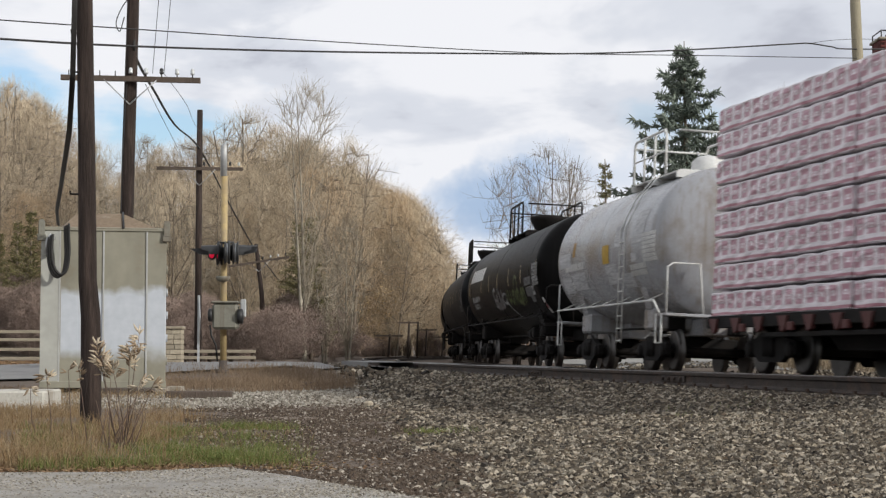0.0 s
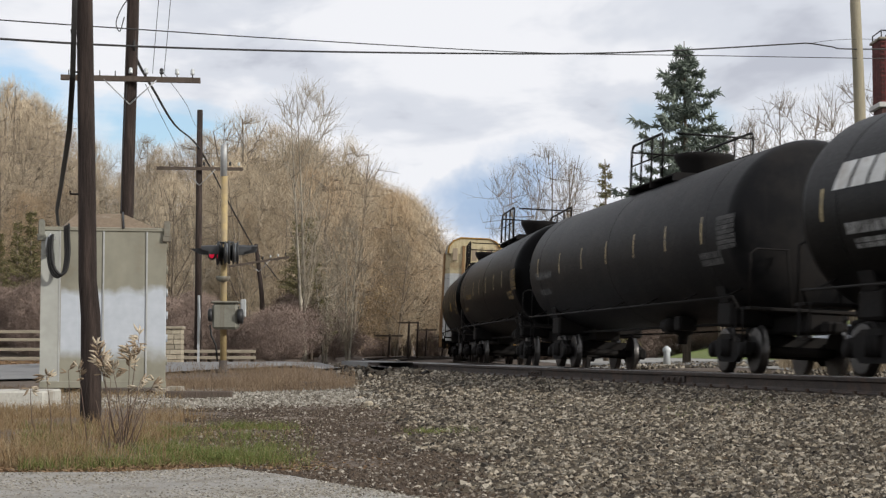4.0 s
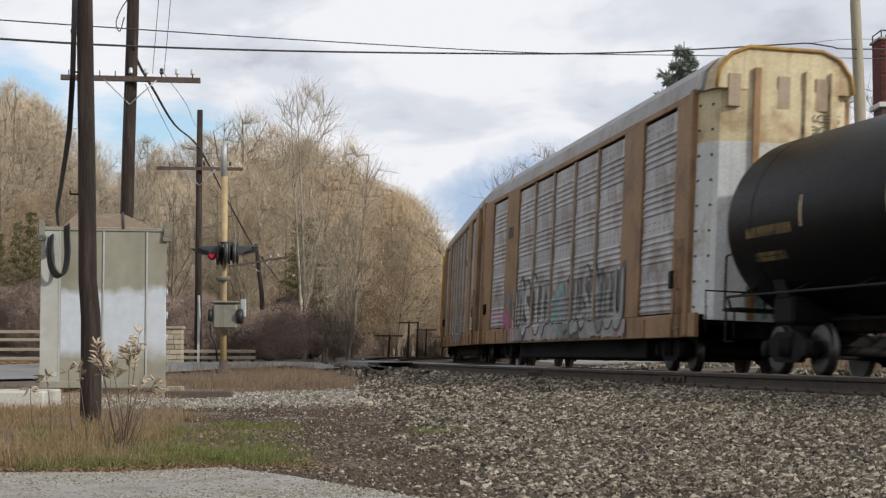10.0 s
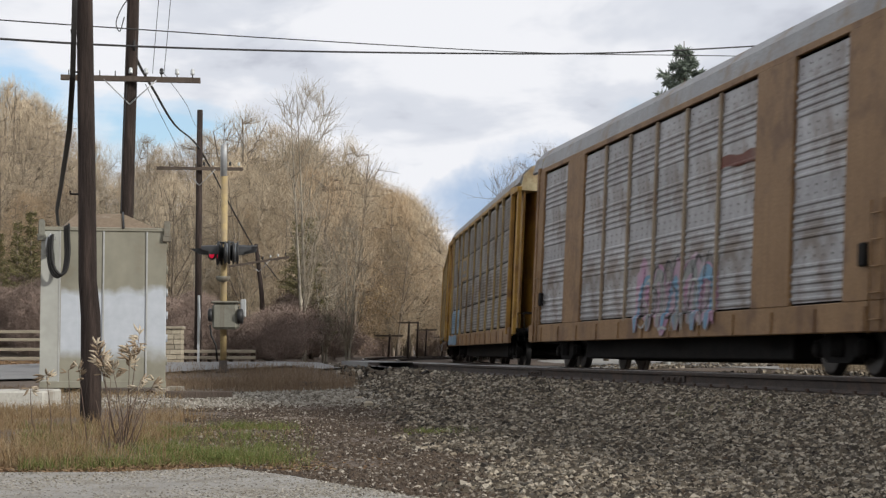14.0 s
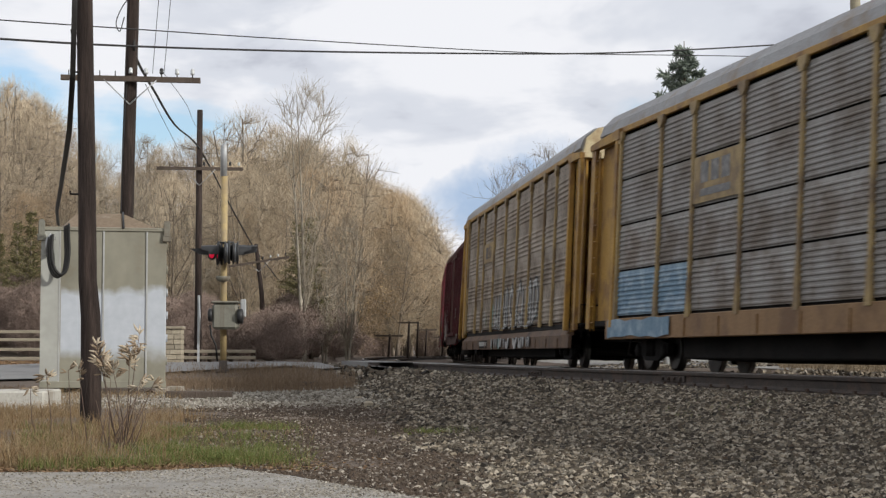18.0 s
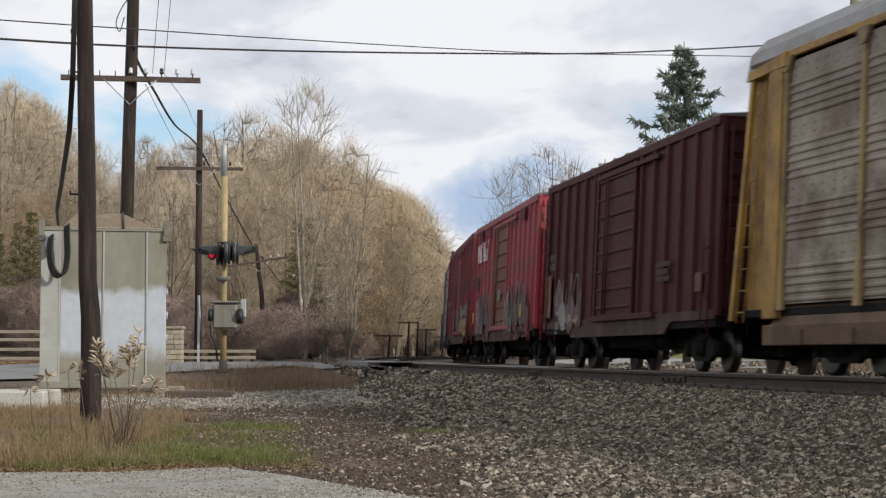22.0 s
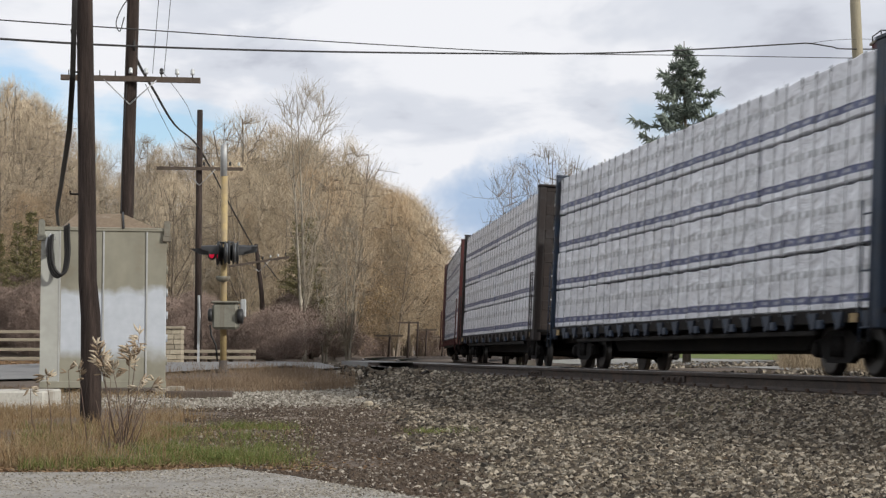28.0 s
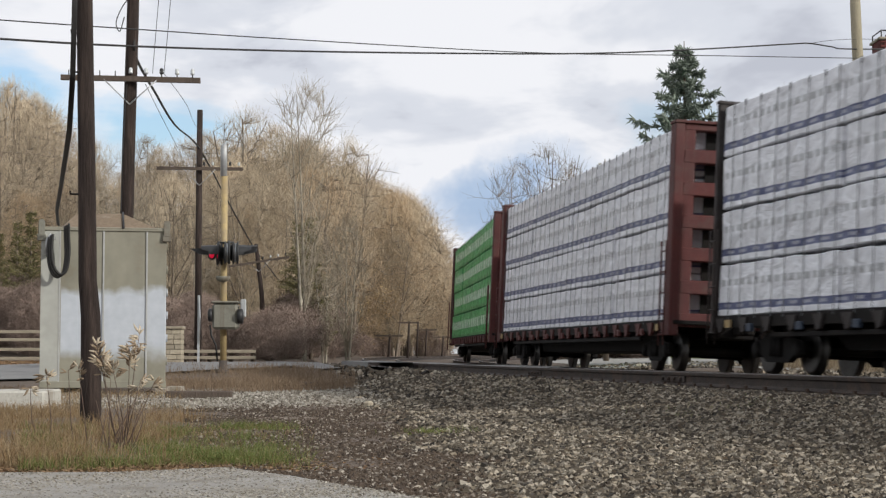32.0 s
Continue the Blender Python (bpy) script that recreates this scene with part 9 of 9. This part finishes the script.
M_RUSTLEAF = island_mat("rust_leaves", [(0.52, 0.33, 0.12), (0.58, 0.40, 0.17), (0.44, 0.27, 0.11)], bump=0.0)
M_SPRUCE = island_mat("blue_spruce_needles", [(0.15, 0.185, 0.145), (0.21, 0.25, 0.20), (0.28, 0.325, 0.27), (0.09, 0.11, 0.085)], bump=0.0)
M_CEDAR = island_mat("dark_cedar_leaves", [(0.13, 0.125, 0.05), (0.19, 0.17, 0.07), (0.24, 0.20, 0.09), (0.09, 0.09, 0.04)], bump=0.0)


def prisms(p0, p1, r0, r1, k=3):
    """Thin tapering bars between arrays of points."""
    n = len(p0)
    d = p1 - p0
    d /= np.maximum(np.linalg.norm(d, axis=1, keepdims=True), 1e-6)
    ref = np.where(abs(d[:, 2:3]) < 0.8, np.array([[0, 0, 1.0]]), np.array([[1.0, 0, 0]]))
    u = np.cross(d, ref)
    u /= np.linalg.norm(u, axis=1, keepdims=True)
    w = np.cross(d, u)
    v = np.zeros((n, 2 * k, 3))
    for j in range(k):
        a = 2 * math.pi * j / k
        o = u * math.cos(a) + w * math.sin(a)
        v[:, j], v[:, k + j] = p0 + o * r0[:, None], p1 + o * r1[:, None]
    f = np.array([(j, (j + 1) % k, (j + 1) % k + k, j + k) for j in range(k)])
    return v.reshape(-1, 3), (f[None] + (np.arange(n) * 2 * k)[:, None, None]).reshape(-1, 4)


def bare_tree(seed, H, R, stem_mat, twig_mat, low=0.2, twigs=3600, stems=1, r_twig=0.012, r_base=None, boughs=260, peak=0.62, fine=0.05, limbs=11):
    """A leafless tree whose boughs and twigs reach into a rounded crown: the meshes of its trunk with limbs, and of its twigs."""
    g = np.random.default_rng(seed)
    segs = []
    lumps = g.uniform(0, 6.28, 3)

    def width(h, a):
        """The crown's radius at a height (0 to 1) and a bearing."""
        t = np.clip((h - low) / (1 - low), 0, 1)
        p = math.log(0.5) / math.log(peak)
        r = R * np.sqrt(np.clip(np.sin(math.pi * t ** p), 0, 1))
        return r * (0.86 + 0.18 * np.sin(3 * a + lumps[0] + 7 * h) + 0.16 * np.sin(5 * a + lumps[1] - 11 * h) + 0.10 * np.sin(2 * a + lumps[2] + 23 * h))

    def run(p, q, r0, r1, n, bend):
        """A bent limb from p to q; returns its points."""
        mid = (p + q) / 2 + g.normal(0, bend * 0.5, 3) - np.array([0, 0, 0.04 * np.linalg.norm((q - p)[:2])])
        pts = [p * (1 - t) ** 2 + 2 * mid * t * (1 - t) + q * t * t for t in np.linspace(0, 1, n + 1)]
        for k in range(n):
            ra, rb = r0 + (r1 - r0) * k / n, r0 + (r1 - r0) * (k + 1) / n
            segs.append((pts[k], pts[k + 1], ra, rb))
        return pts
    rb = r_base or H * 0.012
    nodes = []
    for k in range(stems):
        a = g.uniform(0, 6.28)
        off = 0.0 if stems == 1 else R * 0.45
        foot = np.array([0.12 * math.cos(a), 0.12 * math.sin(a), -0.2]) * (1 if stems > 1 else 0.1)
        tip = np.array([off * math.cos(a) + g.normal(0, 0.02 * H), off * math.sin(a) + g.normal(0, 0.02 * H), H * g.uniform(0.88, 0.97)])
        stem = run(foot, tip, rb, rb * 0.16, 9, 0.018 * H)
        nodes += stem[3:]
        for j in range(limbs // stems):
            h0 = low * 0.6 + (0.86 - low * 0.6) * (j + g.random()) / (limbs // stems)
            i = min(8, int(h0 * 9))
            p = stem[i] + (stem[i + 1] - stem[i]) * (h0 * 9 - i)
            ah = g.uniform(0, 6.28)
            h1 = min(0.95, h0 + g.uniform(0.10, 0.30))
            w = width(h1, ah) * g.uniform(0.6, 0.9)
            q = np.array([p[0] + w * math.cos(ah), p[1] + w * math.sin(ah), h1 * H])
            nodes += run(p, q, rb * (1 - 0.8 * h0) * 0.5, rb * 0.10, 5, 0.02 * H)[1:]

    def reach(src, n, spread_lo):
        """Points in the crown, each with the nearest place below it to grow from."""
        h = low + (1 - low) * g.random(n) ** 0.85
        a = g.uniform(0, 2 * math.pi, n)
        w = width(h, a) * np.sqrt(g.uniform(spread_lo, 1.0, n)) * np.clip(g.normal(0.95, 0.17, n), 0.4, 1.35)
        P = np.stack([w * np.cos(a), w * np.sin(a), h * H], 1)
        low_p = P - np.array([0, 0, 0.042 * H])
        idx = np.empty(n, int)
        for c in range(0, n, 1500):
            idx[c:c + 1500] = ((low_p[c:c + 1500, None, :] - src[None]) ** 2).sum(2).argmin(1)
        return src[idx], P

    nodes = np.array(nodes)
    A, B = reach(nodes, boughs, 0.08)
    more = []
    for p, q in zip(A, B):
        more += run(p, q, rb * 0.11, max(r_twig, rb * 0.05), 3, 0.012 * H)[1:]
    src = np.concatenate([nodes, np.array(more)])
    P0, P1 = np.array([s_[0] for s_ in segs]), np.array([s_[1] for s_ in segs])
    R0, R1 = np.maximum([s_[2] for s_ in segs], r_twig), np.maximum([s_[3] for s_ in segs], r_twig * 0.9)
    v, f = prisms(P0, P1, R0, R1, 5)
    A, B = reach(src, twigs, 0.05)
    d = B - A
    L = np.linalg.norm(d, axis=1, keepdims=True)
    B = A + d * np.minimum(1, 0.11 * H / np.maximum(L, 1e-6)) + g.normal(0, 0.006 * H, B.shape)
    mid = (A + B) / 2 + g.normal(0, 0.004 * H, A.shape)
    rr = np.full(twigs, r_twig)
    v1, f1 = prisms(A, mid, rr, rr * 0.8)
    v2, f2 = prisms(mid, B, rr * 0.8, rr * 0.4)
    d3 = g.normal(0, 0.55, B.shape) + d / np.maximum(L, 1e-6) + np.array([0, 0, 0.35])
    d3 /= np.linalg.norm(d3, axis=1, keepdims=True)
    v3, f3 = prisms(mid, mid + d3 * g.uniform(0.5, 1.3, (twigs, 1)) * fine * H, rr * 0.65, rr * 0.35)
    d4 = g.normal(0, 0.55, B.shape) + d / np.maximum(L, 1e-6) + np.array([0, 0, 0.35])
    d4 /= np.linalg.norm(d4, axis=1, keepdims=True)
    v4, f4 = prisms(B, B + d4 * g.uniform(0.4, 1.1, (twigs, 1)) * fine * H, rr * 0.5, rr * 0.3)
    vc = np.concatenate([v1, v2, v3, v4])
    k = H / np.percentile(vc[:, 2], 99.5)
    trunk = big_mesh("trunk", v * k, f, stem_mat, True)
    n1, n2, n3 = len(v1), len(v1) + len(v2), len(v1) + len(v2) + len(v3)
    crown = big_mesh("crown", vc * k, np.concatenate([f1, f2 + n1, f3 + n2, f4 + n3]), twig_mat)
    return trunk, crown


def plant(name, label, category, meshes, x, y, scale, turn, group, z=None, names=("trunk", "crown")):
    t = thing(name, label, category, pose(x, y, gz(x, y) if z is None else z, 0, 0, turn), group=group)
    for nm, me in zip(names, meshes):
        o = part(nm, me, None, t)
        if nm == "branchwork":
            o["kind"] = "stuff"
        o.scale = (scale[0], scale[0], scale[1]) if isinstance(scale, tuple) else (scale,) * 3
    return t


KINDS = [bare_tree(100 + k, 12.0, R, M_BARK, M_TWIG if k % 3 else M_TWIGR, lo, tw, st, 0.0095, peak=pk, boughs=360, fine=0.085)
         for k, (R, lo, tw, st, pk) in enumerate(((3.3, 0.12, 1900, 1, 0.64), (3.8, 0.08, 2200, 1, 0.60), (2.7, 0.2, 1700, 1, 0.72), (4.0, 0.06, 2300, 2, 0.60), (3.0, 0.15, 1800, 1, 0.68), (3.5, 0.08, 2000, 2, 0.64)))]
# open-crowned trees that stand against the sky
LACE = [bare_tree(160 + k, 12.0, R, M_BARK, M_TWIG, lo, tw, st, 0.0085, boughs=300, peak=0.66, fine=0.07, limbs=15) for k, (R, lo, tw, st) in enumerate(((3.2, 0.22, 1150, 2), (2.9, 0.25, 1050, 1), (3.5, 0.2, 1250, 2)))]
OPEN = [bare_tree(130 + k, 12.0, R, M_BARK, M_TWIGD, lo, tw, st, 0.013, boughs=120, peak=0.66, fine=0.06, limbs=13) for k, (R, lo, tw, st) in enumerate(((3.8, 0.2, 430, 2), (3.4, 0.2, 400, 1), (4.0, 0.15, 470, 2)))]
BRUSH = [bare_tree(200 + k, 3.0, 1.5, M_BUSH, M_BUSH, 0.02, 1700, 5, 0.0075, 0.02, boughs=120, peak=0.5, fine=0.09, limbs=15) for k in range(3)]

W = random.Random(77)


def skyline(b):
    """Height of the wooded skyline over the eye, as rise for each metre of distance, by bearing."""
    return float(np.interp(b, [-0.30, -0.257, -0.215, -0.19, -0.16, -0.13, -0.10, -0.07, -0.05, -0.033, -0.02, -0.012, -0.006, -0.001],
                           [0.150, 0.148, 0.124, 0.112, 0.118, 0.126, 0.130, 0.120, 0.112, 0.102, 0.092, 0.083, 0.071, 0.048]))


for ring, (d0, d1, n) in enumerate(((78, 100, 34), (100, 130, 46), (130, 170, 56), (170, 230, 60))):
    for k in range(n):
        b = -0.31 + 0.308 * (k + W.uniform(0.1, 0.9)) / n
        d = W.uniform(d0, d1)
        x, y = b * d, d
        u = line_u(x, y)[0]
        if u < NEAR_TRACK + 5.5 or (d < 97 and -0.14 < b < -0.068):       # a clearing round the leaning pole
            continue
        z = gz(x, y)
        airy = (b < -0.13 and W.random() < 0.7) or (ring >= 2 and W.random() < 0.45)      # thin crowns against the sky
        top = 0.40 + skyline(b) * d * (W.uniform(0.55, 0.92) if ring < 2 else W.uniform(0.82, 1.05)) * (1.06 if airy else 0.80 if b < -0.13 else 0.98)
        h = min(max(top - z, 3.0), 22.0)
        if airy and ring >= 2 and W.random() < 0.35:
            continue
        kinds = LACE if airy and (ring >= 1 or W.random() < 0.5) else KINDS
        kd = W.randrange(len(kinds))
        plant("bare_tree", "leafless brown woodland tree on the bank", "tree", kinds[kd], x, y, (h / 12.0 * W.uniform(0.85, 1.15), h / 12.0), W.uniform(0, 360), "woodland trees")
for k in range(210):
    b = -0.31 + 0.295 * (k + W.random()) / 210
    d = W.uniform(62, 100) if b < -0.07 else W.uniform(75, 130)
    x, y = b * d, d
    if line_u(x, y)[0] < NEAR_TRACK + 3.6:
        continue
    sc = W.uniform(0.5, 1.0) if b < -0.14 else W.uniform(0.4, 0.7) if b < -0.092 else W.uniform(0.7, 1.15) if b < -0.045 else W.uniform(0.25, 0.5)
    plant("brush_shrub", "leafless purple-brown brush at the wood's edge", "shrub", BRUSH[k % 3], x, y, (sc * 1.3, sc), W.uniform(0, 360), "brush along the woods", names=("trunk", "crown"))

for k in range(110):
    b, d = W.uniform(-0.085, 0.004), W.uniform(150, 330)
    x, y = b * d, d
    if line_u(x, y)[0] < NEAR_TRACK + 5.0:
        continue
    h = min(skyline(b) * d * W.uniform(0.6, 0.97), 24.0)
    kd = (1, 3, 5, 0)[k % 4]
    plant("bare_tree", "leafless brown woodland tree beside the line", "tree", KINDS[kd], x, y, (h / 12.0 * W.uniform(0.95, 1.35), h / 12.0), W.uniform(0, 360), "woodland trees", z=0.0)
    sc = W.uniform(0.5, 0.9)
    if k % 4 == 1:
        plant("brush_shrub", "leafless brown brush beside the line", "shrub", BRUSH[k % 3], x + W.uniform(-1, 1), y - W.uniform(2, 6), (sc * 1.5, sc), W.uniform(0, 360), "brush along the woods", z=0.0)
# the tall pale tree
pale = bare_tree(31, 13.3, 2.3, M_BIRCH, M_BIRCHTWIG, 0.22, 620, 2, 0.010, 0.095, boughs=130, peak=0.74, fine=0.05, limbs=16)
plant("pale_tree", "tall leafless tree with pale bark and fine twigs", "tree", pale, -6.3, 80, 1.0, 40, "")
pale2 = bare_tree(37, 7.0, 1.5, M_BIRCH, M_BIRCHTWIG, 0.08, 900, 2, 0.011, 0.07, boughs=80, peak=0.65)
for x, y, s in ((-4.6, 82, 1.0), (-6.0, 88, 0.9), (-15.3, 84, 1.1), (-16.8, 95, 1.3), (-13.2, 90, 1.1), (-18.5, 90, 1.2)):
    plant("pale_tree", "slender pale-barked sapling at the wood's edge", "tree", pale2, x, y, s, W.uniform(0, 360), "pale saplings")


# ---- evergreens ----
def conifer(seed, H, R, needle_mat, droop=0.25, layers=26, dens=1.0, tuft=0.16, foot=0.06):
    g = np.random.default_rng(seed)
    trunk = Mesh().tube([(0, 0, -0.2), (0.05, 0, H * 0.5), (0, 0, H)], [H * 0.014, H * 0.009, 0.02], 8).data("trunk", M_BARK)
    b0, b1, np0, np1 = [], [], [], []
    for i in range(layers):
        t = (i + 0.3) / layers
        z = H * (0.06 + 0.92 * t)
        rad = R * (1 - t) ** 0.85 * g.uniform(0.62, 1.2)
        n = max(4, int(11 - 6 * t))
        a0 = g.uniform(0, 6.28)
        for k in range(n):
            a = a0 + 2 * math.pi * k / n + g.normal(0, 0.15)
            z = H * (0.06 + 0.92 * (t + g.uniform(-0.5, 0.5) / layers))
            if z < foot * H:
                continue
            L = max(0.25, rad * g.uniform(0.6, 1.2))
            pts = []
            for j in range(5):
                q = j / 4
                pts.append(np.array([math.cos(a) * L * q, math.sin(a) * L * q, z - droop * L * math.sin(q * 2.2) + 0.16 * L * q * q]))
            for j in range(4):
                b0.append(pts[j])
                b1.append(pts[j + 1])
            m = int(26 * dens * max(0.35, L / R) * 2.2)
            tt = g.random(m) ** 0.7
            for q in tt:
                j = min(3, int(q * 4))
                p = pts[j] + (pts[j + 1] - pts[j]) * (q * 4 - j)
                out = np.array([math.cos(a), math.sin(a), 0]) * 0.6 + g.normal(0, 0.6, 3) + np.array([0, 0, -0.25 * g.random()])
                out /= np.linalg.norm(out)
                l2 = tuft * g.uniform(0.7, 1.6) * (H / 12)
                np0.append(p)
                np1.append(p + out * l2)
    b0, b1, np0, np1 = map(np.array, (b0, b1, np0, np1))
    v, f = prisms(b0, b1, np.full(len(b0), 0.028), np.full(len(b0), 0.018))
    limbs = big_mesh("limbs", v, f, M_BARK)
    md = np0 + (np1 - np0) * 0.55
    n = len(np0)
    rr = np.full(n, 0.030 * H / 12)
    v1, f1 = prisms(np0, md, rr * 0.5, rr)
    v2, f2 = prisms(md, np1, rr, rr * 0.15)
    need = big_mesh("needles", np.concatenate([v1, v2]), np.concatenate([f1, f2 + len(v1)]), needle_mat)
    return trunk, limbs, need


SPRUCE = conifer(5, 14.1, 6.2, M_SPRUCE, 0.24, 30, 5.6, 0.22, 0.30)
plant("spruce_tree", "tall blue-green spruce tree beyond the tracks", "tree", SPRUCE, 10.6, 75, 1.0, 20, "", names=("trunk", "branchwork", "foliage"))
SMALLFIR = conifer(6, 9.6, 1.5, M_CEDAR, 0.2, 20, 1.0, 0.2)
plant("fir_tree", "dark yellow-green fir tree behind the train", "tree", SMALLFIR, 8.7, 92, 1.13, 0, "", names=("trunk", "branchwork", "foliage"))
CEDAR = conifer(8, 7.5, 1.7, M_CEDAR, -0.25, 22, 1.1, 0.30)
for x, y, s in ((-19.2, 80, 0.8), (-20.8, 84, 0.72), (-19.9, 77, 0.65), (-7.4, 88, 0.95), (-6.9, 90, 1.0)):
    plant("cedar_tree", "dark olive cedar among bare trees", "tree", CEDAR, x, y, s, W.uniform(0, 360), "cedars in the wood", names=("trunk", "branchwork", "foliage"))
# bare trees beyond the tracks
for x, y, h, k in ((4.6, 105, 11.2, 0), (6.6, 108, 12.6, 2), (8.6, 112, 12.0, 1), (17.5, 98, 13.0, 1), (20.5, 102, 15.0, 2), (23.4, 99, 15.2, 0), (27.0, 100, 15.0, 1), (15.6, 96, 11.8, 0)):
    plant("bare_tree", "leafless brown tree beyond the tracks", "tree", OPEN[k], x, y, (h / 12.0 * 0.8, h / 12.0), W.uniform(0, 360), "bare trees beyond the tracks", z=1.0)
# rust-leaved saplings and hedge
pts = G.normal(0, 1, (420, 3)) * np.array([0.9, 0.9, 0.8]) + np.array([-3.9, 100, 3.2])
leaves_on_ground("rust_leaves", "rust-orange leaves still on a sapling", pts, 0.04, 0.09, M_RUSTLEAF)
for k in range(70):
    s = -52 + 1.45 * k
    x, y, _ = line(s, -29 + W.uniform(-5, 3))
    sc = W.uniform(0.6, 1.15)
    plant("hedge_shrub", "leafless brown shrub at the edge of the lawn", "shrub", BRUSH[k % 3], x, y, (sc * 1.4, sc), W.uniform(0, 360), "shrubs beyond the lawn", names=("trunk", "crown"))
for k in range(64):
    b, d = 0.055 + 0.25 * (k + W.random()) / 64, W.uniform(120, 132)
    x, y = b * d, d
    sc = W.uniform(0.9, 1.5)
    plant("hedge_shrub", "leafless brown shrub at the edge of the lawn", "shrub", BRUSH[k % 3], x, y, (sc * 1.4, sc), W.uniform(0, 360), "shrubs beyond the lawn", names=("trunk", "crown"))


motions()
